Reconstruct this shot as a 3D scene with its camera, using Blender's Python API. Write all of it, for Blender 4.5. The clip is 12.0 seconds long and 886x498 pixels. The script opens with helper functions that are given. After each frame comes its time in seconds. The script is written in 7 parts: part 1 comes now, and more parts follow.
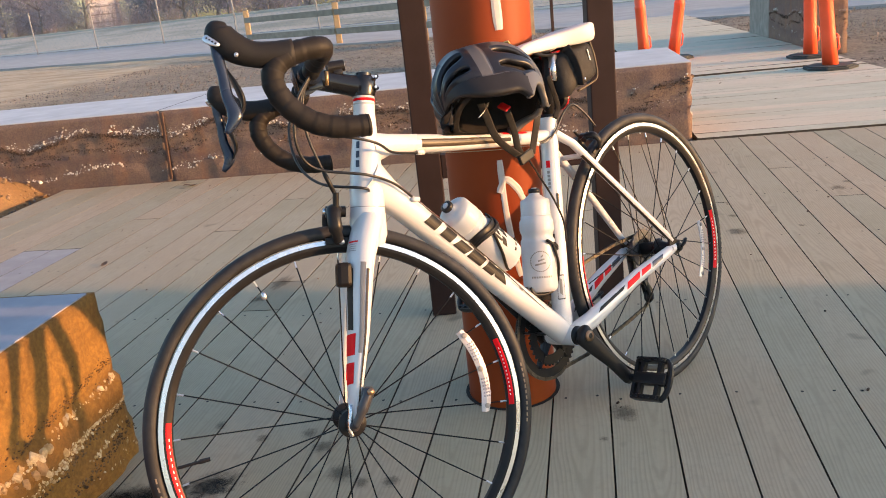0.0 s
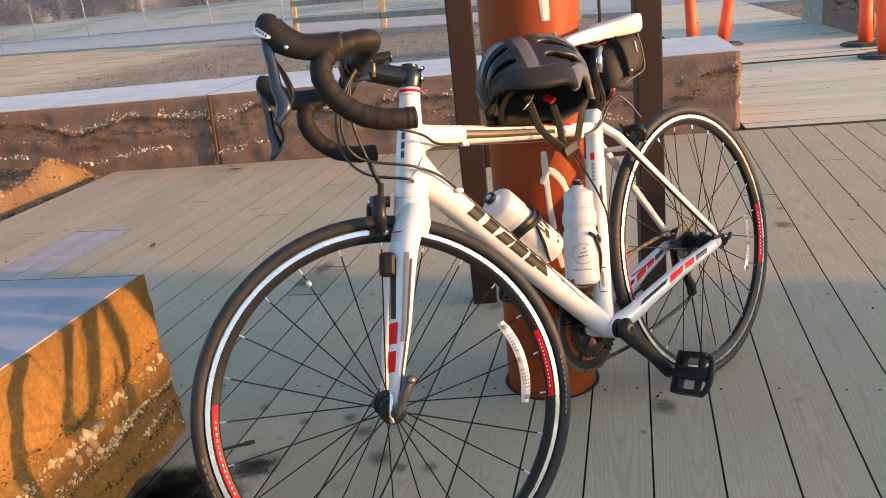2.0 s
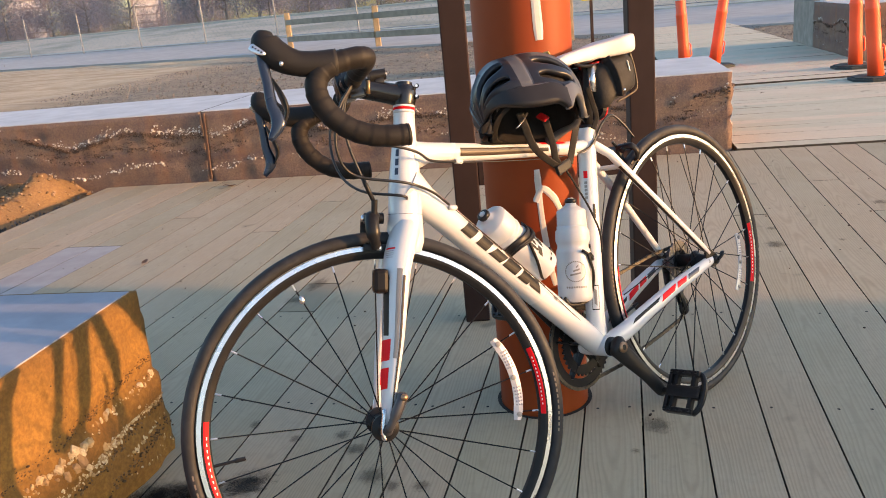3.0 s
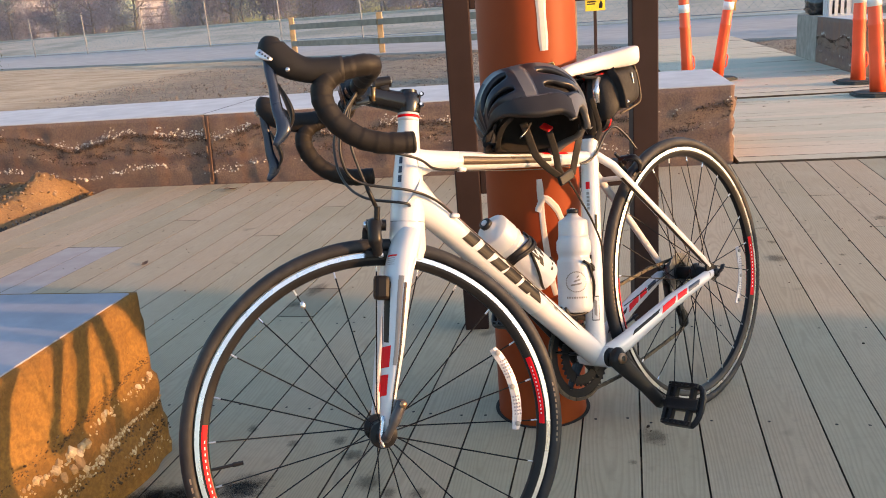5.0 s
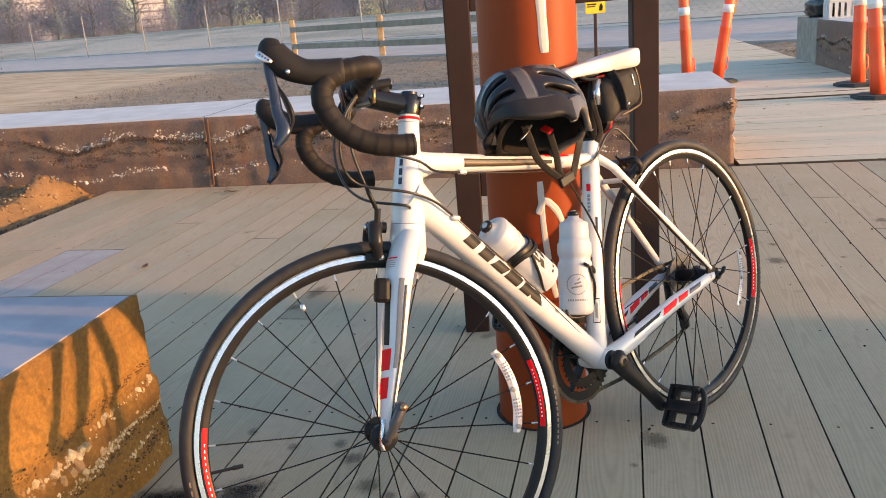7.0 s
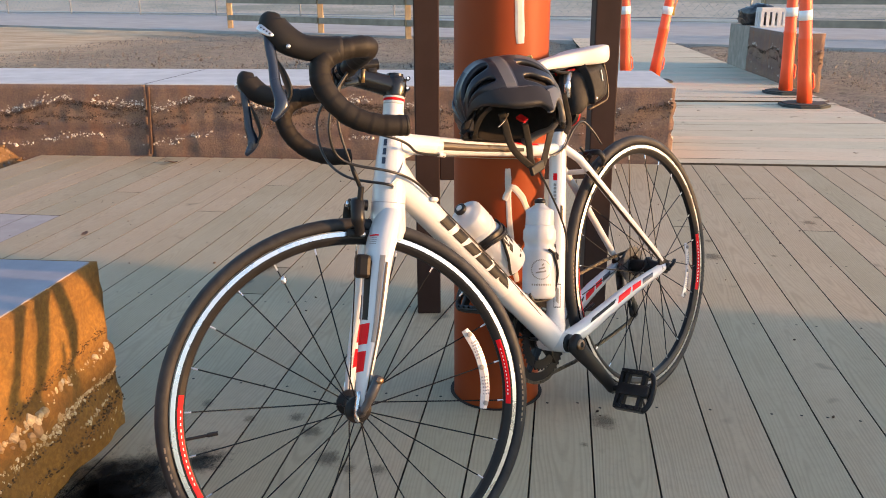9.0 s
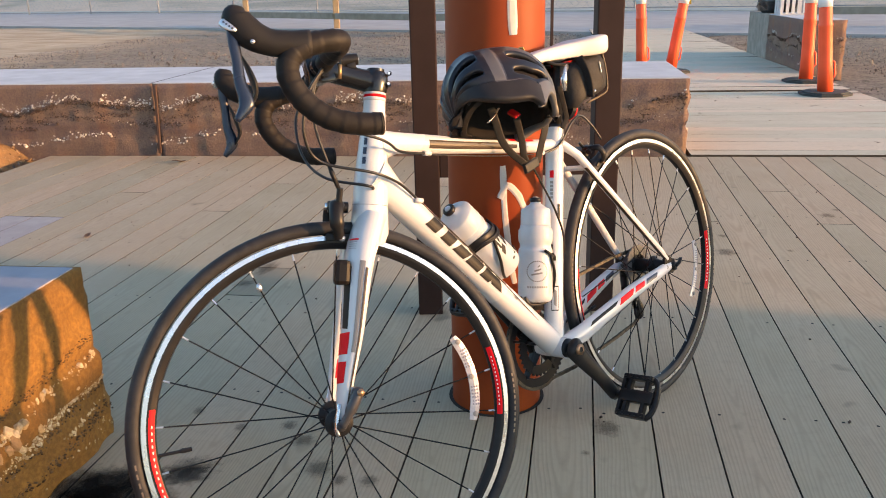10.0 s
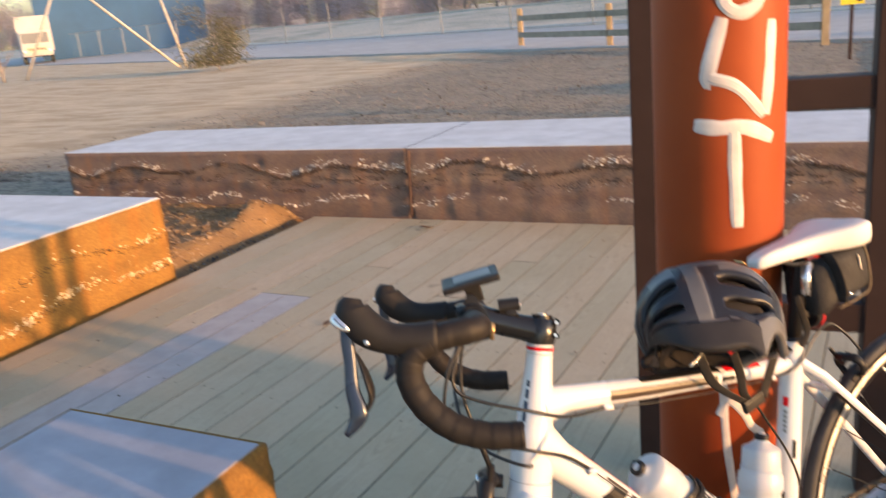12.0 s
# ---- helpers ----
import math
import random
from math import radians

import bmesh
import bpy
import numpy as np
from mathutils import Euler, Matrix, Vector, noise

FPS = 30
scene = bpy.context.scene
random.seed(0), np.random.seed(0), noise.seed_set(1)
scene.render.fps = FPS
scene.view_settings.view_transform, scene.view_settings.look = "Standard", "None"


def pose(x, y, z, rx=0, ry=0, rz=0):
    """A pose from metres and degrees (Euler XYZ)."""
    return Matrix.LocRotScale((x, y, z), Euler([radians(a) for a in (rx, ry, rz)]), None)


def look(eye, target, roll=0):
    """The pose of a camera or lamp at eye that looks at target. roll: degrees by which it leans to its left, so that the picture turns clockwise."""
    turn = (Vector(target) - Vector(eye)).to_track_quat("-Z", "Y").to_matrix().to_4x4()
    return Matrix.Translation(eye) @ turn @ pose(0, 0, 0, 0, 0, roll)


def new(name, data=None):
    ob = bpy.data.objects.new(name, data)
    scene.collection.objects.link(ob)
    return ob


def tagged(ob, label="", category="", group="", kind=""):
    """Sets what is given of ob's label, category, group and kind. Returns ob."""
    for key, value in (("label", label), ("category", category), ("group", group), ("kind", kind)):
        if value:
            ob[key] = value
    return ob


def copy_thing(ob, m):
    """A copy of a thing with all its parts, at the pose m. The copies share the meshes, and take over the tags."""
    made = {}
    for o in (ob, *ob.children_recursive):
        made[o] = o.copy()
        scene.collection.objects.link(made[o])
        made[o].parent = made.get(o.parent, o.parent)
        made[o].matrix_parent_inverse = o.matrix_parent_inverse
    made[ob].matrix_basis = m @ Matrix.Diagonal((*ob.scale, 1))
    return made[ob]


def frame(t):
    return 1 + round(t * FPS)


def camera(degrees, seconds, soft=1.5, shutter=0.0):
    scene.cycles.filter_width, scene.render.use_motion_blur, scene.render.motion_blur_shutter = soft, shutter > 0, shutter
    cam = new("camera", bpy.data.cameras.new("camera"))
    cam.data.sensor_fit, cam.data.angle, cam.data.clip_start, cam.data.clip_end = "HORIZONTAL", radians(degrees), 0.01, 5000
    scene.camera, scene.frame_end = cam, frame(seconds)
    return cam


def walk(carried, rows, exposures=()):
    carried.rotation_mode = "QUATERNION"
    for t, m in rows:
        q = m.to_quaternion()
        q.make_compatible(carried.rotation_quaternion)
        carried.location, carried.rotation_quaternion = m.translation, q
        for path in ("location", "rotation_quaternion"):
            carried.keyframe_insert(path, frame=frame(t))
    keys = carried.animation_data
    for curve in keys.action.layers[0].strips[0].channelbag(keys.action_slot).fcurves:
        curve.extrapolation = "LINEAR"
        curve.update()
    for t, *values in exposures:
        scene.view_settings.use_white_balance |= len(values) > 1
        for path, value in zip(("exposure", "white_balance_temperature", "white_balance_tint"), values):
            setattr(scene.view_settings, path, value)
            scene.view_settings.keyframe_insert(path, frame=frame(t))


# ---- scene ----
cam = camera(56.52, 12.0, soft=0.95, shutter=0.22)
PATH = [
    (0, pose(-0.0000, 0.1169, 0.9921, 72.58, 5.95, 0.00)),
    (0.5, pose(-0.0022, 0.1091, 0.9989, 72.84, 5.84, 0.56)),
    (1, pose(-0.0039, 0.1011, 1.0037, 72.39, 5.44, 1.12)),
    (1.5, pose(-0.0071, 0.1096, 1.0028, 71.91, 5.46, 2.35)),
    (2, pose(-0.0019, 0.1085, 1.0062, 71.85, 5.83, 3.02)),
    (2.5, pose(-0.0030, 0.1061, 1.0065, 72.72, 5.85, 3.00)),
    (3, pose(-0.0030, 0.1065, 1.0041, 73.09, 5.36, 2.64)),
    (5, pose(-0.0064, 0.1039, 1.0069, 73.60, 4.29, 2.93)),
    (5.5, pose(-0.0058, 0.1065, 1.0066, 74.02, 4.28, 3.18)),
    (6, pose(-0.0062, 0.1068, 1.0092, 74.05, 4.42, 3.17)),
    (6.5, pose(-0.0063, 0.1078, 1.0079, 74.07, 4.39, 3.05)),
    (8.5, pose(-0.0543, 0.0811, 1.0005, 72.16, 2.00, 0.80)),
    (9, pose(-0.0984, 0.0623, 1.0142, 72.54, 0.30, -1.18)),
    (9.5, pose(-0.1020, 0.0643, 1.0207, 72.88, 0.58, -0.33)),
    (10, pose(-0.0347, 0.1386, 1.0063, 72.15, 1.34, 0.02)),
    (10.5, pose(0.0180, 0.2350, 0.9878, 70.68, 2.68, -0.09)),
    (11, pose(0.0809, 0.3921, 0.9698, 67.88, 4.11, 4.22)),
    (11.5, pose(0.0951, 0.5064, 1.1162, 68.49, 5.18, 9.62)),
    (11.8, pose(0.0988, 0.5218, 1.2338, 70.75, 5.32, 13.56)),
    (12, pose(0.1001, 0.5100, 1.3035, 73.58, 5.41, 18.51)),
]
walk(cam, PATH, [(0, 1.95, 6500, 14), (12, 1.95, 6500, 14)])

# ---- light ----
SUN_AZ, SUN_EL = radians(-15), radians(7.3)          # azimuth counted from +x towards +y
world = bpy.data.worlds.new("sky")
scene.world = world
world.use_nodes = True
wn = world.node_tree
sky = wn.nodes.new("ShaderNodeTexSky")
sky.sky_type = 'NISHITA'
sky.sun_disc = False
sky.sun_elevation = SUN_EL
sky.sun_rotation = math.pi / 2 - SUN_AZ
sky.air_density, sky.dust_density, sky.ozone_density = 1.0, 1.7, 1.9
wn.links.new(sky.outputs[0], wn.nodes["Background"].inputs[0])
wn.nodes["Background"].inputs[1].default_value = 0.15
sun_data = bpy.data.lights.new("sun", 'SUN')
sun_data.energy, sun_data.angle, sun_data.color = 2.3, radians(1.1), (1.0, 0.52, 0.20)
sun = new("sun", sun_data)
sun.matrix_world = look((40 * math.cos(SUN_AZ), 40 * math.sin(SUN_AZ), 40 * math.tan(SUN_EL)), (0, 0, 0))


# ---- materials ----
def material(name, rough=0.6, metal=0.0, spec=0.5, coat=0.0):
    m = bpy.data.materials.new(name)
    m.use_nodes = True
    b = m.node_tree.nodes["Principled BSDF"]
    b.inputs["Roughness"].default_value, b.inputs["Metallic"].default_value = rough, metal
    b.inputs["Specular IOR Level"].default_value, b.inputs["Coat Weight"].default_value = spec, coat
    b.inputs["Coat Roughness"].default_value = 0.12
    return m, m.node_tree.nodes, m.node_tree.links, b


def coords(nodes, links, scale=(1, 1, 1), shift=False):
    """Object coordinates, scaled; shifted by a random amount for each object if wanted."""
    tc = nodes.new("ShaderNodeTexCoord")
    mp = nodes.new("ShaderNodeMapping")
    mp.inputs["Scale"].default_value = scale
    links.new(tc.outputs["Object"], mp.inputs["Vector"])
    if shift:
        oi = nodes.new("ShaderNodeObjectInfo")
        mul = nodes.new("ShaderNodeVectorMath")
        mul.operation = 'SCALE'
        mul.inputs[0].default_value = (37.0, 91.0, 53.0)
        links.new(oi.outputs["Random"], mul.inputs["Scale"])
        links.new(mul.outputs[0], mp.inputs["Location"])
    return mp.outputs[0]


def noise_tex(nodes, links, vec, scale, detail=4.0, rough=0.55, warp=0.0):
    n = nodes.new("ShaderNodeTexNoise")
    n.inputs["Scale"].default_value, n.inputs["Detail"].default_value = scale, detail
    n.inputs["Roughness"].default_value, n.inputs["Distortion"].default_value = rough, warp
    links.new(vec, n.inputs["Vector"])
    return n.outputs["Fac"]


def ramp(nodes, links, fac, *stops):
    r = nodes.new("ShaderNodeValToRGB")
    el = r.color_ramp.elements
    while len(el) < len(stops):
        el.new(0.5)
    for e, (p, c) in zip(el, stops):
        e.position = p
        e.color = (*c, 1) if len(c) == 3 else c
    links.new(fac, r.inputs[0])
    return r.outputs[0]


def mix(nodes, links, fac, a, b, blend='MIX'):
    m = nodes.new("ShaderNodeMix")
    m.data_type, m.blend_type = 'RGBA', blend
    for sock, v in ((m.inputs[0], fac), (m.inputs[6], a), (m.inputs[7], b)):
        if isinstance(v, (int, float)):
            sock.default_value = v
        elif isinstance(v, tuple):
            sock.default_value = (*v, 1)
        else:
            links.new(v, sock)
    return m.outputs[2]


def bump(nodes, links, b, height, strength=0.3, dist=0.005):
    n = nodes.new("ShaderNodeBump")
    n.inputs["Strength"].default_value, n.inputs["Distance"].default_value = strength, dist
    links.new(height, n.inputs["Height"])
    links.new(n.outputs[0], b.inputs["Normal"])


def plain(name, col, rough=0.5, metal=0.0, vary=0.12, scale=30.0, spec=0.5, coat=0.0, relief=0.0):
    """A surface of one colour with fine soiling and uneven gloss."""
    m, n, l, b = material(name, rough, metal, spec, coat)
    v = coords(n, l)
    f1 = noise_tex(n, l, v, scale, 5)
    f2 = noise_tex(n, l, v, scale * 0.17, 3)
    lo = tuple(c * (1 - vary) for c in col)
    hi = tuple(min(1, c * (1 + vary)) for c in col)
    c1 = ramp(n, l, f1, (0.3, lo), (0.7, hi))
    c2 = mix(n, l, ramp(n, l, f2, (0.35, (0, 0, 0)), (0.75, (vary * 2,) * 3)), c1, tuple(c * 0.75 for c in col))
    l.new(c2, b.inputs["Base Color"])
    l.new(ramp(n, l, f2, (0.3, (max(0.02, rough - 0.08),) * 3), (0.7, (min(1, rough + 0.1),) * 3)), b.inputs["Roughness"])
    if relief:
        bump(n, l, b, f1, relief, 0.002)
    return m


def calc(nodes, links, op, a, b=None, c=None):
    m = nodes.new("ShaderNodeMath")
    m.operation = op
    for k, v in enumerate((a, b, c)):
        if v is None:
            continue
        if isinstance(v, (int, float)):
            m.inputs[k].default_value = v
        else:
            links.new(v, m.inputs[k])
    return m.outputs[0]


def wood_deck(name="weathered_deck_wood", pale=1.0, cool=1.0):
    """Weathered green-grey treated boards: growth rings cut along the object's y, so that the grain runs in lines and arches."""
    m, n, l, b = material(name, 0.78, spec=0.25)
    oi = n.new("ShaderNodeObjectInfo")
    flat = coords(n, l)
    sep = n.new("ShaderNodeSeparateXYZ")
    l.new(flat, sep.inputs[0])
    along = coords(n, l, (0.6, 1, 0.6), True)
    depth = calc(n, l, 'MULTIPLY_ADD', noise_tex(n, l, along, 0.9, 2, 0.4), 0.16, -0.055)
    shift = calc(n, l, 'MULTIPLY_ADD', noise_tex(n, l, along, 0.5, 1, 0.4), 0.22, -0.11)
    wig = noise_tex(n, l, coords(n, l, (1, 0.10, 1), True), 24.0, 3, 0.5)
    x = calc(n, l, 'ADD', calc(n, l, 'ADD', sep.outputs[0], shift), calc(n, l, 'MULTIPLY', wig, 0.020))
    rad = calc(n, l, 'SQRT', calc(n, l, 'ADD', calc(n, l, 'MULTIPLY', x, x), calc(n, l, 'MULTIPLY', depth, depth)))
    rings = calc(n, l, 'MULTIPLY_ADD', calc(n, l, 'SINE', calc(n, l, 'MULTIPLY_ADD', rad, 820.0, calc(n, l, 'MULTIPLY', noise_tex(n, l, along, 3.5, 3, 0.5), 9.0))), 0.5, 0.5)
    fine = noise_tex(n, l, coords(n, l, (1, 0.05, 1), True), 150.0, 5, 0.65)
    v3 = coords(n, l, (1, 1, 1), True)
    blot = noise_tex(n, l, v3, 2.3, 4, 0.6)
    dust = noise_tex(n, l, v3, 45.0, 4, 0.7)
    spots = noise_tex(n, l, v3, 8.0, 2, 0.5)
    k = pale
    grain = mix(n, l, ramp(n, l, rings, (0.4, (0, 0, 0)), (1.0, (0.52,) * 3)), (0.385 * k, 0.328 * k, 0.248 * k), (0.275 * k, 0.230 * k, 0.172 * k))
    grain = mix(n, l, ramp(n, l, fine, (0.4, (0, 0, 0)), (0.72, (0.3,) * 3)), grain, (0.235 * k, 0.21 * k, 0.16 * k))
    tone = mix(n, l, oi.outputs["Random"], (0.88, 0.94, 0.89), (1.08, 1.03, 0.98))
    c = mix(n, l, 1.0, grain, tone, 'MULTIPLY')
    c = mix(n, l, ramp(n, l, blot, (0.42, (0, 0, 0)), (0.8, (0.45,) * 3)), c, (0.42 * k, 0.39 * k, 0.305 * k))
    c = mix(n, l, ramp(n, l, dust, (0.5, (0, 0, 0)), (0.75, (0.3,) * 3)), c, (0.22 * k, 0.20 * k, 0.155 * k))
    c = mix(n, l, ramp(n, l, spots, (0.70, (0, 0, 0)), (0.80, (0.65,) * 3)), c, (0.13, 0.12, 0.09))
    c = mix(n, l, 1.0, c, (1.06, 1.0 * cool, 0.94 * cool ** 2.4), 'MULTIPLY')
    l.new(c, b.inputs["Base Color"])
    bump(n, l, b, mix(n, l, 0.5, rings, fine), 0.22, 0.0014)
    return m


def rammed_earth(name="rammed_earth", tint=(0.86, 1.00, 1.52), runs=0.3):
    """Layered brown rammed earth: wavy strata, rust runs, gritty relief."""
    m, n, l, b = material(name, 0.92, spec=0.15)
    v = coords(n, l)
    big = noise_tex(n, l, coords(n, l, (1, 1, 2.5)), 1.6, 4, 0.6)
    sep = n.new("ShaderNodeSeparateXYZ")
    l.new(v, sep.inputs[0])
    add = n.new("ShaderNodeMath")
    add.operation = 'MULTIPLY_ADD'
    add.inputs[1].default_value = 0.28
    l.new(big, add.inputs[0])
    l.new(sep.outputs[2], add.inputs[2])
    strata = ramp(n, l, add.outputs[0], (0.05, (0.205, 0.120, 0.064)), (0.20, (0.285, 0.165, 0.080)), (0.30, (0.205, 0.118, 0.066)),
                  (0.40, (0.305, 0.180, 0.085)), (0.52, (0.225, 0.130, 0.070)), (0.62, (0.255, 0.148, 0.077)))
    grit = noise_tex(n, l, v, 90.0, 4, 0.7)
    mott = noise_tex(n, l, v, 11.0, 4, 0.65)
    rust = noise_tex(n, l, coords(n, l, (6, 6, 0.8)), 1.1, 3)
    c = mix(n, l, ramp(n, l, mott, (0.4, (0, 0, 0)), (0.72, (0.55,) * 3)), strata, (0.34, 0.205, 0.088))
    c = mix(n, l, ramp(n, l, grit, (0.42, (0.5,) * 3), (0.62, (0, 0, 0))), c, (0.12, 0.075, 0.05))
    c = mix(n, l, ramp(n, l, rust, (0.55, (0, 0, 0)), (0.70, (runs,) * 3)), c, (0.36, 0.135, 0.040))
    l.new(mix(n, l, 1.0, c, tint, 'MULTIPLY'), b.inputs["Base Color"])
    bump(n, l, b, mix(n, l, 0.6, mott, grit), 0.6, 0.010)
    return m


def soil():
    """Pale sandy dirt that turns to dark gravelly soil near the benches."""
    m, n, l, b = material("dirt_ground", 0.95, spec=0.1)
    v = coords(n, l)
    sep = n.new("ShaderNodeSeparateXYZ")
    l.new(v, sep.inputs[0])
    edge = noise_tex(n, l, v, 0.28, 5, 0.6)
    # gravel lies where x is larger than about -10 m
    ad = n.new("ShaderNodeMath")
    ad.operation = 'MULTIPLY_ADD'
    ad.inputs[1].default_value = 7.0
    l.new(edge, ad.inputs[0])
    l.new(sep.outputs[0], ad.inputs[2])
    mr = n.new("ShaderNodeMapRange")
    mr.inputs["From Min"].default_value, mr.inputs["From Max"].default_value = -7.0, -4.5
    l.new(ad.outputs[0], mr.inputs["Value"])
    fine = noise_tex(n, l, v, 26.0, 6, 0.75)
    mid = noise_tex(n, l, v, 2.2, 5, 0.6)
    vor = n.new("ShaderNodeTexVoronoi")
    vor.inputs["Scale"].default_value = 15.0
    l.new(v, vor.inputs["Vector"])
    sand = ramp(n, l, mid, (0.3, (0.45, 0.37, 0.265)), (0.7, (0.57, 0.475, 0.35)))
    sand = mix(n, l, ramp(n, l, fine, (0.45, (0, 0, 0)), (0.7, (0.45,) * 3)), sand, (0.36, 0.29, 0.20))
    grav = ramp(n, l, fine, (0.3, (0.11, 0.098, 0.082)), (0.55, (0.24, 0.21, 0.172)), (0.75, (0.42, 0.37, 0.31)))
    grav = mix(n, l, ramp(n, l, mid, (0.5, (0, 0, 0)), (0.75, (0.5,) * 3)), grav, (0.20, 0.20, 0.13))
    grav = mix(n, l, ramp(n, l, vor.outputs["Distance"], (0.0, (0.5,) * 3), (0.35, (0, 0, 0))), grav, (0.42, 0.36, 0.29))
    clod = noise_tex(n, l, v, 6.5, 5, 0.7)
    grav = mix(n, l, ramp(n, l, clod, (0.42, (0, 0, 0)), (0.60, (0.6,) * 3)), grav, (0.34, 0.295, 0.235))
    grav = mix(n, l, ramp(n, l, clod, (0.34, (0.6,) * 3), (0.44, (0, 0, 0))), grav, (0.085, 0.085, 0.062))
    rut = noise_tex(n, l, coords(n, l, (0.35, 1.4, 1)), 1.6, 5, 0.65)
    sand = mix(n, l, ramp(n, l, rut, (0.46, (0, 0, 0)), (0.60, (0.7,) * 3)), sand, (0.33, 0.255, 0.165))
    l.new(mix(n, l, mr.outputs[0], sand, grav), b.inputs["Base Color"])
    bump(n, l, b, mix(n, l, 0.5, fine, mid), 1.0, 0.05)
    return m


def rust_paint():
    m, n, l, b = material("rust_orange_paint", 0.5, spec=0.17)
    v = coords(n, l)
    f = noise_tex(n, l, v, 3.0, 4)
    g = noise_tex(n, l, coords(n, l, (1, 1, 0.12)), 14.0, 3)
    c = ramp(n, l, f, (0.3, (0.205, 0.035, 0.009)), (0.7, (0.27, 0.056, 0.013)))
    c = mix(n, l, ramp(n, l, g, (0.55, (0, 0, 0)), (0.8, (0.35,) * 3)), c, (0.21, 0.040, 0.017))
    l.new(c, b.inputs["Base Color"])
    l.new(ramp(n, l, f, (0.3, (0.42,) * 3), (0.7, (0.55,) * 3)), b.inputs["Roughness"])
    bump(n, l, b, noise_tex(n, l, v, 160.0, 2), 0.08, 0.001)
    return m


def scrub():
    """Dry tan bank with long olive patches of low growth."""
    m, n, l, b = material("scrubby_bank", 0.95, spec=0.1)
    f = noise_tex(n, l, coords(n, l, (0.16, 0.7, 0.7)), 1.0, 5, 0.6)
    g = noise_tex(n, l, coords(n, l), 3.5, 5, 0.7)
    c = ramp(n, l, g, (0.3, (0.62, 0.46, 0.335)), (0.7, (0.77, 0.59, 0.45)))
    c = mix(n, l, ramp(n, l, f, (0.46, (0, 0, 0)), (0.62, (0.75,) * 3)), c, (0.41, 0.325, 0.235))
    l.new(c, b.inputs["Base Color"])
    bump(n, l, b, g, 0.6, 0.05)
    return m


def stones(name, *cols):
    """Small stones, each of its own shade."""
    m, n, l, b = material(name, 0.8, spec=0.25)
    g = n.new("ShaderNodeNewGeometry")
    c = ramp(n, l, g.outputs["Random Per Island"], *[(0.1 + 0.8 * i / (len(cols) - 1), c) for i, c in enumerate(cols)])
    f = noise_tex(n, l, coords(n, l), 160.0, 3)
    l.new(mix(n, l, ramp(n, l, f, (0.4, (0, 0, 0)), (0.7, (0.5,) * 3)), c, tuple(v * 0.55 for v in cols[0])), b.inputs["Base Color"])
    bump(n, l, b, f, 0.4, 0.002)
    return m


def stain_film(name="oily_stain", most=0.42):
    """A thin dark oily film that fades out unevenly towards its edge."""
    m, n, l, b = material(name, 0.7, spec=0.2)
    v = coords(n, l)
    ln = n.new("ShaderNodeVectorMath")
    ln.operation = 'LENGTH'
    l.new(v, ln.inputs[0])
    f = noise_tex(n, l, coords(n, l, (1, 1, 1), True), 2.6, 5, 0.65)
    edge = calc(n, l, 'SUBTRACT', calc(n, l, 'MULTIPLY_ADD', f, 1.5, 0.15), ln.outputs["Value"])
    l.new(ramp(n, l, edge, (0.0, (0, 0, 0)), (0.6, (most,) * 3)), b.inputs["Alpha"])
    b.inputs["Base Color"].default_value = (0.022, 0.020, 0.018, 1)
    return m


WOOD = wood_deck(pale=1.03)
STAIN = stain_film()
# Near-black film: tar together with the shade at the short bench's foot.
TAR_SHADE = stain_film("tar_and_shade", 0.97)
# One earth, light put in its tint: cool for shaded benches, ochre for sunlit.
EARTH = rammed_earth()
SUNLIT_OCHRE = rammed_earth("sunlit_ochre_earth", (0.94, 0.85, 0.47), 0.35)
SOIL = soil()
RUST = rust_paint()
CONCRETE = plain("troweled_concrete", (0.52, 0.52, 0.53), 0.75, vary=0.13, scale=6, spec=0.2, relief=0.12)
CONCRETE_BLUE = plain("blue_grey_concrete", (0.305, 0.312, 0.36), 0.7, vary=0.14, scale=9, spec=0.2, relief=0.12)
GREY_WALL = plain("formed_concrete", (0.31, 0.275, 0.235), 0.85, vary=0.25, scale=9, spec=0.2, relief=0.5)
STONE_PALE = stones("pale_pebble", (0.34, 0.21, 0.10), (0.54, 0.39, 0.20), (0.68, 0.57, 0.38))
STONE_WHITE = stones("white_pebble", (0.36, 0.28, 0.21), (0.56, 0.50, 0.43), (0.70, 0.66, 0.60))
STONE_DIRT = stones("dirt_clod", (0.14, 0.09, 0.05), (0.23, 0.15, 0.085), (0.34, 0.24, 0.15))
STONE_DARK = stones("dark_grit", (0.060, 0.039, 0.028), (0.11, 0.068, 0.047), (0.17, 0.105, 0.07))
STONE_RUST = stones("rust_brown_grit", (0.06, 0.034, 0.016), (0.12, 0.068, 0.030), (0.20, 0.12, 0.055))
STEEL_BROWN = plain("dark_brown_steel", (0.036, 0.021, 0.018), 0.6, vary=0.15, scale=12, relief=0.05, spec=0.2)
ASPHALT = plain("worn_asphalt", (0.385, 0.375, 0.365), 0.9, vary=0.12, scale=1.5, spec=0.2)
BANK = scrub()
PALE_KERB = plain("pale_kerb_dirt", (0.50, 0.45, 0.38), 0.9, vary=0.15, scale=2)
RAIL_WOOD = plain("sunlit_rail_wood", (0.33, 0.25, 0.15), 0.8, vary=0.25, scale=6)
GALV = plain("galvanised_steel", (0.30, 0.30, 0.30), 0.5, 0.6, vary=0.15)
ORANGE = plain("orange_plastic", (0.95, 0.105, 0.030), 0.5, vary=0.06, scale=8)
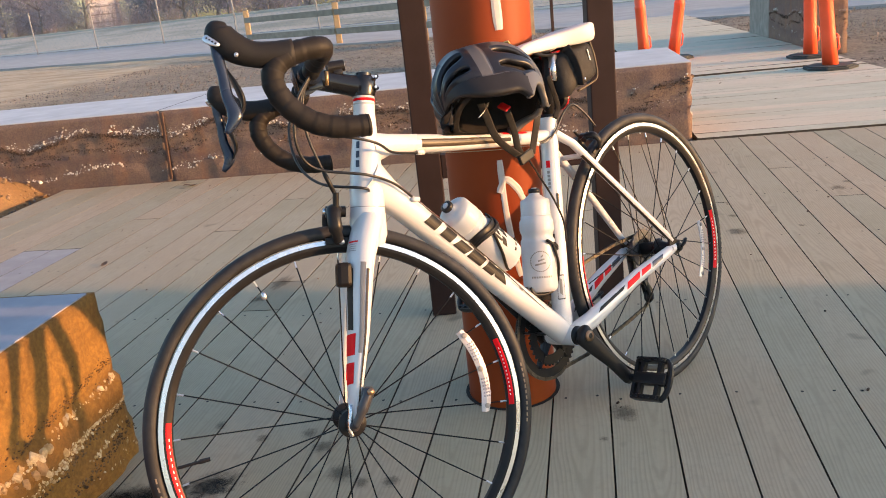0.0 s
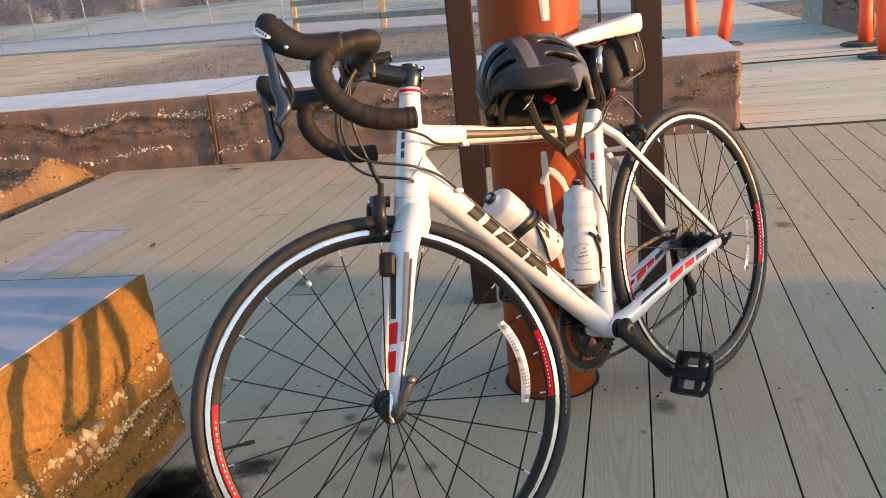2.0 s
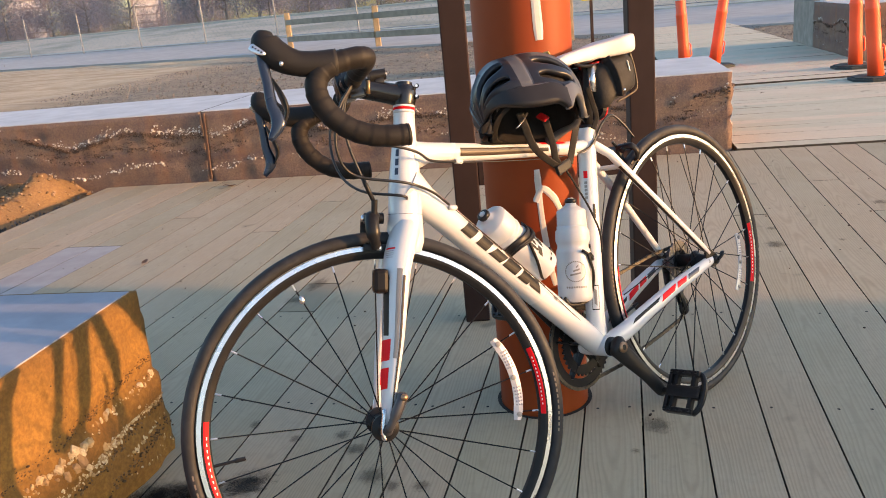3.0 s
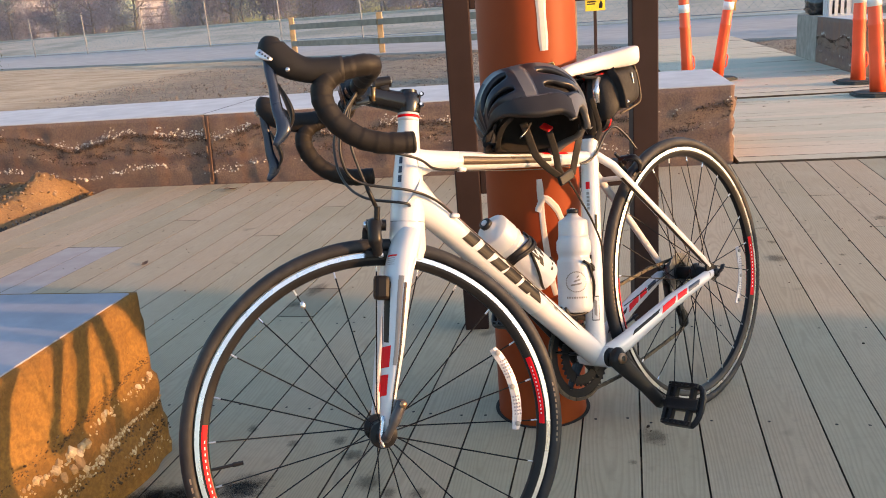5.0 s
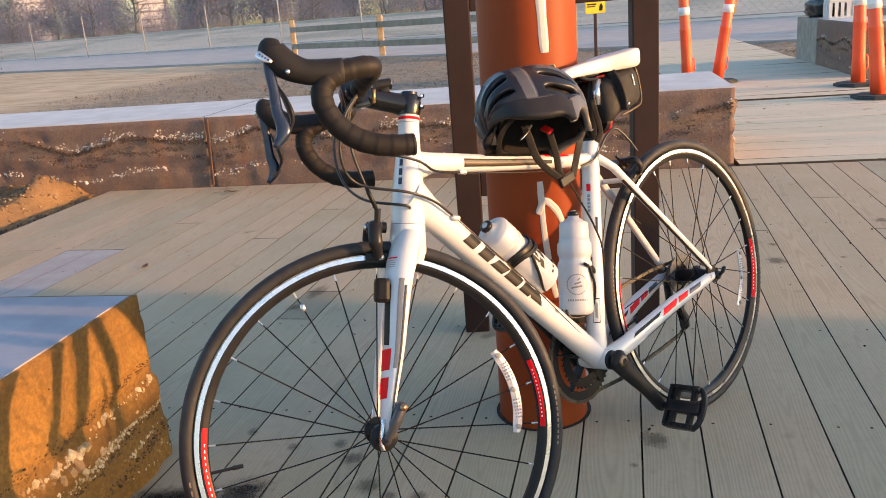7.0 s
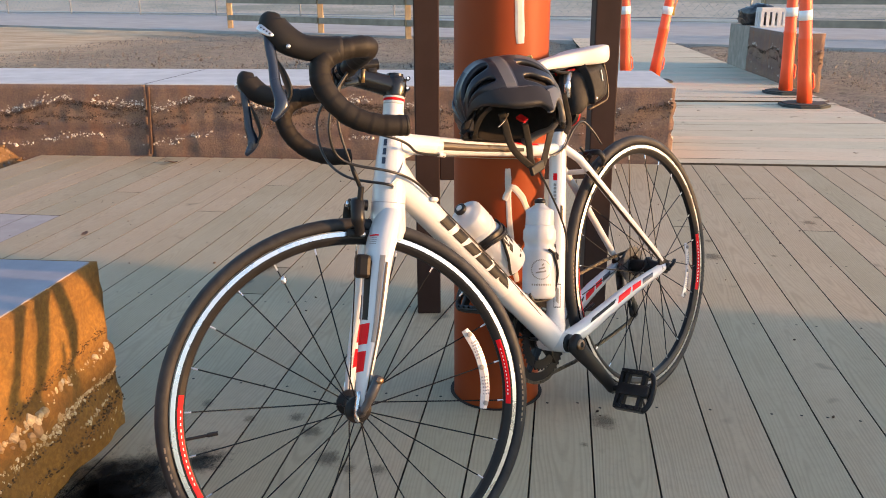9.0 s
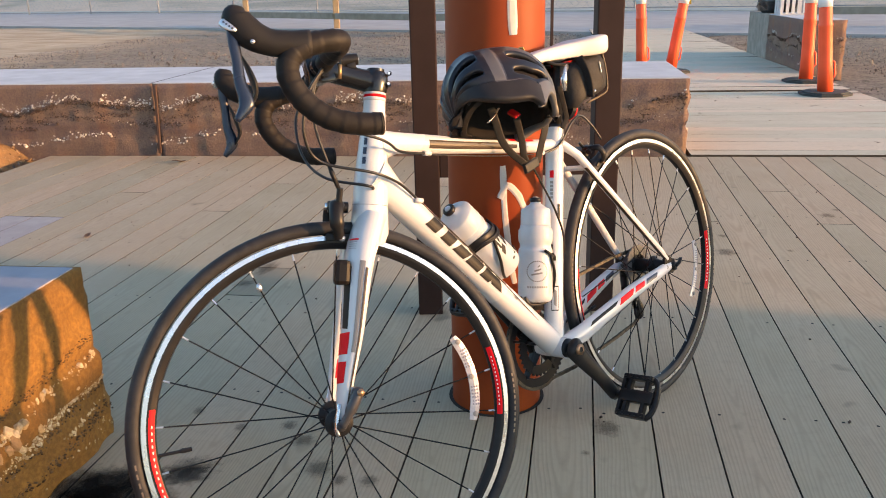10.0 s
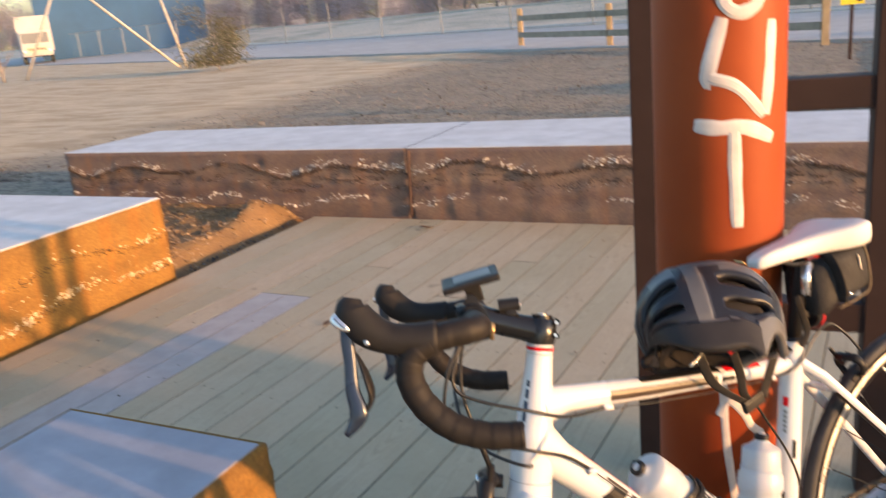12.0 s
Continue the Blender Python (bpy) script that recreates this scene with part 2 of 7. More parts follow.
REFLECT = plain("white_reflective_band", (0.80, 0.80, 0.80), 0.35, vary=0.08)
RUBBER = plain("recycled_rubber", (0.035, 0.042, 0.042), 0.8, vary=0.3, scale=40, relief=0.2)
GRAFFITI = plain("white_brush_paint", (0.56, 0.52, 0.50), 0.65, vary=0.22, scale=18, relief=0.2)
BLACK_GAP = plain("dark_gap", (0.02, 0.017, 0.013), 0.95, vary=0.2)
STAINED = wood_deck("dark_stained_board", 0.78)
WALK_WOOD = wood_deck("pale_walkway_boards", 1.45, 1.07)
# The shade inside the gaps is put into the board sides' colour.
BOARD_SIDE = plain("gap_shade_board_side", (0.085, 0.072, 0.055), 0.95, vary=0.3, spec=0.1)
HATCH = plain("bluish_worn_wood", (0.335, 0.312, 0.305), 0.7, vary=0.12, scale=10)


# ---- mesh helpers ----
def part(name, bm, mat, parent=None, label="", smooth=False, m=None):
    me = bpy.data.meshes.new(name)
    bmesh.ops.recalc_face_normals(bm, faces=bm.faces)
    bm.to_mesh(me)
    bm.free()
    for x in (mat if isinstance(mat, (list, tuple)) else [mat]):
        me.materials.append(x)
    if smooth:
        me.shade_smooth()
    ob = new(name, me)
    if parent:
        ob.parent = parent
    if m is not None:
        ob.matrix_local = m
    if label:
        ob["label"] = label
    return ob


def thing(name, m, label, category, group="", kind=""):
    ob = new(name)
    ob.empty_display_size = 0.1
    ob.matrix_world = m
    return tagged(ob, label, category, group, kind)


def box(bm, x0, x1, y0, y1, z0, z1, bevel=0.0, m=None):
    g = bmesh.ops.create_cube(bm, size=1.0)["verts"]
    mat = Matrix.Translation(((x0 + x1) / 2, (y0 + y1) / 2, (z0 + z1) / 2)) @ Matrix.Diagonal((x1 - x0, y1 - y0, z1 - z0, 1))
    bmesh.ops.transform(bm, matrix=mat, verts=g)
    if bevel:
        edges = list({e for v in g for e in v.link_edges})
        r = bmesh.ops.bevel(bm, geom=edges, offset=bevel, segments=2, affect='EDGES', profile=0.6)
        g = list({v for f in r["faces"] for v in f.verts} | {v for v in g if v.is_valid})
    if m is not None:
        bmesh.ops.transform(bm, matrix=m, verts=g)
    return g


def pieces(name, bm, mat, parent, label="", smooth=False, m=None):
    """Each loose piece of the bmesh becomes a part of its own."""
    left = set(bm.verts)
    while left:
        todo = [left.pop()]
        island = set(todo)
        while todo:
            for e in todo.pop().link_edges:
                for v in e.verts:
                    if v not in island:
                        island.add(v)
                        todo.append(v)
        left -= island
        b2 = bmesh.new()
        own = {v: b2.verts.new(v.co) for v in island}
        for f in {f for v in island for f in v.link_faces}:
            b2.faces.new([own[v] for v in f.verts])
        last = part(name, b2, mat, parent, label, smooth, m)
    bm.free()
    return last


ICO = bmesh.new()
bmesh.ops.create_icosphere(ICO, subdivisions=1, radius=1.0)
ICO_V, ICO_F = [v.co.copy() for v in ICO.verts], [[v.index for v in f.verts] for f in ICO.faces]
ICO.free()


class Stones:
    """Collects many small lumpy stones for one mesh."""

    def __init__(self):
        self.v, self.f = [], []

    def add(self, at, r, rng, tall=1.0):
        turn = Euler((rng.uniform(-0.5, 0.5), rng.uniform(-0.5, 0.5), rng.uniform(0, 6))).to_matrix()
        sx, sy, sz = rng.uniform(0.75, 1.3), rng.uniform(0.75, 1.3), rng.uniform(0.65, 1.05) * tall
        o = len(self.v)
        at = Vector(at)
        for p in ICO_V:
            k = r * rng.uniform(0.8, 1.18)
            self.v.append(at + turn @ Vector((p.x * sx * k, p.y * sy * k, p.z * sz * k)))
        self.f += [[a + o for a in f] for f in ICO_F]

    def part(self, name, mat, parent=None, label="", m=None):
        me = bpy.data.meshes.new(name)
        me.from_pydata([tuple(v) for v in self.v], [], self.f)
        me.materials.append(mat)
        ob = new(name, me)
        if parent:
            ob.parent = parent
        if m is not None:
            ob.matrix_local = m
        if label:
            ob["label"] = label
        return ob


def smooth_line(pts, n=6):
    """A Catmull-Rom line through the points."""
    p = [Vector(q) for q in pts]
    p = [2 * p[0] - p[1], *p, 2 * p[-1] - p[-2]]
    out = []
    for i in range(1, len(p) - 2):
        for k in range(n):
            t = k / n
            a, b, c, d = p[i - 1:i + 3]
            out.append(0.5 * (2 * b + (c - a) * t + (2 * a - 5 * b + 4 * c - d) * t * t + (3 * b - a - 3 * c + d) * t ** 3))
    return out + [p[-2]]


def sweep(bm, pts, radii, seg=12, caps=True, flat=None, up=None):
    """A tube along points. radii: one number, or one for each point; flat: height over width for each point or for all."""
    pts = [Vector(p) for p in pts]
    k = len(pts)
    rr = [radii] * k if isinstance(radii, (int, float)) else list(radii)
    ff = [flat or 1.0] * k if not isinstance(flat, (list, tuple)) else list(flat)
    rings, side = [], None
    for i, p in enumerate(pts):
        t = (pts[min(i + 1, k - 1)] - pts[max(i - 1, 0)]).normalized()
        if side is None:
            ref = Vector(up) if up else (Vector((0, 0, 1)) if abs(t.z) < 0.9 else Vector((0, 1, 0)))
            side = t.cross(ref).normalized()
        side = (side - t * side.dot(t)).normalized()
        nor = side.cross(t)
        rings.append([bm.verts.new(p + side * (rr[i] * math.cos(a)) + nor * (rr[i] * ff[i] * math.sin(a)))
                      for a in (2 * math.pi * j / seg for j in range(seg))])
    for a, b in zip(rings, rings[1:]):
        for j in range(seg):
            bm.faces.new((a[j], a[(j + 1) % seg], b[(j + 1) % seg], b[j]))
    if caps:
        bm.faces.new(rings[0][::-1])
        bm.faces.new(rings[-1])
    return [v for r in rings for v in r]


def lathe(bm, profile, seg=32, m=None, closed=False):
    """Turns (radius, height) points round z."""
    rings = [[bm.verts.new((r * math.cos(a), r * math.sin(a), z)) for a in (2 * math.pi * j / seg for j in range(seg))] for r, z in profile]
    pairs = list(zip(rings, rings[1:])) + ([(rings[-1], rings[0])] if closed else [])
    for a, b in pairs:
        for j in range(seg):
            bm.faces.new((a[j], a[(j + 1) % seg], b[(j + 1) % seg], b[j]))
    if not closed:
        if profile[0][0] > 1e-6:
            bm.faces.new(rings[0][::-1])
        if profile[-1][0] > 1e-6:
            bm.faces.new(rings[-1])
    vs = [v for r in rings for v in r]
    if m is not None:
        bmesh.ops.transform(bm, matrix=m, verts=vs)
    return vs


def slab(bm, outline, z0, z1, m=None):
    """A flat plate with the outline given as (x, y) points."""
    lo = [bm.verts.new((x, y, z0)) for x, y in outline]
    hi = [bm.verts.new((x, y, z1)) for x, y in outline]
    bm.faces.new(lo[::-1])
    bm.faces.new(hi)
    for i in range(len(lo)):
        j = (i + 1) % len(lo)
        bm.faces.new((lo[i], lo[j], hi[j], hi[i]))
    if m is not None:
        bmesh.ops.transform(bm, matrix=m, verts=lo + hi)
    return lo + hi


SITE = pose(0, 0, 0, 0, 0, -7)          # the deck and benches lie turned by seven degrees


def site(x, y, z=0.0, turn=0.0):
    return SITE @ pose(x, y, z, 0, 0, turn)


# ---- ground, road, bank ----
def ground_sheet():
    def axis(lo, hi, fine, coarse):
        v, p = [], lo
        while p < hi:
            v.append(p)
            p += fine if -14 < p < 24 else max(fine, min(coarse, abs(p) * 0.12))
        return v + [hi]
    xs, ys = axis(-900, 900, 0.45, 90), axis(-900, 900, 0.45, 90)
    bm = bmesh.new()
    rows = []
    for y in ys:
        row = []
        for x in xs:
            z = -0.05
            if abs(x) < 60 and -20 < y < 60:
                on_deck = -3.6 < x < 5.4 and -4 < y < 5.6 or -0.2 < x < 3.1 and 5 < y < 21
                if not on_deck:
                    z += 0.05 * noise.noise((x * 0.5, y * 0.5, 1.7)) + 0.02 * noise.noise((x * 2.1, y * 2.1, 4.0)) - 0.02
                else:
                    z -= 0.04
            row.append(bm.verts.new((x, y, z)))
        rows.append(row)
    for a, b in zip(rows, rows[1:]):
        for j in range(len(a) - 1):
            bm.faces.new((a[j], a[j + 1], b[j + 1], b[j]))
    ob = part("ground", bm, SOIL, smooth=True, m=SITE)
    tagged(ob, "pale sandy dirt and dark gravelly soil behind the benches", "ground", kind="structure")


ground_sheet()

ROAD = pose(-7.0, 24.0, 0, 0, 0, -32)      # x along the road, y across it away from the deck


def strip(name, y0, y1, z, mat, label, cat, thick=0.04, x0=-220.0, x1=160.0, n=60):
    bm = bmesh.new()
    prof = [(y0, z - thick), (y0, z), ((y0 + y1) / 2, z + 0.02), (y1, z), (y1, z - thick)]
    rings = []
    for i in range(n + 1):
        x = x0 + (x1 - x0) * i / n
        rings.append([bm.verts.new((x, y + 0.12 * noise.noise((x * 0.2, y, 0)), h)) for y, h in prof])
    for a, b in zip(rings, rings[1:]):
        for j in range(len(prof) - 1):
            bm.faces.new((a[j], b[j], b[j + 1], a[j + 1]))
    ob = part(name, bm, mat, m=ROAD)
    return tagged(ob, label, cat, kind="structure")


strip("road", 0.0, 10.7, -0.01, ASPHALT, "pale grey worn road beyond the wooden fence", "road", thick=0.1)
strip("bank_path", 18.0, 19.2, 0.97, PALE_KERB, "pale dirt path along the top of the bank", "path", thick=0.3)
strip("verge", 10.7, 12.6, 0.03, PALE_KERB, "pale dirt strip along the far road edge", "verge", thick=0.2)


def bank():
    bm = bmesh.new()
    rings = []
    for i in range(140):
        x = -230 + i * 2.8
        ring = []
        for y, z in ((12.5, -0.1), (13.6, 0.15), (15.2, 0.45), (17.0, 0.80), (18.4, 0.91), (21, 0.89), (26, 0.75), (40, 0.6)):
            q = noise.noise((x * 0.23, y * 0.4, 3.0))
            ring.append(bm.verts.new((x, y + 0.3 * q, z + (0.10 * q if z > 0 else 0))))
        rings.append(ring)
    for a, b in zip(rings, rings[1:]):
        for j in range(len(a) - 1):
            bm.faces.new((a[j], b[j], b[j + 1], a[j + 1]))
    ob = part("bank", bm, BANK, smooth=True, m=ROAD)
    tagged(ob, "low scrub-covered earth bank behind the road", "bank", kind="structure")


bank()


# ---- rammed earth benches ----
# layers of stones in a bench: height, pale or dark, stones for each metre, least and largest radius, scatter, tallness
LONG = ((0.338, "p", 520, 0.0025, 0.0110, 0.0105, 1.0), (0.303, "d", 760, 0.0028, 0.0075, 0.010, 1.0), (0.222, "d", 820, 0.0028, 0.0075, 0.013, 1.0),
        (0.212, "p", 130, 0.0025, 0.0055, 0.008, 1.0), (0.105, "p", 240, 0.0030, 0.0125, 0.009, 1.0), (0.118, "d", 160, 0.0024, 0.0050, 0.010, 1.0), (0.262, "d", 520, 0.0020, 0.0052, 0.026, 0.8))
SHORT = ((0.226, "d", 900, 0.0016, 0.0042, 0.011, 0.7), (0.198, "p", 90, 0.0045, 0.0125, 0.004, 1.8), (0.160, "p", 16, 0.0090, 0.0170, 0.030, 1.6), (0.196, "p", 380, 0.0022, 0.0045, 0.0035, 1.2), (0.140, "p", 1300, 0.0022, 0.0050, 0.0050, 1.2),
         (0.090, "p", 170, 0.0028, 0.0065, 0.003, 1.5), (0.074, "d", 900, 0.0016, 0.0045, 0.007, 0.7), (0.30, "d", 200, 0.0012, 0.0024, 0.05, 1.0), (0.03, "p", 90, 0.0020, 0.0045, 0.010, 1.0), (0.125, "d", 300, 0.0018, 0.0036, 0.004, 1.0))

BROAD = ((0.300, "p", 260, 0.0035, 0.0120, 0.010, 1.0), (0.285, "d", 420, 0.0022, 0.0060, 0.014, 1.0), (0.120, "p", 280, 0.0035, 0.0140, 0.009, 1.0), (0.108, "d", 300, 0.0022, 0.0060, 0.012, 1.0), (0.2, "p", 30, 0.003, 0.007, 0.05, 1.0))


def bench(name, at, lx, ly, h, label, step=0.05, sides="fr", layers=LONG, dense=1.0, phase=0.0, wave=0.045, flare=0.0, seed=1, rough=0.010, flush="", top=None, inset=0.001, earth=None):
    """lx by ly metres, origin at the near left corner on the deck. sides: which faces carry pebbles: f near, r right, b back, l left; flush ones are plane."""
    th = thing(name, at, label, "bench", "rammed earth benches")
    rng = random.Random(seed)
    cap = 0.006 if inset < 0.005 else 0.003

    def rise(s, z):
        return wave * (0.8 + 0.5 * noise.noise((s * 0.9 + phase, z * 3.0, 2.5))) * math.sin(6.6 * s + phase + z * 2.0) + 0.8 * wave * noise.noise((s * 2.1 + phase, z * 2.0, 0.5))

    def swell(x, y, z):
        """How far the worn face stands out: lumps, ledges along the layers, a spreading foot."""
        d = rough * (noise.noise((x * 6, y * 6, z * 9)) + 0.7 * noise.noise((x * 17, y * 17, z * 23)))
        for z0, kind, *rest in layers:
            if kind == "p" and rest[0] > 100:
                u = (z - z0 - rise(x + y, z0)) / 0.026
                d += rough * (0.9 * math.exp(-(u + 1.0) ** 2) - 0.7 * math.exp(-(u - 0.5) ** 2))
        d += flare * max(0, 1 - z / (h * 0.8)) ** 1.3
        return d * min(1.0, max(0.0, (h - z) / 0.06))

    bm = bmesh.new()
    nz = max(6, int(h / step))
    nx, ny = int(lx / step), int(ly / step)
    loop = [(lx * i / nx, 0, 0, -1, "f") for i in range(nx)]
    loop += [(lx, ly * i / ny, 1, 0, "r") for i in range(ny)]
    loop += [(lx - lx * i / nx, ly, 0, 1, "b") for i in range(nx)]
    loop += [(0, ly - ly * i / ny, -1, 0, "l") for i in range(ny)]
    rings = []
    for k in range(nz + 1):
        z = -0.08 + (h - cap + 0.08) * k / nz
        ring = []
        for x, y, ux, uy, side in loop:
            d = 0 if side in flush else swell(x, y, z)
            ring.append(bm.verts.new((x + ux * d, y + uy * d, z)))
        rings.append(ring)
    m = len(loop)
    for a, b in zip(rings, rings[1:]):
        for j in range(m):
            bm.faces.new((a[j], a[(j + 1) % m], b[(j + 1) % m], b[j]))
    bm.faces.new(rings[-1])
    part("body", bm, earth or EARTH, th, "layered brown rammed earth with gritty strata", smooth=True)
    bm = bmesh.new()
    box(bm, inset, lx - inset, inset, ly - inset, h - cap - 0.004, h, cap * 0.5)
    part("cap", bm, top or CONCRETE, th, "smooth concrete top")
    pale, dark = Stones(), Stones()
    faces = {"f": (lx, lambda u: (u, 0.0, 0, -1)), "r": (ly, lambda u: (lx, u, 1, 0)), "b": (lx, lambda u: (u, ly, 0, 1)), "l": (ly, lambda u: (0.0, u, -1, 0))}
    for s in sides:
        length, spot = faces[s]
        for q, (z0, kind, count, r0, r1, spread, tall) in enumerate(layers):
            for i in range(int(count * length * dense)):
                x, y, ux, uy = spot(rng.uniform(0.01, length - 0.01))
                clump = noise.noise((x * 3.1 + phase, y * 3.1 + q * 7.3, 0.4)) + 0.6 * noise.noise((x * 11 + phase, y * 11 + q * 3.3, 1.4))
                if clump < (0.12 if kind == "p" and layers is LONG else -0.15) - 0.35 * rng.random():
                    continue
                z = z0 + rise(x + y, z0) + rng.gauss(0, spread) * (1 + 0.8 * max(0, clump))
                if z < 0.008 or z > h - 0.025:
                    continue
                r = r0 + (r1 - r0) * rng.random() ** 2.2
                out = swell(x, y, z) - r * (0.5 if kind == "p" and layers is LONG else 0.3)
                (pale if kind == "p" else dark).add((x + ux * out, y + uy * out, z), r, rng, tall * rng.uniform(0.8, 1.2))
    tagged(pale.part("pebble_layer", STONE_WHITE if layers is LONG else STONE_PALE, th, "white and ochre pebbles set in wavy layers"), kind="stuff")
    tagged(dark.part("grit_layer", STONE_DARK if layers is LONG else STONE_RUST, th, "dark grit along the pebble layers"), kind="stuff")
    return th


BENCH_H = 0.45
bench("rammed_earth_bench", site(-2.545, 5.17), 3.32, 1.05, BENCH_H, "long brown rammed earth bench with pale concrete top behind the pole", 0.03, "fr", phase=-1.93, seed=3, flush="l")
bench("rammed_earth_bench", site(-5.71, 5.17), 3.162, 1.05, BENCH_H, "long brown rammed earth bench beside the dirt, pale concrete top", 0.03, "fl", phase=2.40, seed=4, flush="r")
bench("rammed_earth_bench", site(-1.72, -1.40), 0.62, 3.19, 0.415, "short rammed earth bench lit orange, blue-grey top, next to the bicycle", 0.02, "r", SHORT, 1.0, 1.0, 0.008, flare=0.030, seed=5, rough=0.017, top=CONCRETE_BLUE, inset=0.012, earth=SUNLIT_OCHRE)
bench("rammed_earth_bench", site(-6.20, 2.05), 2.86, 1.74, 0.45, "broad rammed earth bench with sunlit side beside the deck edge", 0.04, "fr", BROAD, 1.0, 0.4, 0.03, flare=0.005, seed=6, earth=SUNLIT_OCHRE)
bench("rammed_earth_bench", site(2.68, 9.55), 0.38, 1.70, 0.55, "short rammed earth wall beside the far walkway", 0.05, "fl", LONG, 0.5, 4.0, seed=7, flush="b")


def concrete_block():
    th = thing("concrete_block", site(2.675, 11.255), "grey formed concrete block ending the far earth wall", "block")
    bm = bmesh.new()
    box(bm, 0.0, 0.40, 0.0, 1.05, -0.08, 0.55, 0.015)
    part("body", bm, GREY_WALL, th)


concrete_block()
# unseen low wall added past the deck's side; keeps low sun off near boards
bench("rammed_earth_wall", pose(6.0, -5.0, 0, 0, 0, 0), 0.6, 6.05, 1.101, "unseen low rammed earth wall added past the deck for shade, pale top", 0.08, "l", LONG, 0.2, 5.0, seed=8)


def bench_joint():
    th = thing("joint_strip", site(-2.546, 5.165), "rusty brown joint strip between two benches", "joint strip")
    bm = bmesh.new()
    box(bm, -0.009, 0.009, -0.016, 0.0, 0.0, BENCH_H - 0.012, 0.004, pose(0, 0, 0, 0, 3.0, 0))
    part("strip", bm, plain("rusted_strip", (0.075, 0.042, 0.030), 0.8, vary=0.3, scale=20), th)
    bm = bmesh.new()
    box(bm, -0.004, 0.004, 0.0, 1.045, BENCH_H - 0.002, BENCH_H + 0.0006)
    part("top_joint", bm, STEEL_BROWN, th, "thin dark joint across the concrete top")


bench_joint()


# ---- pole and steel frame ----
POLE = (0.078, 2.04)
POLE_R = 0.111


def pole():
    th = thing("round_column", pose(*POLE, 0), "rust-orange painted round steel column with white graffiti", "column")
    bm = bmesh.new()
    lathe(bm, [(POLE_R, -0.1), (POLE_R, 0.6), (POLE_R, 1.2), (POLE_R, 1.8), (POLE_R, 3.1), (0.0, 3.1)], 48)
    part("shaft", bm, RUST, th, smooth=True).data.set_sharp_from_angle(angle=radians(40))
    bm = bmesh.new()
    lathe(bm, [(POLE_R + 0.001, 0.0012), (POLE_R + 0.010, 0.0012), (POLE_R + 0.010, 0.002), (POLE_R + 0.001, 0.002)], 40, closed=True)
    part("hole_rim", bm, BLACK_GAP, th, "dark gap round the column foot")

    def stroke(pts, w, lift=0.0015, name="graffiti_stroke"):
        """A brush stroke on the shaft; points are (angle in degrees, height), angle 0 faces -y and grows to +x."""
        b = bmesh.new()
        line = smooth_line([(radians(a) * POLE_R, z, 0) for a, z in pts], 5)
        rows = []
        for i, p in enumerate(line):
            t = (line[min(i + 1, len(line) - 1)] - line[max(i - 1, 0)]).normalized()
            nrm = Vector((-t.y, t.x, 0))
            ww = w * (1 + 0.18 * noise.noise((i * 0.4, w * 90, 0))) * (0.8 if i in (0, len(line) - 1) else 1)
            row = []
            for k in (-1, -0.5, 0, 0.5, 1):
                q = p + nrm * (ww / 2 * k)
                a = q.x / POLE_R
                r = POLE_R + lift * (1 if abs(k) < 1 else 0.3)
                row.append(b.verts.new((r * math.sin(a), -r * math.cos(a), q.y)))
            rows.append(row)
        for u, v in zip(rows, rows[1:]):
            for k in range(4):
                b.faces.new((u[k], u[k + 1], v[k + 1], v[k]))
        part(name, b, GRAFFITI, th)

    stroke([(-19, 1.075), (0, 1.07), (24, 1.068), (50, 1.045)], 0.024)
    stroke([(14, 1.062), (15, 0.99), (17, 0.90)], 0.022, 0.0025)
    stroke([(4, 1.245), (-8, 1.155), (-4, 1.145)], 0.024)
    stroke([(-6, 1.152), (16, 1.135), (40, 1.085)], 0.020, 0.0025)
    stroke([(42, 1.085), (46, 1.15), (48, 1.235)], 0.022)
    stroke([(4, 1.30), (6, 1.265), (18, 1.25), (32, 1.262), (36, 1.30)], 0.022, 0.0028)
    stroke([(5, 0.62), (8, 0.50), (16, 0.38), (20, 0.34)], 0.014)
    stroke([(2, 0.545), (10, 0.575), (24, 0.55), (32, 0.52), (44, 0.50)], 0.016, 0.0025)


pole()


def steel_frame():
    th = thing("steel_frame", pose(0.175, 2.62, 0), "dark brown square-tube steel frame behind the column", "frame")
    for x in (-0.272, 0.268):
        bm = bmesh.new()
        box(bm, x - 0.038, x + 0.038, -0.038, 0.038, 0.0, 2.3, 0.004)
        part("post", bm, STEEL_BROWN, th)
    for z in (0.482, 1.03, 2.2):
        bm = bmesh.new()
        box(bm, -0.234, 0.230, -0.034, 0.034, z - 0.037, z + 0.037, 0.004)
        part("crossbar", bm, STEEL_BROWN, th)


steel_frame()


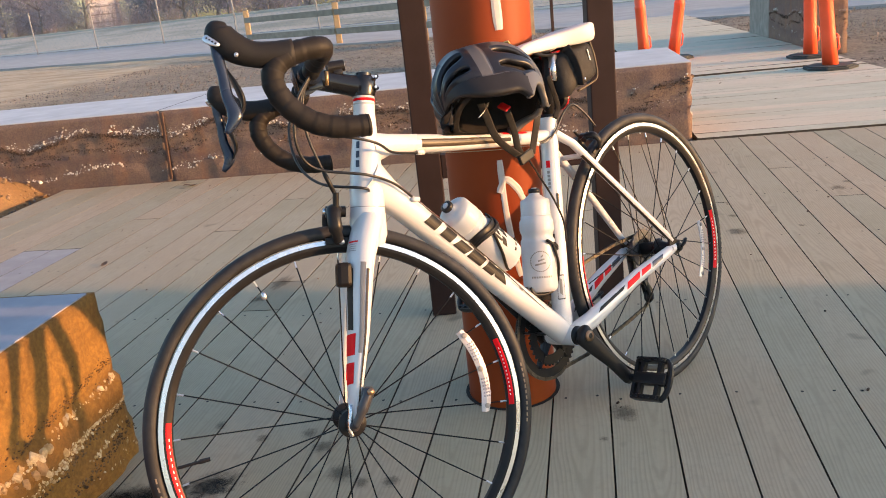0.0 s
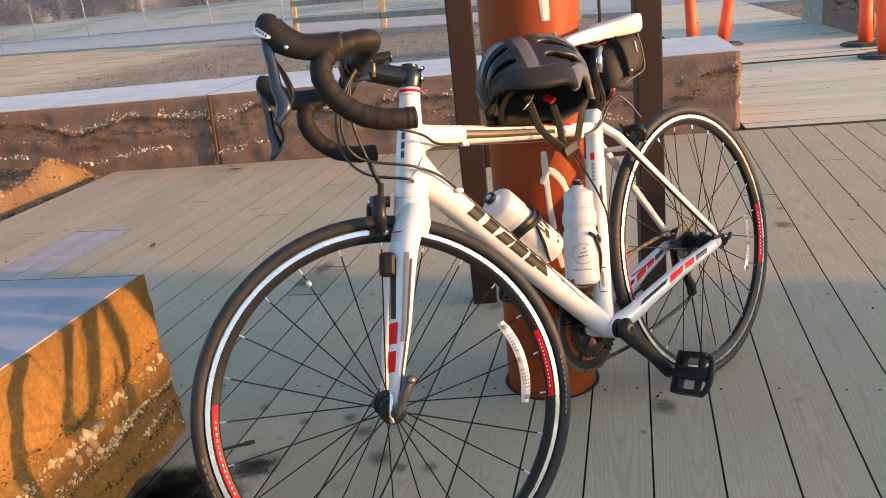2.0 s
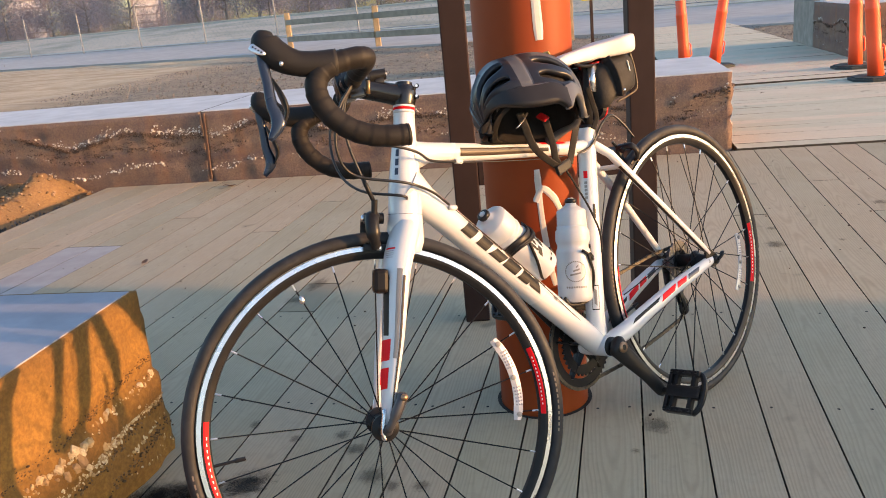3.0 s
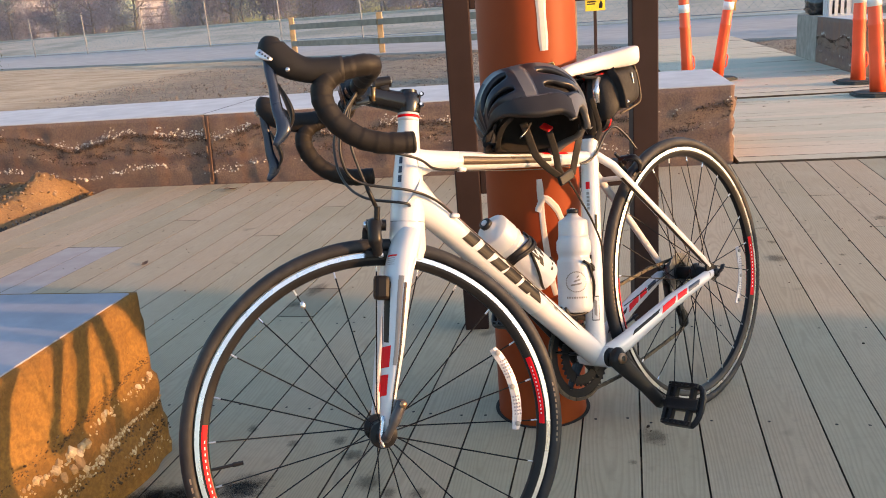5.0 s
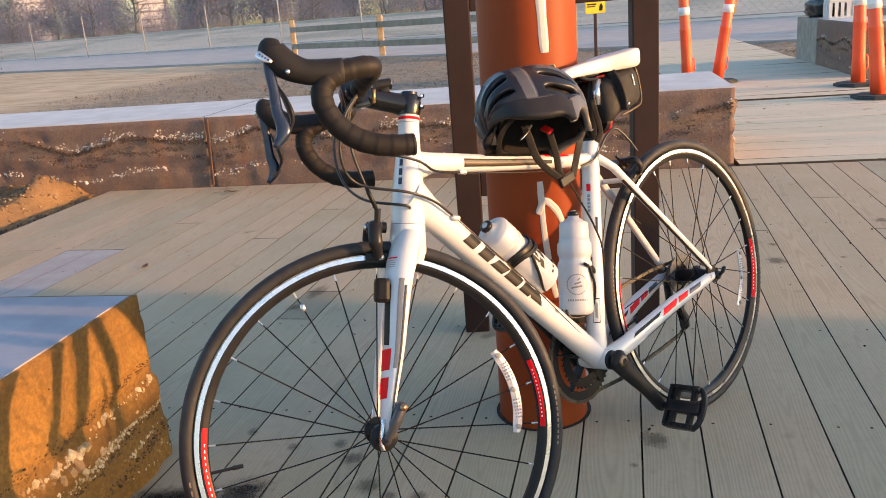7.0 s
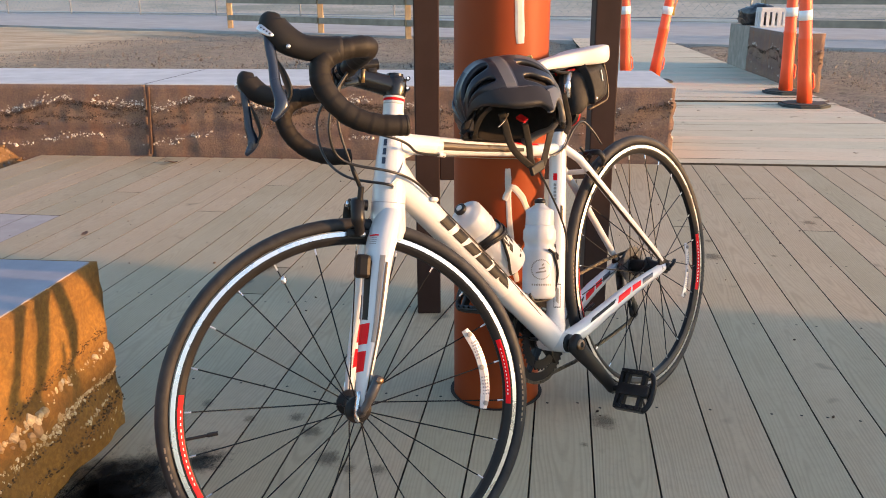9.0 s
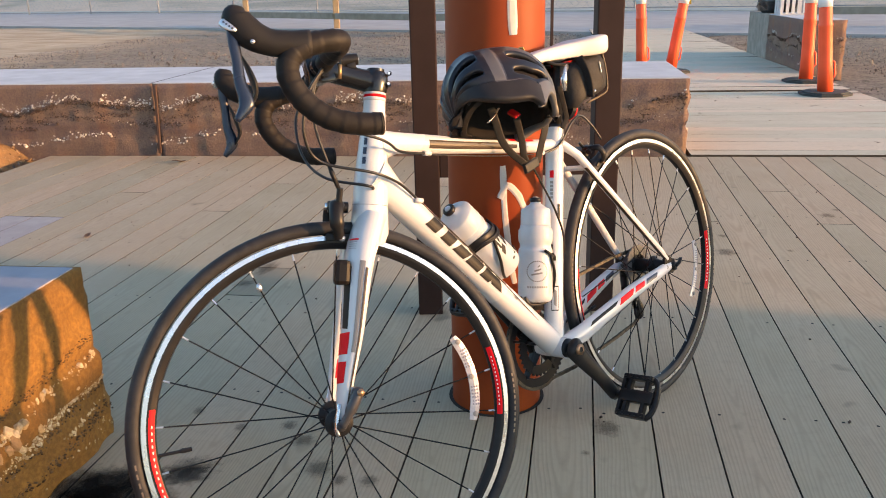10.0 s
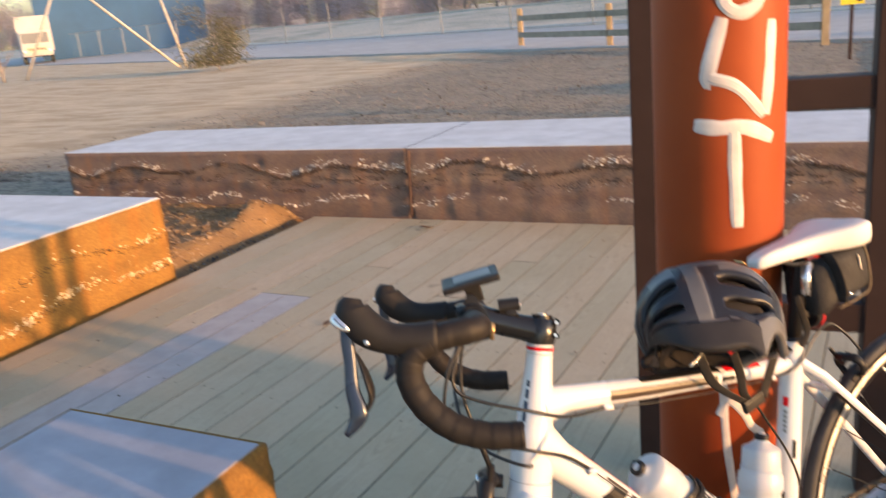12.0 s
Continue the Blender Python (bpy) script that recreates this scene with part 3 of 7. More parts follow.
# ---- traffic posts ----
def traffic_post(x, y, tilt=(0, 0), turn=0, h=1.15, tape=False):
    th = thing("traffic_post", site(x, y, 0.002, turn), "orange plastic traffic post with white bands on a black rubber base", "traffic post", "traffic posts on the walkway")
    bm = bmesh.new()
    slab(bm, [(0.222 * math.cos(math.pi * (k + 0.5) / 4), 0.222 * math.sin(math.pi * (k + 0.5) / 4)) for k in range(8)], 0, 0.020)
    slab(bm, [(0.195 * math.cos(math.pi * (k + 0.5) / 4), 0.195 * math.sin(math.pi * (k + 0.5) / 4)) for k in range(8)], 0.020, 0.030)
    part("base", bm, RUBBER, th, "black octagonal rubber base")
    tm = pose(0, 0, 0.026, tilt[0], tilt[1], 0)
    bm = bmesh.new()
    lathe(bm, [(0.066, 0), (0.059, 0.25), (0.057, 0.55), (0.060, 0.56), (0.060, 0.575), (0.055, 0.585), (0.051, h - 0.13), (0.05, h - 0.12), (0.05, h - 0.06), (0.03, h - 0.03), (0.0, h - 0.03)], 20)
    part("tube", bm, ORANGE, th, smooth=True, m=tm)
    for z in (0.72, 0.90):
        bm = bmesh.new()
        r = 0.0588 - 0.01 * (z - 0.5)
        lathe(bm, [(r, z), (r, z + 0.085)], 20)
        part("band", bm, REFLECT, th, "white reflective band", smooth=True, m=tm)
    bm = bmesh.new()
    sweep(bm, [(0.060, -0.02, 0.26), (0.074, -0.02, 0.24), (0.077, -0.02, 0.14), (0.064, -0.02, 0.12)], 0.008, 6)
    part("grip", bm, ORANGE, th, m=tm)
    if tape:
        bm = bmesh.new()
        sweep(bm, smooth_line([(0.05, 0.04, 1.0), (0.09, 0.05, 0.92), (0.07, 0.05, 0.80), (0.08, 0.06, 0.72)], 4), 0.03, 8, flat=0.12)
        part("tape", bm, plain("yellow_tape", (0.75, 0.55, 0.02), 0.4), th, "strip of yellow caution tape", m=tm)
    return th


traffic_post(2.36, 7.79, (0, -6))
traffic_post(2.47, 8.76, (0, -2))
traffic_post(0.98, 9.65, (0, -3.5))
traffic_post(1.30, 9.75, (0, 8), tape=True)


# ---- bicycle ----
BIKE = pose(0.455, 2.0785, 0.336 * math.cos(radians(10.724)) - 0.0018, 0, 0, 226.12) @ pose(0, 0, 0, 10.724, 0, 0) @ pose(0, 0, 0, 0, 1.03, 0)
FOOT = Matrix.Translation((0, 0, -0.336))
LIFT = Matrix.Translation((0, 0, 0.336))       # bicycle parts are drawn with the rear axle as origin, x forward, y to its left
HEAD = Vector((-math.cos(radians(73)), 0, math.sin(radians(73))))
AXLE_F = Vector((0.9826, 0, 0))
A0 = AXLE_F - 0.045 * Vector((HEAD.z, 0, -HEAD.x))
TURNED = Matrix.Translation(A0) @ Matrix.Rotation(radians(-27.8), 4, HEAD) @ Matrix.Translation(-A0)
STEER = LIFT @ TURNED

WHITE = plain("gloss_white_paint", (0.57, 0.575, 0.59), 0.28, vary=0.04, scale=6, coat=0.5)
TYRE = plain("black_tyre_rubber", (0.0195, 0.0195, 0.0215), 0.6, vary=0.45, scale=60, relief=0.15, spec=0.36)
BLACK_ANO = plain("black_anodised_metal", (0.014, 0.0135, 0.014), 0.38, 0.0, vary=0.2, scale=50, spec=0.22)
GLOSS_BLACK = plain("glossy_black_metal", (0.011, 0.011, 0.012), 0.18, 0.0, vary=0.2, scale=40)
BLACK_PAINT = plain("black_decal", (0.010, 0.010, 0.011), 0.45, vary=0.1, spec=0.25)
GREY_PAINT = plain("grey_decal", (0.22, 0.21, 0.20), 0.35, vary=0.1)
BRONZE = plain("dark_bronze_decal", (0.045, 0.030, 0.019), 0.3, vary=0.15)
RED = plain("red_decal", (0.72, 0.006, 0.012), 0.45, vary=0.06, spec=0.15)
NAVY = plain("navy_decal", (0.02, 0.03, 0.06), 0.35, vary=0.1)
SILVER = plain("machined_aluminium", (0.72, 0.72, 0.72), 0.28, 0.9, vary=0.08, scale=80)
STEEL = plain("chain_steel", (0.10, 0.085, 0.065), 0.42, 0.6, vary=0.4, scale=120)
BOLT = plain("bronze_bolt", (0.42, 0.26, 0.15), 0.35, 0.9, vary=0.15)
BRASS_SPOKE = plain("dark_spoke", (0.010, 0.010, 0.011), 0.5, 0.0, vary=0.1, spec=0.15)
HOOD = plain("black_hood_rubber", (0.014, 0.013, 0.013), 0.6, vary=0.2, scale=40, relief=0.05, spec=0.22)
TAPE = plain("black_bar_tape", (0.015, 0.0125, 0.011), 0.6, vary=0.25, scale=70, relief=0.3, spec=0.22)
LEVER = plain("blue_black_lever", (0.014, 0.021, 0.042), 0.3, 0.15, vary=0.1, coat=0.2)
CABLE = plain("black_cable_housing", (0.012, 0.012, 0.012), 0.4, vary=0.1)
SADDLE_SKIN = plain("white_saddle_cover", (0.58, 0.565, 0.54), 0.45, vary=0.06, scale=12, relief=0.05)
NYLON = plain("black_nylon", (0.019, 0.018, 0.018), 0.7, vary=0.3, scale=120, relief=0.4, spec=0.3)
CLEAR_STRIP = plain("milky_reflector", (0.52, 0.49, 0.50), 0.25, vary=0.2, scale=60, coat=0.5)
RED_PLASTIC = plain("red_reflector", (0.50, 0.015, 0.015), 0.15, vary=0.1, coat=0.5)
SCREEN = plain("grey_screen", (0.20, 0.185, 0.18), 0.4, vary=0.1, spec=0.3)


def bottle_plastic():
    m, n, l, b = material("translucent_white_plastic", 0.4, spec=0.5)
    v = coords(n, l)
    l.new(ramp(n, l, noise_tex(n, l, v, 22.0, 3), (0.3, (0.54, 0.57, 0.61)), (0.7, (0.63, 0.66, 0.70))), b.inputs["Base Color"])
    b.inputs["Subsurface Weight"].default_value = 0.35
    b.inputs["Subsurface Radius"].default_value = (0.02, 0.015, 0.012)
    b.inputs["Transmission Weight"].default_value = 0.3
    return m


BOTTLE = bottle_plastic()
bike = thing("road_bicycle", BIKE @ FOOT, "white road bicycle with black drop bars leaning on the orange column", "bicycle")


class Tube:
    """A tapered tube that can be drawn whole and can carry decals on its skin."""

    def __init__(self, pts, radii, flat=1.0, smooth=0, up=None):
        self.pts = smooth_line(pts, smooth) if smooth else [Vector(p) for p in pts]
        k = len(self.pts)
        given = [radii] * len(pts) if isinstance(radii, (int, float)) else list(radii)
        fl = [flat] * len(pts) if isinstance(flat, (int, float)) else list(flat)
        at = np.linspace(0, len(pts) - 1, k)
        self.r = list(np.interp(at, range(len(pts)), given))
        self.f = list(np.interp(at, range(len(pts)), fl))
        self.frames, side = [], None
        for i, p in enumerate(self.pts):
            t = (self.pts[min(i + 1, k - 1)] - self.pts[max(i - 1, 0)]).normalized()
            if side is None:
                ref = Vector(up) if up else (Vector((0, 0, 1)) if abs(t.z) < 0.9 else Vector((0, 1, 0)))
                side = t.cross(ref)
            side = (side - t * side.dot(t)).normalized()
            self.frames.append((side.copy(), side.cross(t)))

    def skin(self, t, ang, lift=0.0):
        s = min(max(t, 0), 1) * (len(self.pts) - 1)
        i = min(int(s), len(self.pts) - 2)
        u = s - i
        p = self.pts[i].lerp(self.pts[i + 1], u)
        sd = self.frames[i][0].lerp(self.frames[i + 1][0], u)
        nr = self.frames[i][1].lerp(self.frames[i + 1][1], u)
        r = self.r[i] * (1 - u) + self.r[i + 1] * u + lift
        f = self.f[i] * (1 - u) + self.f[i + 1] * u
        return p + sd * (r * math.cos(ang)) + nr * (r * f * math.sin(ang))

    def draw(self, bm, seg=18, caps=True):
        sweep(bm, self.pts, self.r, seg, caps, self.f)

    def decal(self, bm, t0, t1, a0, a1, slant=0.0, lift=0.0006, n=4, k=5):
        """A patch between two places along the tube and two angles in degrees; slant shifts its upper edge along the tube."""
        rows = []
        for i in range(n + 1):
            rows.append([bm.verts.new(self.skin(t0 + (t1 - t0) * i / n + slant * j / k, radians(a0 + (a1 - a0) * j / k), lift)) for j in range(k + 1)])
        for a, b in zip(rows, rows[1:]):
            for j in range(k):
                bm.faces.new((a[j], b[j], b[j + 1], a[j + 1]))


def hs(s):
    return A0 + HEAD * s


head_tube = Tube([hs(0.366), hs(0.40), hs(0.45), hs(0.50), hs(0.536), hs(0.546)], [0.0305, 0.0305, 0.0265, 0.0215, 0.019, 0.019])
top_tube = Tube([(0.800, 0, 0.435), (0.75, 0, 0.432), (0.60, 0, 0.402), (0.40, 0, 0.366), (0.285, 0, 0.348)], [0.026, 0.0185, 0.0175, 0.0155, 0.0155], [1.15, 1.05, 0.95, 0.9, 0.95])
down_tube = Tube([(0.822, 0, 0.392), (0.785, 0, 0.352), (0.60, 0, 0.148), (0.402, 0, -0.068)], [0.033, 0.0265, 0.0255, 0.028], [1.2, 1.05, 1.0, 0.9])
seat_tube = Tube([(0.402, 0, -0.07), (0.385, 0, 0.0), (0.295, 0, 0.362), (0.289, 0, 0.388)], [0.024, 0.0205, 0.0195, 0.0205])
stays = {}
bm = bmesh.new()
for tb in (head_tube, top_tube, down_tube, seat_tube):
    tb.draw(bm, 24)
for s in (1, -1):
    stays["seat", s] = Tube([(0.290, s * 0.012, 0.352), (0.262, s * 0.030, 0.322), (0.15, s * 0.045, 0.19), (0.03, s * 0.064, 0.043), (0.012, s * 0.066, 0.020)], [0.010, 0.0095, 0.0085, 0.0080, 0.006])
    stays["chain", s] = Tube([(0.395, s * 0.022, -0.070), (0.34, s * 0.034, -0.060), (0.16, s * 0.053, -0.020), (0.03, s * 0.066, 0.0), (-0.004, s * 0.067, 0.002)], [0.018, 0.016, 0.0145, 0.012, 0.008], [1.1, 1.3, 1.25, 1.05, 1.0])
    stays["seat", s].draw(bm, 14)
    stays["chain", s].draw(bm, 14)
sweep(bm, [(0.402, -0.036, -0.072), (0.402, 0.036, -0.072)], 0.0225, 24)
sweep(bm, [(0.232, -0.036, 0.288), (0.232, 0.036, 0.288)], 0.006, 10)
frame_part = part("frame", bm, WHITE, bike, "glossy white aluminium frame", smooth=True, m=LIFT)
frame_part.data.set_sharp_from_angle(angle=radians(50))


def decal(name, mat, items, parent=None, label=""):
    b = bmesh.new()
    for tb, *args in items:
        tb.decal(b, *args)
    return part(name, b, mat, parent or frame_part, label)


# plain dark blocks stand for the maker's mark on the down tube: a row of slanted blocks under a row of thin bars
for t0, t1, a0, a1, sl in ((0.440, 0.468, -22, 20, 0.014), (0.494, 0.522, -22, 20, 0.014), (0.540, 0.574, -22, 14, 0.020), (0.592, 0.632, -22, 20, 0.014), (0.650, 0.676, -22, 20, 0.014), (0.694, 0.726, -16, 20, -0.018)):
    decal("mark", BLACK_PAINT, [(down_tube, t0 - 0.003, t1 + 0.006, a0 - 2, a1 + 9, sl)])
for t0, t1 in ((0.430, 0.488), (0.498, 0.574), (0.586, 0.644), (0.654, 0.684), (0.700, 0.738)):
    decal("mark_bar", BRONZE, [(down_tube, t0, t1, 32, 43, 0.004, 0.0006, 4, 2)])
decal("down_tube_badge", GREY_PAINT, [(down_tube, 0.775, 0.787, 8, 26)])
decal("stripe", RED, [(down_tube, 0.36, 0.66, 72, 76)])
decal("stripe", BRONZE, [(top_tube, 0.36, 0.655, -28, 22, 0.0, 0.0006, 10, 5)], label="dark bronze stripe along the top tube")
decal("stripe", BLACK_PAINT, [(top_tube, 0.46, 0.665, 45, 130, 0.0, 0.0006, 8, 5)], label="black panel on top of the top tube")
decal("stripe", RED, [(top_tube, 0.68, 0.79, 40, 130, 0.0, 0.0006, 6, 5)], label="red block on the top tube")
decal("stripe", BLACK_PAINT, [(top_tube, 0.665, 0.70, -20, 10)])
for t0, t1, mat in ((0.27, 0.40, BLACK_PAINT), (0.413, 0.482, RED), (0.494, 0.562, RED), (0.576, 0.66, NAVY), (0.74, 0.78, GREY_PAINT)):
    for s in (1, -1):
        decal("chainstay_block", mat, [(stays["chain", s], t0, t1, 24 if mat is BLACK_PAINT else 6, 44, 0.02)])
decal("chainstay_line", BRONZE, [(stays["chain", 1], 0.33, 0.50, -48, -36)])
decal("chainstay_block", RED, [(stays["chain", -1], 0.413, 0.482, 135, 180), (stays["chain", -1], 0.494, 0.562, 135, 180)])
decal("chainstay_block", BLACK_PAINT, [(stays["chain", -1], 0.576, 0.66, 135, 180)])
decal("seatstay_line", BRONZE, [(stays["seat", 1], 0.30, 0.95, -70, -25, 0.0, 0.0005, 12, 3)])
for k in range(5):
    decal("head_mark", NAVY, [(head_tube, 0.34 + k * 0.066, 0.388 + k * 0.066, 152, 167)])
for k in range(5):
    decal("seat_mark", GREY_PAINT, [(seat_tube, 0.553 + k * 0.0072, 0.558 + k * 0.0072, 150, 168)])
decal("seat_mark", RED, [(seat_tube, 0.593, 0.607, 146, 172)])
decal("seat_mark", BLACK_PAINT, [(seat_tube, 0.515, 0.543, 104, 122)])
decal("seat_label_edge", BLACK_PAINT, [(seat_tube, 0.338, 0.386, 112, 156, 0.0, 0.0005)])
decal("seat_label", WHITE, [(seat_tube, 0.340, 0.384, 115, 153, 0.0, 0.0010)], label="white label with thin black edge")
decal("seat_label_mark", GREY_PAINT, [(seat_tube, 0.346, 0.376, 126, 142, 0.004, 0.0014)])
decal("fork_gap", BLACK_PAINT, [(head_tube, 0.0, 0.004, 0, 360, 0.0, 0.0004, 1, 24)])

# dropouts, bottom bracket, headset
bm = bmesh.new()
for s in (1, -1):
    slab(bm, [(-0.018, -0.012), (0.0, -0.018), (0.022, -0.010), (0.030, 0.012), (0.022, 0.040), (0.008, 0.028), (-0.016, 0.010)], -0.003, 0.003, Matrix.Translation((0, s * 0.067, 0)) @ Matrix.Rotation(radians(90), 4, 'X'))
pieces("dropout", bm, BLACK_ANO, frame_part, "black dropouts")
bm = bmesh.new()
sweep(bm, [(0.402, -0.045, -0.072), (0.402, 0.040, -0.072)], 0.0205, 24)
part("bottom_bracket", bm, BLACK_ANO, bike, smooth=True, m=LIFT)


# ---- wheels ----
def wheel(name, m, spokes, crossed, reds, strip_at, valve_at, label):
    tilt = Matrix.Rotation(radians(90), 4, 'X')
    bm = bmesh.new()
    lathe(bm, [(0.3115, -0.0105), (0.3115, 0.0105), (0.3000, 0.0112), (0.2975, 0.0105), (0.2900, 0.0055), (0.2885, 0.0), (0.2900, -0.0055), (0.2975, -0.0105), (0.3000, -0.0112)], 96, tilt, closed=True)
    rim = part(name, bm, BLACK_ANO, bike, label, smooth=True, m=m)
    rim.data.set_sharp_from_angle(angle=radians(35))
    bm = bmesh.new()
    for s in (1, -1):
        lathe(bm, [(0.3112, s * 0.0107), (0.3035, s * 0.0113)], 96, tilt)
        bmesh.ops.delete(bm, geom=[f for f in bm.faces if len(f.verts) > 4], context='FACES_ONLY')
    part("brake_track", bm, SILVER, rim, "bright machined brake track", smooth=True)
    bm = bmesh.new()
    prof = [(0.3115 + 0.0125 + 0.0125 * math.cos(a) * (1.0 if abs(a) > 0.5 else 0.985), 0.0128 * math.sin(a)) for a in (radians(d) for d in range(-150, 151, 20))]
    lathe(bm, prof, 96, tilt, closed=True)
    tyre = part("tyre", bm, TYRE, rim, "worn black road tyre", smooth=True)
    # hub
    bm = bmesh.new()
    w = 0.05 if not crossed else 0.062
    if not crossed:
        lathe(bm, [(0.010, -w), (0.014, -0.042), (0.0235, -0.039), (0.0245, -0.036), (0.0235, -0.032), (0.014, -0.026), (0.012, 0.0), (0.014, 0.026), (0.0235, 0.032), (0.0245, 0.036), (0.0235, 0.039), (0.014, 0.042), (0.010, w)], 24, tilt)
    else:
        lathe(bm, [(0.010, -w), (0.016, -0.03), (0.024, -0.022), (0.024, -0.018), (0.016, -0.010), (0.0155, 0.028), (0.023, 0.034), (0.023, 0.038), (0.015, 0.042), (0.010, w)], 24, tilt)
    part("hub", bm, BLACK_ANO, rim, "black hub shell", smooth=True).data.set_sharp_from_angle(angle=radians(40))
    # each spoke is its own piece
    for k in range(spokes):
        a = math.pi / 2 - 2 * math.pi * k / spokes
        s = 1 if k % 2 == crossed else -1
        if crossed:
            y, hr = (-0.020 if s < 0 else 0.036), 0.023
            b0 = a + (1.15 if (k // 2) % 2 else -1.15)
        else:
            y, hr, b0 = s * 0.0355, 0.023, a
        bm = bmesh.new()
        p0, p1 = Vector((hr * math.cos(b0), y, hr * math.sin(b0))), Vector((0.2895 * math.cos(a), 0, 0.2895 * math.sin(a)))
        sweep(bm, [p0, p1], 0.0013, 5)
        sp = part("spoke", bm, BRASS_SPOKE, rim)
        bm = bmesh.new()
        d = (p1 - p0).normalized()
        sweep(bm, [p1 - d * 0.012, p1], 0.0017, 6)
        part("nipple", bm, SILVER, rim)
    for a0, a1 in reds:
        bm = bmesh.new()
        n = 14
        for s in (1, -1):
            rows = []
            for i in range(n + 1):
                a = radians(a0 + (a1 - a0) * i / n)
                rows.append([bm.verts.new((r * math.cos(a), s * y, r * math.sin(a))) for r, y in ((0.2997, 0.0116), (0.2975, 0.0110), (0.2912, 0.0069))])
            for u, v in zip(rows, rows[1:]):
                for j in range(2):
                    bm.faces.new((u[j], u[j + 1], v[j + 1], v[j]))
        part("rim_decal", bm, RED, rim, "red rim decal")
        bm = bmesh.new()
        for k in range(13):
            c = a0 + (a1 - a0) * (0.14 + 0.058 * k)
            for s in (1, -1):
                vs = [bm.verts.new((r * math.cos(radians(x)), s * yy, r * math.sin(radians(x)))) for r, x, yy in
                      ((0.2955, c, 0.0103), (0.2955, c + (a1 - a0) * 0.026, 0.0103), (0.2938, c + (a1 - a0) * 0.026, 0.0092), (0.2938, c, 0.0092))]
                bm.faces.new(vs)
        pieces("rim_mark", bm, REFLECT, rim, "row of small white bars")
        bm = bmesh.new()
        for k in range(11):
            c = a0 + (a1 - a0) * (0.45 + 0.075 * k)
            for s in (1, -1):
                vs = [bm.verts.new((r * math.cos(radians(x)), s * yy, r * math.sin(radians(x)))) for r, x, yy in
                      ((0.3222, c, 0.0133), (0.3222, c + (a1 - a0) * 0.045, 0.0133), (0.3250, c + (a1 - a0) * 0.045, 0.0133), (0.3250, c, 0.0133))]
                bm.faces.new(vs)
        pieces("tyre_mark", bm, plain("tan_lettering", (0.17, 0.135, 0.10), 0.6), tyre, "faded tan bars on the sidewall")
    # spoke reflector strip
    for centre, length in strip_at:
        bm = bmesh.new()
        rows = []
        n = 10
        for i in range(n + 1):
            u = (i / n - 0.5)
            a = radians(centre + u * length)
            r = (0.229 if crossed else 0.246) + 0.006 * (0.25 - u * u) * 4
            wd = 0.0085 if 0 < i < n else 0.0065
            rows.append([bm.verts.new(((r + q) * math.cos(a), yy, (r + q) * math.sin(a))) for q, yy in ((-wd, 0.008), (0, 0.0105), (wd, 0.008), (wd, 0.0055), (-wd, 0.0055))])
        for u, v in zip(rows, rows[1:]):
            for j in range(5):
                bm.faces.new((u[j], u[(j + 1) % 5], v[(j + 1) % 5], v[j]))
        bm.faces.new(rows[0])
        bm.faces.new(rows[-1][::-1])
        st = part("spoke_reflector", bm, CLEAR_STRIP, rim, "milky plastic spoke reflector strip")
        bm = bmesh.new()
        for u in (-0.43, 0.0, 0.43):
            a = radians(centre + u * length)
            lathe(bm, [(0.005, 0.0), (0.005, 0.003), (0.0, 0.004)], 8, Matrix.Translation(((0.232 if crossed else 0.249) * math.cos(a), 0.0095, (0.232 if crossed else 0.249) * math.sin(a))) @ Matrix.Rotation(radians(-90), 4, 'X'))
        pieces("clip", bm, GREY_PAINT, rim)
        prism = plain("grey_prisms", (0.30, 0.29, 0.32), 0.2, vary=0.4, scale=300)
        for u0, u1 in ((-0.34, -0.10), (0.10, 0.34)):
            bm = bmesh.new()
            for k in range(6):
                for q in (-0.0045, 0.0, 0.0045):
                    a = radians(centre + (u0 + (u1 - u0) * (k + 0.5) / 6) * length)
                    rr = (0.229 if crossed else 0.246) + 0.005 + q
                    lathe(bm, [(0.0019, 0.0), (0.0019, 0.0012), (0.0, 0.0018)], 6, Matrix.Translation((rr * math.cos(a), 0.0098 - abs(q) * 0.28, rr * math.sin(a))) @ Matrix.Rotation(radians(-90), 4, 'X'))
            tagged(part("prism_field", bm, prism, rim, "field of small grey prisms"), kind="stuff")
    bm = bmesh.new()
    a = radians(valve_at)
    sweep(bm, [(r * math.cos(a), 0, r * math.sin(a)) for r in (0.2895, 0.255, 0.252, 0.236)], [0.0028, 0.0028, 0.0042, 0.0036], 8)
    part("valve", bm, BLACK_ANO, rim, "valve with black cap")
    return rim


front_wheel = wheel("front_wheel", STEER @ Matrix.Translation(AXLE_F), 24, False, [(21, -14), (172, 196)], [(180, 36)], 6, "black front wheel with silver brake track")
rear_wheel = wheel("rear_wheel", LIFT, 24, True, [(177, 208), (-10, 14)], [(198, 38)], -8, "black rear wheel with silver brake track")
bm = bmesh.new()
bmesh.ops.create_uvsphere(bm, u_segments=12, v_segments=8, radius=0.005, matrix=Matrix.Translation((0.067, 0.010, 0.250)) @ Matrix.Diagonal((1.0, 0.7, 1.5, 1)))
part("spoke_magnet", bm, SILVER, front_wheel, "small silver magnet on a spoke", smooth=True)

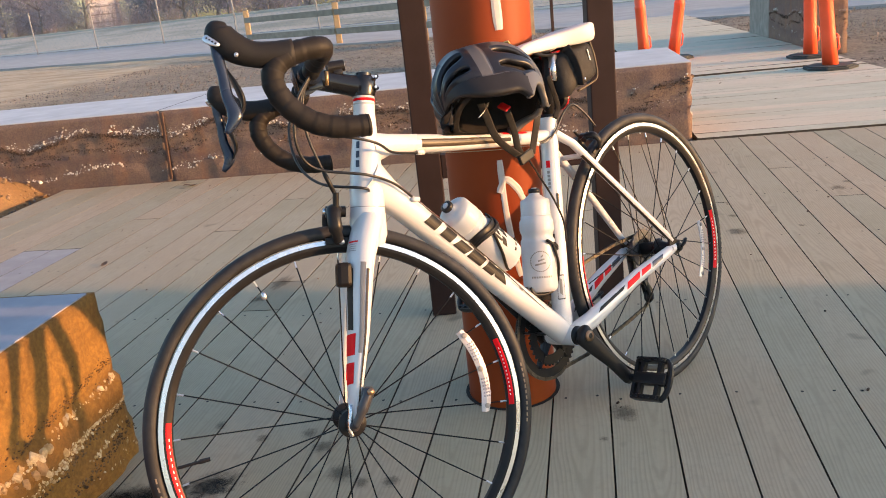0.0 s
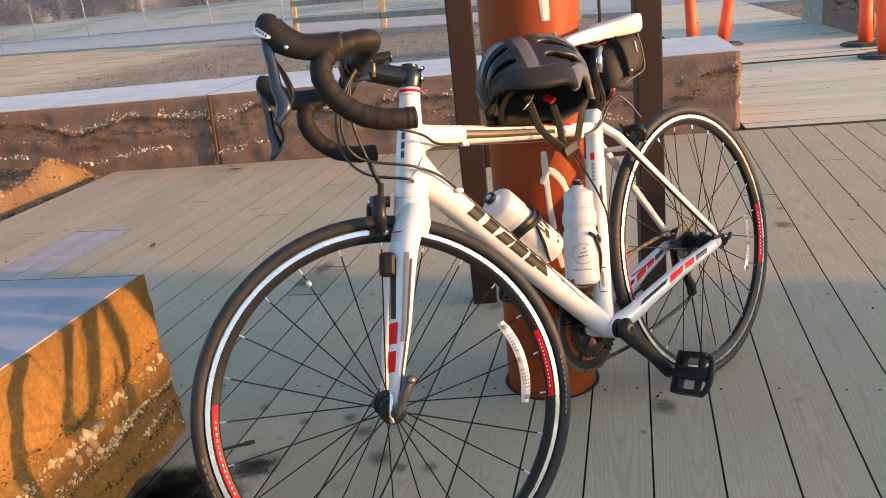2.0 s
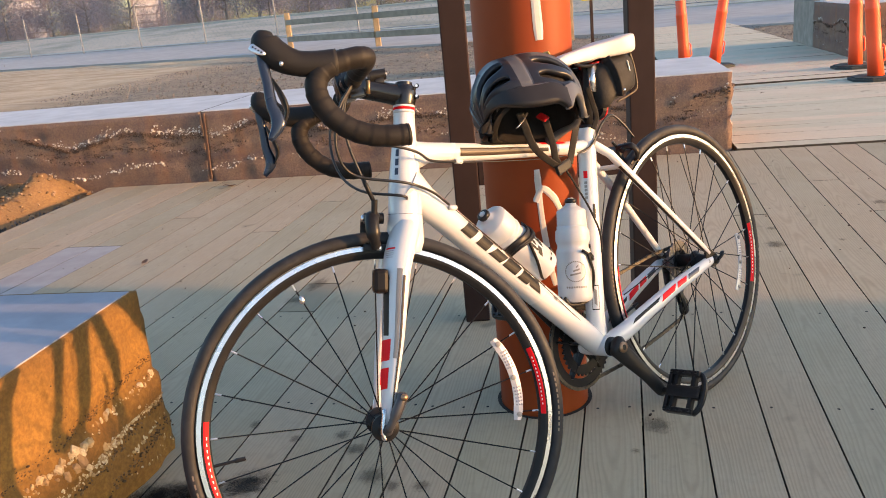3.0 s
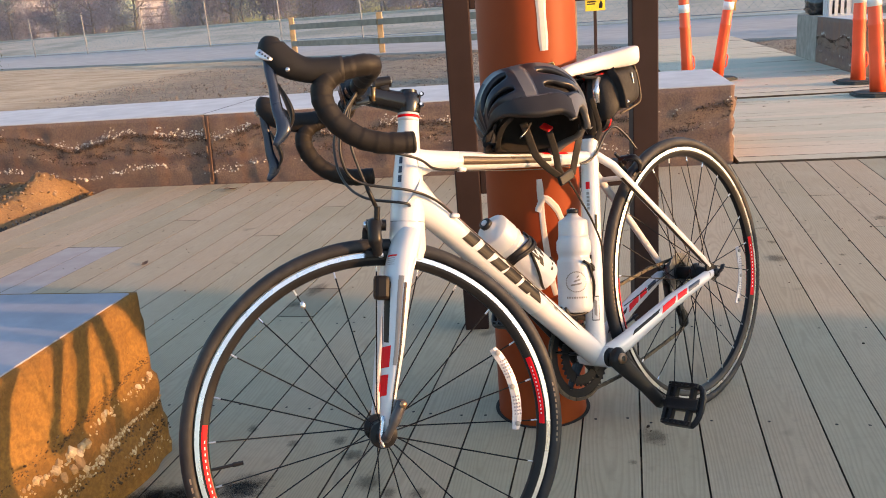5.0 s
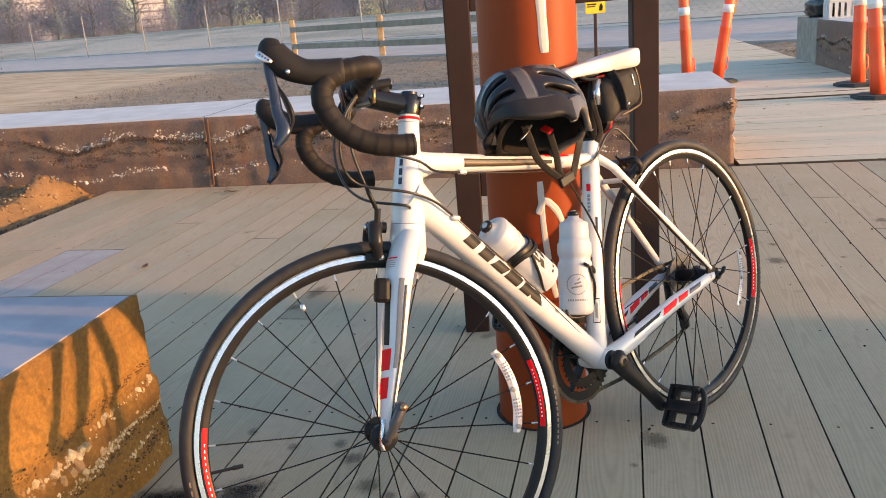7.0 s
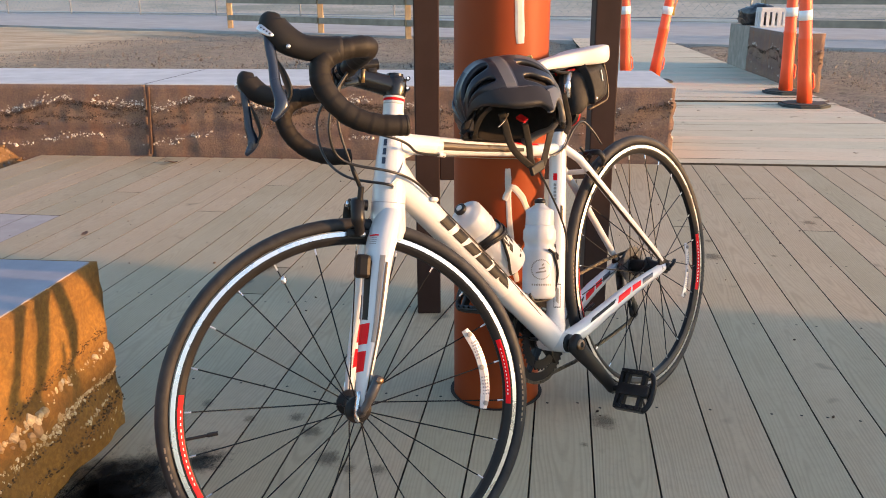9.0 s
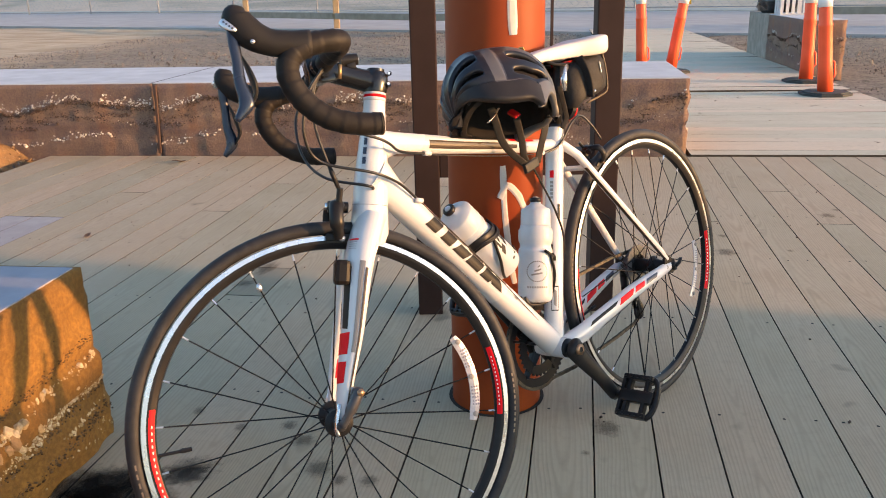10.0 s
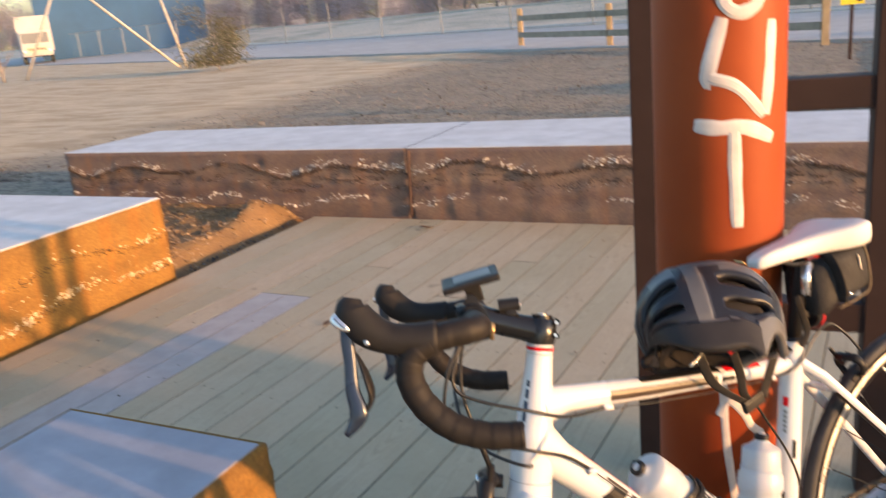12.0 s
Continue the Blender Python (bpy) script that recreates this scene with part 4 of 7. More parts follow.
# quick release levers
bm = bmesh.new()
sweep(bm, [(0.9826, 0.044, 0), (0.9826, 0.066, 0)], 0.0088, 16)
sweep(bm, smooth_line([(0.982, 0.066, 0.0), (0.968, 0.071, 0.016), (0.948, 0.070, 0.040), (0.940, 0.066, 0.052)], 4), [0.0085] * 5 + [0.0115] * 6 + [0.0115, 0.009], 10, flat=0.85)
sweep(bm, [(0.9826, -0.044, 0), (0.9826, -0.062, 0)], 0.009, 12)
pieces("quick_release", bm, plain("dark_grey_lever", (0.040, 0.040, 0.044), 0.35, vary=0.15, scale=40), bike, "dark grey quick release lever", smooth=True, m=STEER)
bm = bmesh.new()
sweep(bm, [(0.943, 0.070, 0.046), (0.941, 0.0835, 0.047)], 0.0058, 14)
part("lever_badge", bm, BOLT, bike, "small bronze disc on the lever end", smooth=True, m=STEER)
bm = bmesh.new()
sweep(bm, [(0, 0.064, 0), (0, 0.080, 0)], 0.010, 14)
sweep(bm, smooth_line([(0, 0.080, 0.0), (-0.012, 0.084, 0.006), (-0.026, 0.080, 0.012)], 4), 0.006, 8, flat=0.6)
sweep(bm, [(0, -0.064, 0), (0, -0.078, 0)], 0.009, 12)
pieces("quick_release", bm, BLACK_ANO, bike, "black quick release lever", smooth=True, m=LIFT)

# ---- fork ----
bm = bmesh.new()
crown = Tube([hs(0.366), hs(0.345), hs(0.318), hs(0.300)], [0.0305, 0.032, 0.034, 0.028])
crown.draw(bm, 24)
blades = {}
for s in (1, -1):
    q = [(0.839, 0.317, 0.012), (0.866, 0.280, 0.030), (0.885, 0.245, 0.038), (0.907, 0.190, 0.044), (0.926, 0.140, 0.048), (0.945, 0.095, 0.050), (0.964, 0.048, 0.051), (0.982, -0.004, 0.051)]
    blades[s] = Tube([(x, s * y, z) for x, z, y in q], [0.029, 0.031, 0.030, 0.0275, 0.0245, 0.021, 0.0165, 0.010], [0.78, 0.72, 0.66, 0.60, 0.57, 0.56, 0.58, 0.62], smooth=4)
    blades[s].draw(bm, 18)
fork = part("fork", bm, WHITE, bike, "white fork with red and black blocks", smooth=True, m=STEER)
fork.data.set_sharp_from_angle(angle=radians(55))
for s in (1, -1):
    bm = bmesh.new()
    sweep(bm, smooth_line([(0.976, s * 0.0540, 0.034), (0.987, s * 0.0570, 0.010), (0.992, s * 0.0580, -0.006), (0.991, s * 0.0570, -0.015)], 3), 0.0062, 10, flat=0.55)
    part("dropout", bm, SILVER, fork, "bare aluminium fork end", smooth=True)
for s in (1, -1):
    c = 90 * s
    decal("fork_block", BLACK_PAINT, [(blades[s], 0.30, 0.555, c - 24, c + 10, 0.0, 0.0006, 8, 5)], fork)
    decal("fork_block", RED, [(blades[s], 0.585, 0.69, c - 54, c + 22, -0.018)], fork)
    decal("fork_block", RED, [(blades[s], 0.725, 0.825, c - 54, c + 22, -0.018)], fork)
    decal("fork_stripe", GREY_PAINT, [(blades[s], 0.27, 0.66, c + 40, c + 62, 0.0, 0.0006, 10, 4)], fork)
    decal("fork_stripe", BRONZE, [(blades[s], 0.30, 0.90, c + 66, c + 80, 0.0, 0.0006, 12, 3)], fork)
    decal("fork_block", NAVY, [(blades[s], 0.44, 0.56, c - 62, c - 40)], fork)
decal("warning_label", RED, [(blades[1], 0.155, 0.163, 72, 112, 0.0, 0.0012)], fork)
for k in range(4):
    decal("warning_label", GREY_PAINT, [(blades[1], 0.172 + k * 0.012, 0.175 + k * 0.012, 76, 108, 0.0, 0.0012)], fork)
bm = bmesh.new()
box(bm, -0.012, 0.014, -0.016, 0.012, -0.020, 0.022, 0.007, Matrix.Translation(Vector((0.916, 0.046, 0.240))) @ Matrix.Rotation(radians(-17), 4, 'Y'))
sweep(bm, [(0.890, 0.040, 0.240), (0.912, 0.046, 0.240)], 0.010, 8)
part("speed_sensor", bm, plain("dark_brown_plastic", (0.007, 0.005, 0.004), 0.35, spec=0.2), fork, "small black speed sensor strapped on")

# ---- headset, stem, handlebar ----
bm = bmesh.new()
for s0, s1, r in ((0.5465, 0.5520, 0.0192), (0.5565, 0.5605, 0.0192)):
    sweep(bm, [hs(s0), hs(s1)], r, 24)
headset = part("headset_spacer", bm, WHITE, bike, smooth=True, m=STEER)
bm = bmesh.new()
sweep(bm, [hs(0.5520), hs(0.5565)], 0.0194, 24)
part("spacer_ring", bm, RED, headset, "red ring", smooth=True)
bm = bmesh.new()
sweep(bm, [hs(0.5605), hs(0.5615), hs(0.576), hs(0.592), hs(0.597)], [0.0185, 0.0200, 0.0225, 0.0205, 0.016], 20)
sweep(bm, [hs(0.597), hs(0.602)], 0.015, 16)
stem_a, stem_b = hs(0.578), Vector((0.856, 0, 0.580))
sweep(bm, [stem_a, stem_a.lerp(stem_b, 0.3), stem_a.lerp(stem_b, 0.8), stem_b], [0.021, 0.0185, 0.0180, 0.0205], 18)
sweep(bm, [stem_b + Vector((0.004, -0.024, 0)), stem_b + Vector((0.004, 0.024, 0))], 0.0225, 18)
box(bm, stem_b.x + 0.010, stem_b.x + 0.028, -0.022, 0.022, stem_b.z - 0.024, stem_b.z + 0.024, 0.006)
for y in (-0.010, 0.010):
    for z in (0.568, 0.588):
        p = hs(z) + Vector((-0.022, y, 0))
        sweep(bm, [p, p + Vector((0.0, 0.006 if y > 0 else -0.006, 0))], 0.004, 8)
stem = part("stem", bm, GLOSS_BLACK, bike, "glossy black alloy stem", smooth=True, m=STEER)
stem.data.set_sharp_from_angle(angle=radians(40))
bm = bmesh.new()
for y in (-0.014, 0.014):
    for z in (-0.014, 0.014):
        sweep(bm, [stem_b + Vector((0.020, y, z)), stem_b + Vector((0.027, y, z))], 0.003, 8)
sweep(bm, [hs(0.602), hs(0.604)], 0.005, 10)
for z in (0.57, 0.588):
    p = hs(z) + Vector((-0.020, 0.017, 0))
    sweep(bm, [p, p + Vector((0, 0.0025, 0))], 0.0024, 8)
pieces("stem_bolt", bm, SILVER, stem, "bright bolt heads")
bar_mid = stem_b + Vector((0.004, 0, 0))


def bar_side(s):
    return [bar_mid + Vector((0, s * 0.03, 0)), bar_mid + Vector((0, s * 0.11, 0.001)), bar_mid + Vector((-0.004, s * 0.165, 0.001)), Vector((0.862, s * 0.197, 0.582)),
            Vector((0.902, s * 0.207, 0.582)), Vector((0.935, s * 0.209, 0.570)), Vector((0.947, s * 0.210, 0.545)), Vector((0.938, s * 0.211, 0.510)), Vector((0.912, s * 0.212, 0.478)),
            Vector((0.877, s * 0.213, 0.459)), Vector((0.840, s * 0.213, 0.4505)), Vector((0.830, s * 0.213, 0.449))]


bm = bmesh.new()
sweep(bm, [bar_mid + Vector((0, -0.09, 0)), bar_mid + Vector((0, -0.04, 0)), bar_mid + Vector((0, 0.04, 0)), bar_mid + Vector((0, 0.09, 0))], [0.0145, 0.0158, 0.0158, 0.0145], 16)
handlebar = part("handlebar", bm, BLACK_ANO, bike, "black drop handlebar", smooth=True, m=STEER)
for s in (1, -1):
    line = smooth_line(bar_side(s)[1:], 14)
    rad = [0.0174 - 0.0012 * ((i * 0.13) % 1.0) for i in range(len(line))]
    rad[-1], rad[-2] = 0.014, 0.0165
    bm = bmesh.new()
    sweep(bm, line, rad, 16)
    part("bar_tape", bm, TAPE, handlebar, "black wrapped bar tape", smooth=True)
    # brake and shift hood
    bm = bmesh.new()
    sweep(bm, smooth_line([(0.905, s * 0.208, 0.582), (0.935, s * 0.209, 0.587), (0.962, s * 0.209, 0.595), (0.985, s * 0.208, 0.612), (0.998, s * 0.207, 0.636), (0.994, s * 0.206, 0.651)], 5),
          list(np.interp(np.linspace(0, 5, 26), range(6), [0.0180, 0.0170, 0.0168, 0.0195, 0.0185, 0.010])), 16, flat=1.15)
    shifter = part("brake_hood", bm, HOOD, handlebar, "black rubber brake hood", smooth=True)
    bm = bmesh.new()
    lv = smooth_line([(1.001, s * 0.207, 0.640), (1.009, s * 0.210, 0.609), (1.012, s * 0.213, 0.578), (1.016, s * 0.216, 0.545), (1.015, s * 0.218, 0.515), (1.034, s * 0.220, 0.494)], 5)
    sweep(bm, lv, list(np.interp(np.linspace(0, 5, 26), range(6), [0.010, 0.0085, 0.0075, 0.0085, 0.0115, 0.004])), 12, flat=0.5, up=(0, 1, 0))
    part("brake_lever", bm, LEVER, handlebar, "dark glossy brake lever", smooth=True)
    bm = bmesh.new()
    sweep(bm, smooth_line([(1.004, s * 0.203, 0.585), (0.998, s * 0.205, 0.556), (0.997, s * 0.207, 0.530), (1.010, s * 0.209, 0.510)], 4), [0.006, 0.009, 0.012, 0.015, 0.017, 0.018, 0.018, 0.017, 0.015, 0.013, 0.010, 0.007, 0.004], 10, flat=0.25, up=(1, 0, 0))
    part("shift_paddle", bm, BLACK_ANO, handlebar, "black shift paddle", smooth=True)
    bm = bmesh.new()
    sweep(bm, smooth_line([(1.017, s * 0.212, 0.636), (1.014, s * 0.218, 0.627), (1.004, s * 0.224, 0.615)], 4), [0.004, 0.0075, 0.0085, 0.0085, 0.008, 0.007, 0.006, 0.0045, 0.002], 10, flat=0.45, up=(0, 1, 0))
    plate = part("name_plate", bm, SILVER, handlebar, "silver plate on the hood", smooth=True)
    for k in range(4):
        bm = bmesh.new()
        bmesh.ops.create_icosphere(bm, subdivisions=1, radius=0.0016, matrix=Matrix.Translation((1.0175 - 0.0030 * k, s * (0.2195 + 0.0018 * k), 0.6305 - 0.0038 * k)))
        part("plate_mark", bm, BLACK_PAINT, plate)
    bm = bmesh.new()
    sweep(bm, [(0.986, s * 0.224, 0.596), (0.986, s * 0.2275, 0.596)], 0.0032, 12)
    part("pivot_bolt", bm, SILVER, handlebar, smooth=True)

# bicycle computer on its mount
DIAL = Matrix.Translation((0.853, -0.004, 0.632)) @ Matrix.Rotation(radians(4), 4, 'Y') @ Matrix.Rotation(radians(-15), 4, 'X')
bm = bmesh.new()
box(bm, -0.042, 0.042, -0.029, 0.029, -0.003, 0.008, 0.004, DIAL)
box(bm, -0.012, 0.012, -0.012, 0.012, -0.030, 0.0, 0.003, DIAL)
sweep(bm, [(0.858, -0.022, 0.604), (0.858, 0.022, 0.604)], 0.010, 12)
comp = part("bike_computer", bm, BLACK_ANO, handlebar, "black handlebar computer with a grey screen")
bm = bmesh.new()
box(bm, -0.030, 0.024, -0.017, 0.017, 0.0081, 0.0088, 0.0, DIAL)
part("screen", bm, SCREEN, handlebar, "grey screen")

# small lamp strapped on the stem
bm = bmesh.new()
q = stem_a.lerp(stem_b, 0.42)
sweep(bm, [q + Vector((-0.014, 0.004, 0.029)), q + Vector((0.016, 0.004, 0.031))], [0.010, 0.0115], 14)
box(bm, q.x - 0.008, q.x + 0.008, -0.004, 0.012, q.z + 0.014, q.z + 0.024, 0.002)
lamp = part("stem_lamp", bm, BLACK_ANO, bike, "small black lamp strapped on the stem", smooth=True, m=STEER)
lamp.data.set_sharp_from_angle(angle=radians(40))
bm = bmesh.new()
sweep(bm, [q + Vector((-0.016, 0.004, 0.029)), q + Vector((-0.0141, 0.004, 0.029))], 0.0035, 10)
part("button", bm, SILVER, lamp, "bright round button", smooth=True)

# clamp of a second mount on the bar, with a bracket arm
bm = bmesh.new()
sweep(bm, [bar_mid + Vector((0, 0.034, 0)), bar_mid + Vector((0, 0.056, 0))], 0.0215, 16)
box(bm, bar_mid.x - 0.016, bar_mid.x + 0.012, 0.038, 0.052, bar_mid.z - 0.030, bar_mid.z - 0.016, 0.004)
clamp = part("mount_clamp", bm, GLOSS_BLACK, handlebar, "black bar mount clamp", smooth=True)
clamp.data.set_sharp_from_angle(angle=radians(40))
bm = bmesh.new()
sweep(bm, [bar_mid + Vector((-0.018, 0.056, -0.030)), bar_mid + Vector((-0.024, 0.060, -0.008))], 0.0032, 8)
part("clamp_bolt", bm, plain("brass_bolt", (0.45, 0.30, 0.14), 0.35, 0.8), clamp, "brass-coloured clamp bolt", smooth=True)



# ---- brakes ----
def caliper(at, turn, parent_m, name, rearward=False, size=1.0):
    b = bmesh.new()
    for s in (1, -1):
        sweep(b, smooth_line([(0.006, 0, 0.020), (0.012, s * 0.028, 0.016), (0.012, s * 0.038, -0.010), (0.004, s * 0.028, -0.038)], 4), [0.013] * 5 + [0.012] * 5 + [0.009] * 3, 10, flat=0.7)
        box(b, -0.026, 0.026, s * 0.0165 - 0.0045, s * 0.0165 + 0.0045, -0.042, -0.030, 0.002)
    sweep(b, [(-0.012, 0, 0.016), (0.022, 0, 0.016)], 0.010, 14)
    sweep(b, [(0.008, 0.028, 0.018), (0.008, 0.034, 0.046)], 0.0055, 10)
    ob = part(name, b, BLACK_ANO, bike, "black dual-pivot caliper brake", smooth=True, m=parent_m @ Matrix.Translation(at) @ Matrix.Rotation(radians(turn), 4, 'Y') @ Matrix.Rotation(math.pi if rearward else 0, 4, 'Z') @ Matrix.Scale(size, 4))
    ob.data.set_sharp_from_angle(angle=radians(40))
    b = bmesh.new()
    sweep(b, [(0.020, 0, 0.016), (0.027, 0, 0.016)], 0.0058, 10)
    for s in (1, -1):
        sweep(b, [(0.0, s * 0.022, -0.038), (0.0, s * 0.034, -0.038)], 0.0045, 10)
    sweep(b, [(0.016, 0.030, 0.0), (0.016, 0.034, 0.012)], 0.004, 8)
    pieces("bolt", b, BOLT if rearward else SILVER, ob, "bright bolts", smooth=True)


caliper((0.888, 0, 0.331), -17, STEER, "front_brake")
caliper((0.166, 0, 0.309), 28, LIFT, "rear_brake", True, 0.66)

# ---- saddle and seat post ----
bm = bmesh.new()
sections = [(0.338, 0.010, 0.541, 0.010), (0.332, 0.018, 0.547, 0.018), (0.304, 0.0215, 0.552, 0.024), (0.252, 0.026, 0.556, 0.032), (0.20, 0.040, 0.560, 0.040), (0.172, 0.060, 0.563, 0.048), (0.145, 0.070, 0.566, 0.053), (0.124, 0.068, 0.567, 0.050), (0.113, 0.055, 0.564, 0.038)]
rings = []
for x, w, z, d in sections:
    ring_v = []
    for k in range(20):
        a = math.pi * 2 * k / 20
        ca, sa = math.cos(a), math.sin(a)
        yy = w * (abs(ca) ** 0.75) * (1 if ca >= 0 else -1)
        zz = z + (0.010 * (abs(sa) ** 0.8) * (1 - 0.25 * (abs(yy) < 0.012)) if sa > 0 else -d * abs(sa) ** 0.6 * (0.55 if abs(ca) < 0.6 else 1.0))
        ring_v.append(bm.verts.new((x, yy, zz - 0.006)))
    rings.append(ring_v)
for a, b in zip(rings, rings[1:]):
    for j in range(20):
        bm.faces.new((a[j], a[(j + 1) % 20], b[(j + 1) % 20], b[j]))
bm.faces.new(rings[0])
bm.faces.new(rings[-1][::-1])
saddle = part("saddle", bm, SADDLE_SKIN, bike, "white padded road saddle", smooth=True, m=LIFT @ Matrix.Translation((0.015, 0, -0.001)))
sm = saddle.modifiers.new("smooth", 'SUBSURF')
sm.levels = sm.render_levels = 1
bm = bmesh.new()
for s in (1, -1):
    sweep(bm, smooth_line([(0.295, s * 0.012, 0.535), (0.26, s * 0.020, 0.520), (0.18, s * 0.022, 0.518), (0.13, s * 0.032, 0.540)], 5), 0.0036, 8)
pieces("saddle_rail", bm, BLACK_ANO, saddle, "black saddle rails")
bm = bmesh.new()
box(bm, 0.200, 0.232, -0.020, 0.020, 0.514, 0.524, 0.003)
part("rail_clamp", bm, RED_PLASTIC, saddle, "red rail clamp")
bm = bmesh.new()
sweep(bm, [(0.292, 0, 0.372), (0.243, 0, 0.505), (0.238, 0, 0.520)], [0.0136, 0.0136, 0.016], 18)
part("seat_post", bm, BLACK_ANO, bike, "black seat post", smooth=True, m=LIFT)
bm = bmesh.new()
sweep(bm, [(0.291, 0, 0.380), (0.2875, 0, 0.394)], 0.0195, 20)
box(bm, 0.262, 0.276, -0.010, 0.010, 0.374, 0.390, 0.003)
part("seat_clamp", bm, BLACK_ANO, bike, smooth=True, m=LIFT)
bm = bmesh.new()
lathe(bm, [(0.026, 0.0), (0.026, 0.014), (0.0, 0.014)], 20, Matrix.Translation((0.246, 0.0, 0.425)) @ Matrix.Rotation(radians(-105), 4, 'Y'))
box(bm, 0.238, 0.268, -0.014, 0.014, 0.420, 0.436, 0.004)
tail = part("tail_light", bm, BLACK_ANO, bike, "round black tail light with a red rim", smooth=False, m=LIFT)
bm = bmesh.new()
lathe(bm, [(0.0265, 0.012), (0.0265, 0.0165), (0.020, 0.019), (0.0, 0.020)], 20, Matrix.Translation((0.246, 0.0, 0.425)) @ Matrix.Rotation(radians(-105), 4, 'Y'))
part("lens", bm, RED_PLASTIC, tail, smooth=True)

# ---- drive train ----
CRANK_DIR = Vector((-0.098, 0, -0.139)).normalized()


def crank(s, d):
    b = bmesh.new()
    o = Vector((0.402, s * 0.055, -0.072))
    sweep(b, [o - d * 0.016 + Vector((0, s * 0.004, 0)), o - d * 0.004, o + d * 0.03, o + d * 0.10 + Vector((0, s * 0.012, 0)), o + d * 0.165 + Vector((0, s * 0.016, 0)), o + d * 0.180 + Vector((0, s * 0.016, 0))],
          [0.017, 0.0250, 0.0215, 0.0165, 0.0160, 0.010], 14, flat=0.55, up=(0, 1, 0))
    arm = part("crank_arm", b, BLACK_ANO, bike, "black crank arm", smooth=True, m=LIFT)
    b = bmesh.new()
    sweep(b, [o + Vector((0, s * 0.010, 0)), o + Vector((0, s * 0.0175, 0))], 0.0115, 18)
    part("crank_bolt", b, BOLT, arm, "bronze-coloured crank bolt", smooth=True)
    b = bmesh.new()
    sweep(b, [o + Vector((0, s * 0.0170, 0)), o + Vector((0, s * 0.0180, 0))], 0.0062, 8)
    part("bolt_socket", b, BLACK_GAP, arm, "dark socket in the crank bolt")
    e = o + d * 0.168 + Vector((0, s * 0.022, 0))
    pedal_m = LIFT @ Matrix.Translation(e) @ Matrix.Rotation(radians(50), 4, 'Y')
    b = bmesh.new()
    sweep(b, [(0, 0, 0), (0, s * 0.095, 0)], 0.008, 10)
    # cage of two thin plates with rounded outer ends, tied by the axle block and cross pieces
    half = 0.042
    box(b, -half, half, min(s * 0.012, s * 0.021), max(s * 0.012, s * 0.021), -0.010, 0.010, 0.004)
    for x in (-half, half):
        box(b, x - 0.006, x + 0.006, min(s * 0.014, s * 0.086), max(s * 0.014, s * 0.086), -0.012, 0.012, 0.004)
        for k in range(5):
            y = s * (0.020 + k * 0.015)
            box(b, x - 0.0022, x + 0.0022, y - 0.0022, y + 0.0022, -0.0165, 0.0165)
    box(b, -0.014, 0.014, min(s * 0.014, s * 0.094), max(s * 0.014, s * 0.094), -0.012, 0.012, 0.006)
    for y in (0.030, 0.073):
        box(b, -half, half, min(s * (y - 0.005), s * (y + 0.005)), max(s * (y - 0.005), s * (y + 0.005)), -0.009, 0.009, 0.004)
    ends = [(half * math.sin(t), s * (0.084 + 0.016 * math.cos(t)), 0) for t in [radians(q) for q in range(-90, 91, 15)]]
    sweep(b, ends, 0.0065, 10)
    for t in (-45, 0, 45):
        sweep(b, [(0.010 * math.sin(radians(t)), s * 0.090, 0), (half * math.sin(radians(t)), s * (0.084 + 0.016 * math.cos(radians(t))), 0)], 0.0035, 6)
    part("pedal", b, BLACK_ANO, bike, "black plastic platform pedal", m=pedal_m)


crank(1, CRANK_DIR)
crank(-1, -CRANK_DIR)


def chainring(r, teeth, y, name):
    b = bmesh.new()
    outer, inner = [], []
    n = teeth * 4
    for i in range(n):
        a = 2 * math.pi * i / n
        rr = r + (0.0035 if i % 4 in (1, 2) else -0.0015)
        outer.append((rr * math.cos(a), rr * math.sin(a)))
        inner.append(((r - 0.022) * math.cos(a), (r - 0.022) * math.sin(a)))
    vo = [[b.verts.new((x, z0, z)) for x, z in pts] for pts in (outer, inner) for z0 in (-0.0015, 0.0015)]
    for i in range(n):
        j = (i + 1) % n
        b.faces.new((vo[0][i], vo[0][j], vo[2][j], vo[2][i]))
        b.faces.new((vo[1][i], vo[3][i], vo[3][j], vo[1][j]))
        b.faces.new((vo[0][i], vo[1][i], vo[1][j], vo[0][j]))
        b.faces.new((vo[2][i], vo[2][j], vo[3][j], vo[3][i]))
    for k in range(5):
        a = 2 * math.pi * k / 5 + 0.4
        sweep(b, [(0.015 * math.cos(a), 0, 0.015 * math.sin(a)), ((r - 0.016) * math.cos(a), 0, (r - 0.016) * math.sin(a))], [0.013, 0.008], 8, flat=0.35)
    return part(name, b, BLACK_ANO, bike, "black toothed chainring", m=LIFT @ Matrix.Translation((0.402, y, -0.072)))


chainring(0.098, 50, -0.047, "chainring")
chainring(0.067, 34, -0.040, "chainring")
bm = bmesh.new()
for k, r in enumerate((0.050, 0.046, 0.042, 0.037, 0.033, 0.029, 0.026, 0.023)):
    y = -0.024 - k * 0.0042
    lathe(bm, [(r, -0.0009), (r, 0.0009), (r * 0.6, 0.0009), (r * 0.6, -0.0009)], 40, Matrix.Translation((0, y, 0)) @ Matrix.Rotation(radians(90), 4, 'X'), closed=True)
    for i in range(20):
        a = 2 * math.pi * i / 20
        box(bm, -0.0012, 0.0012, -0.0009, 0.0009, r - 0.001, r + 0.003, 0, Matrix.Translation((0, y, 0)) @ Matrix.Rotation(a, 4, 'Y'))
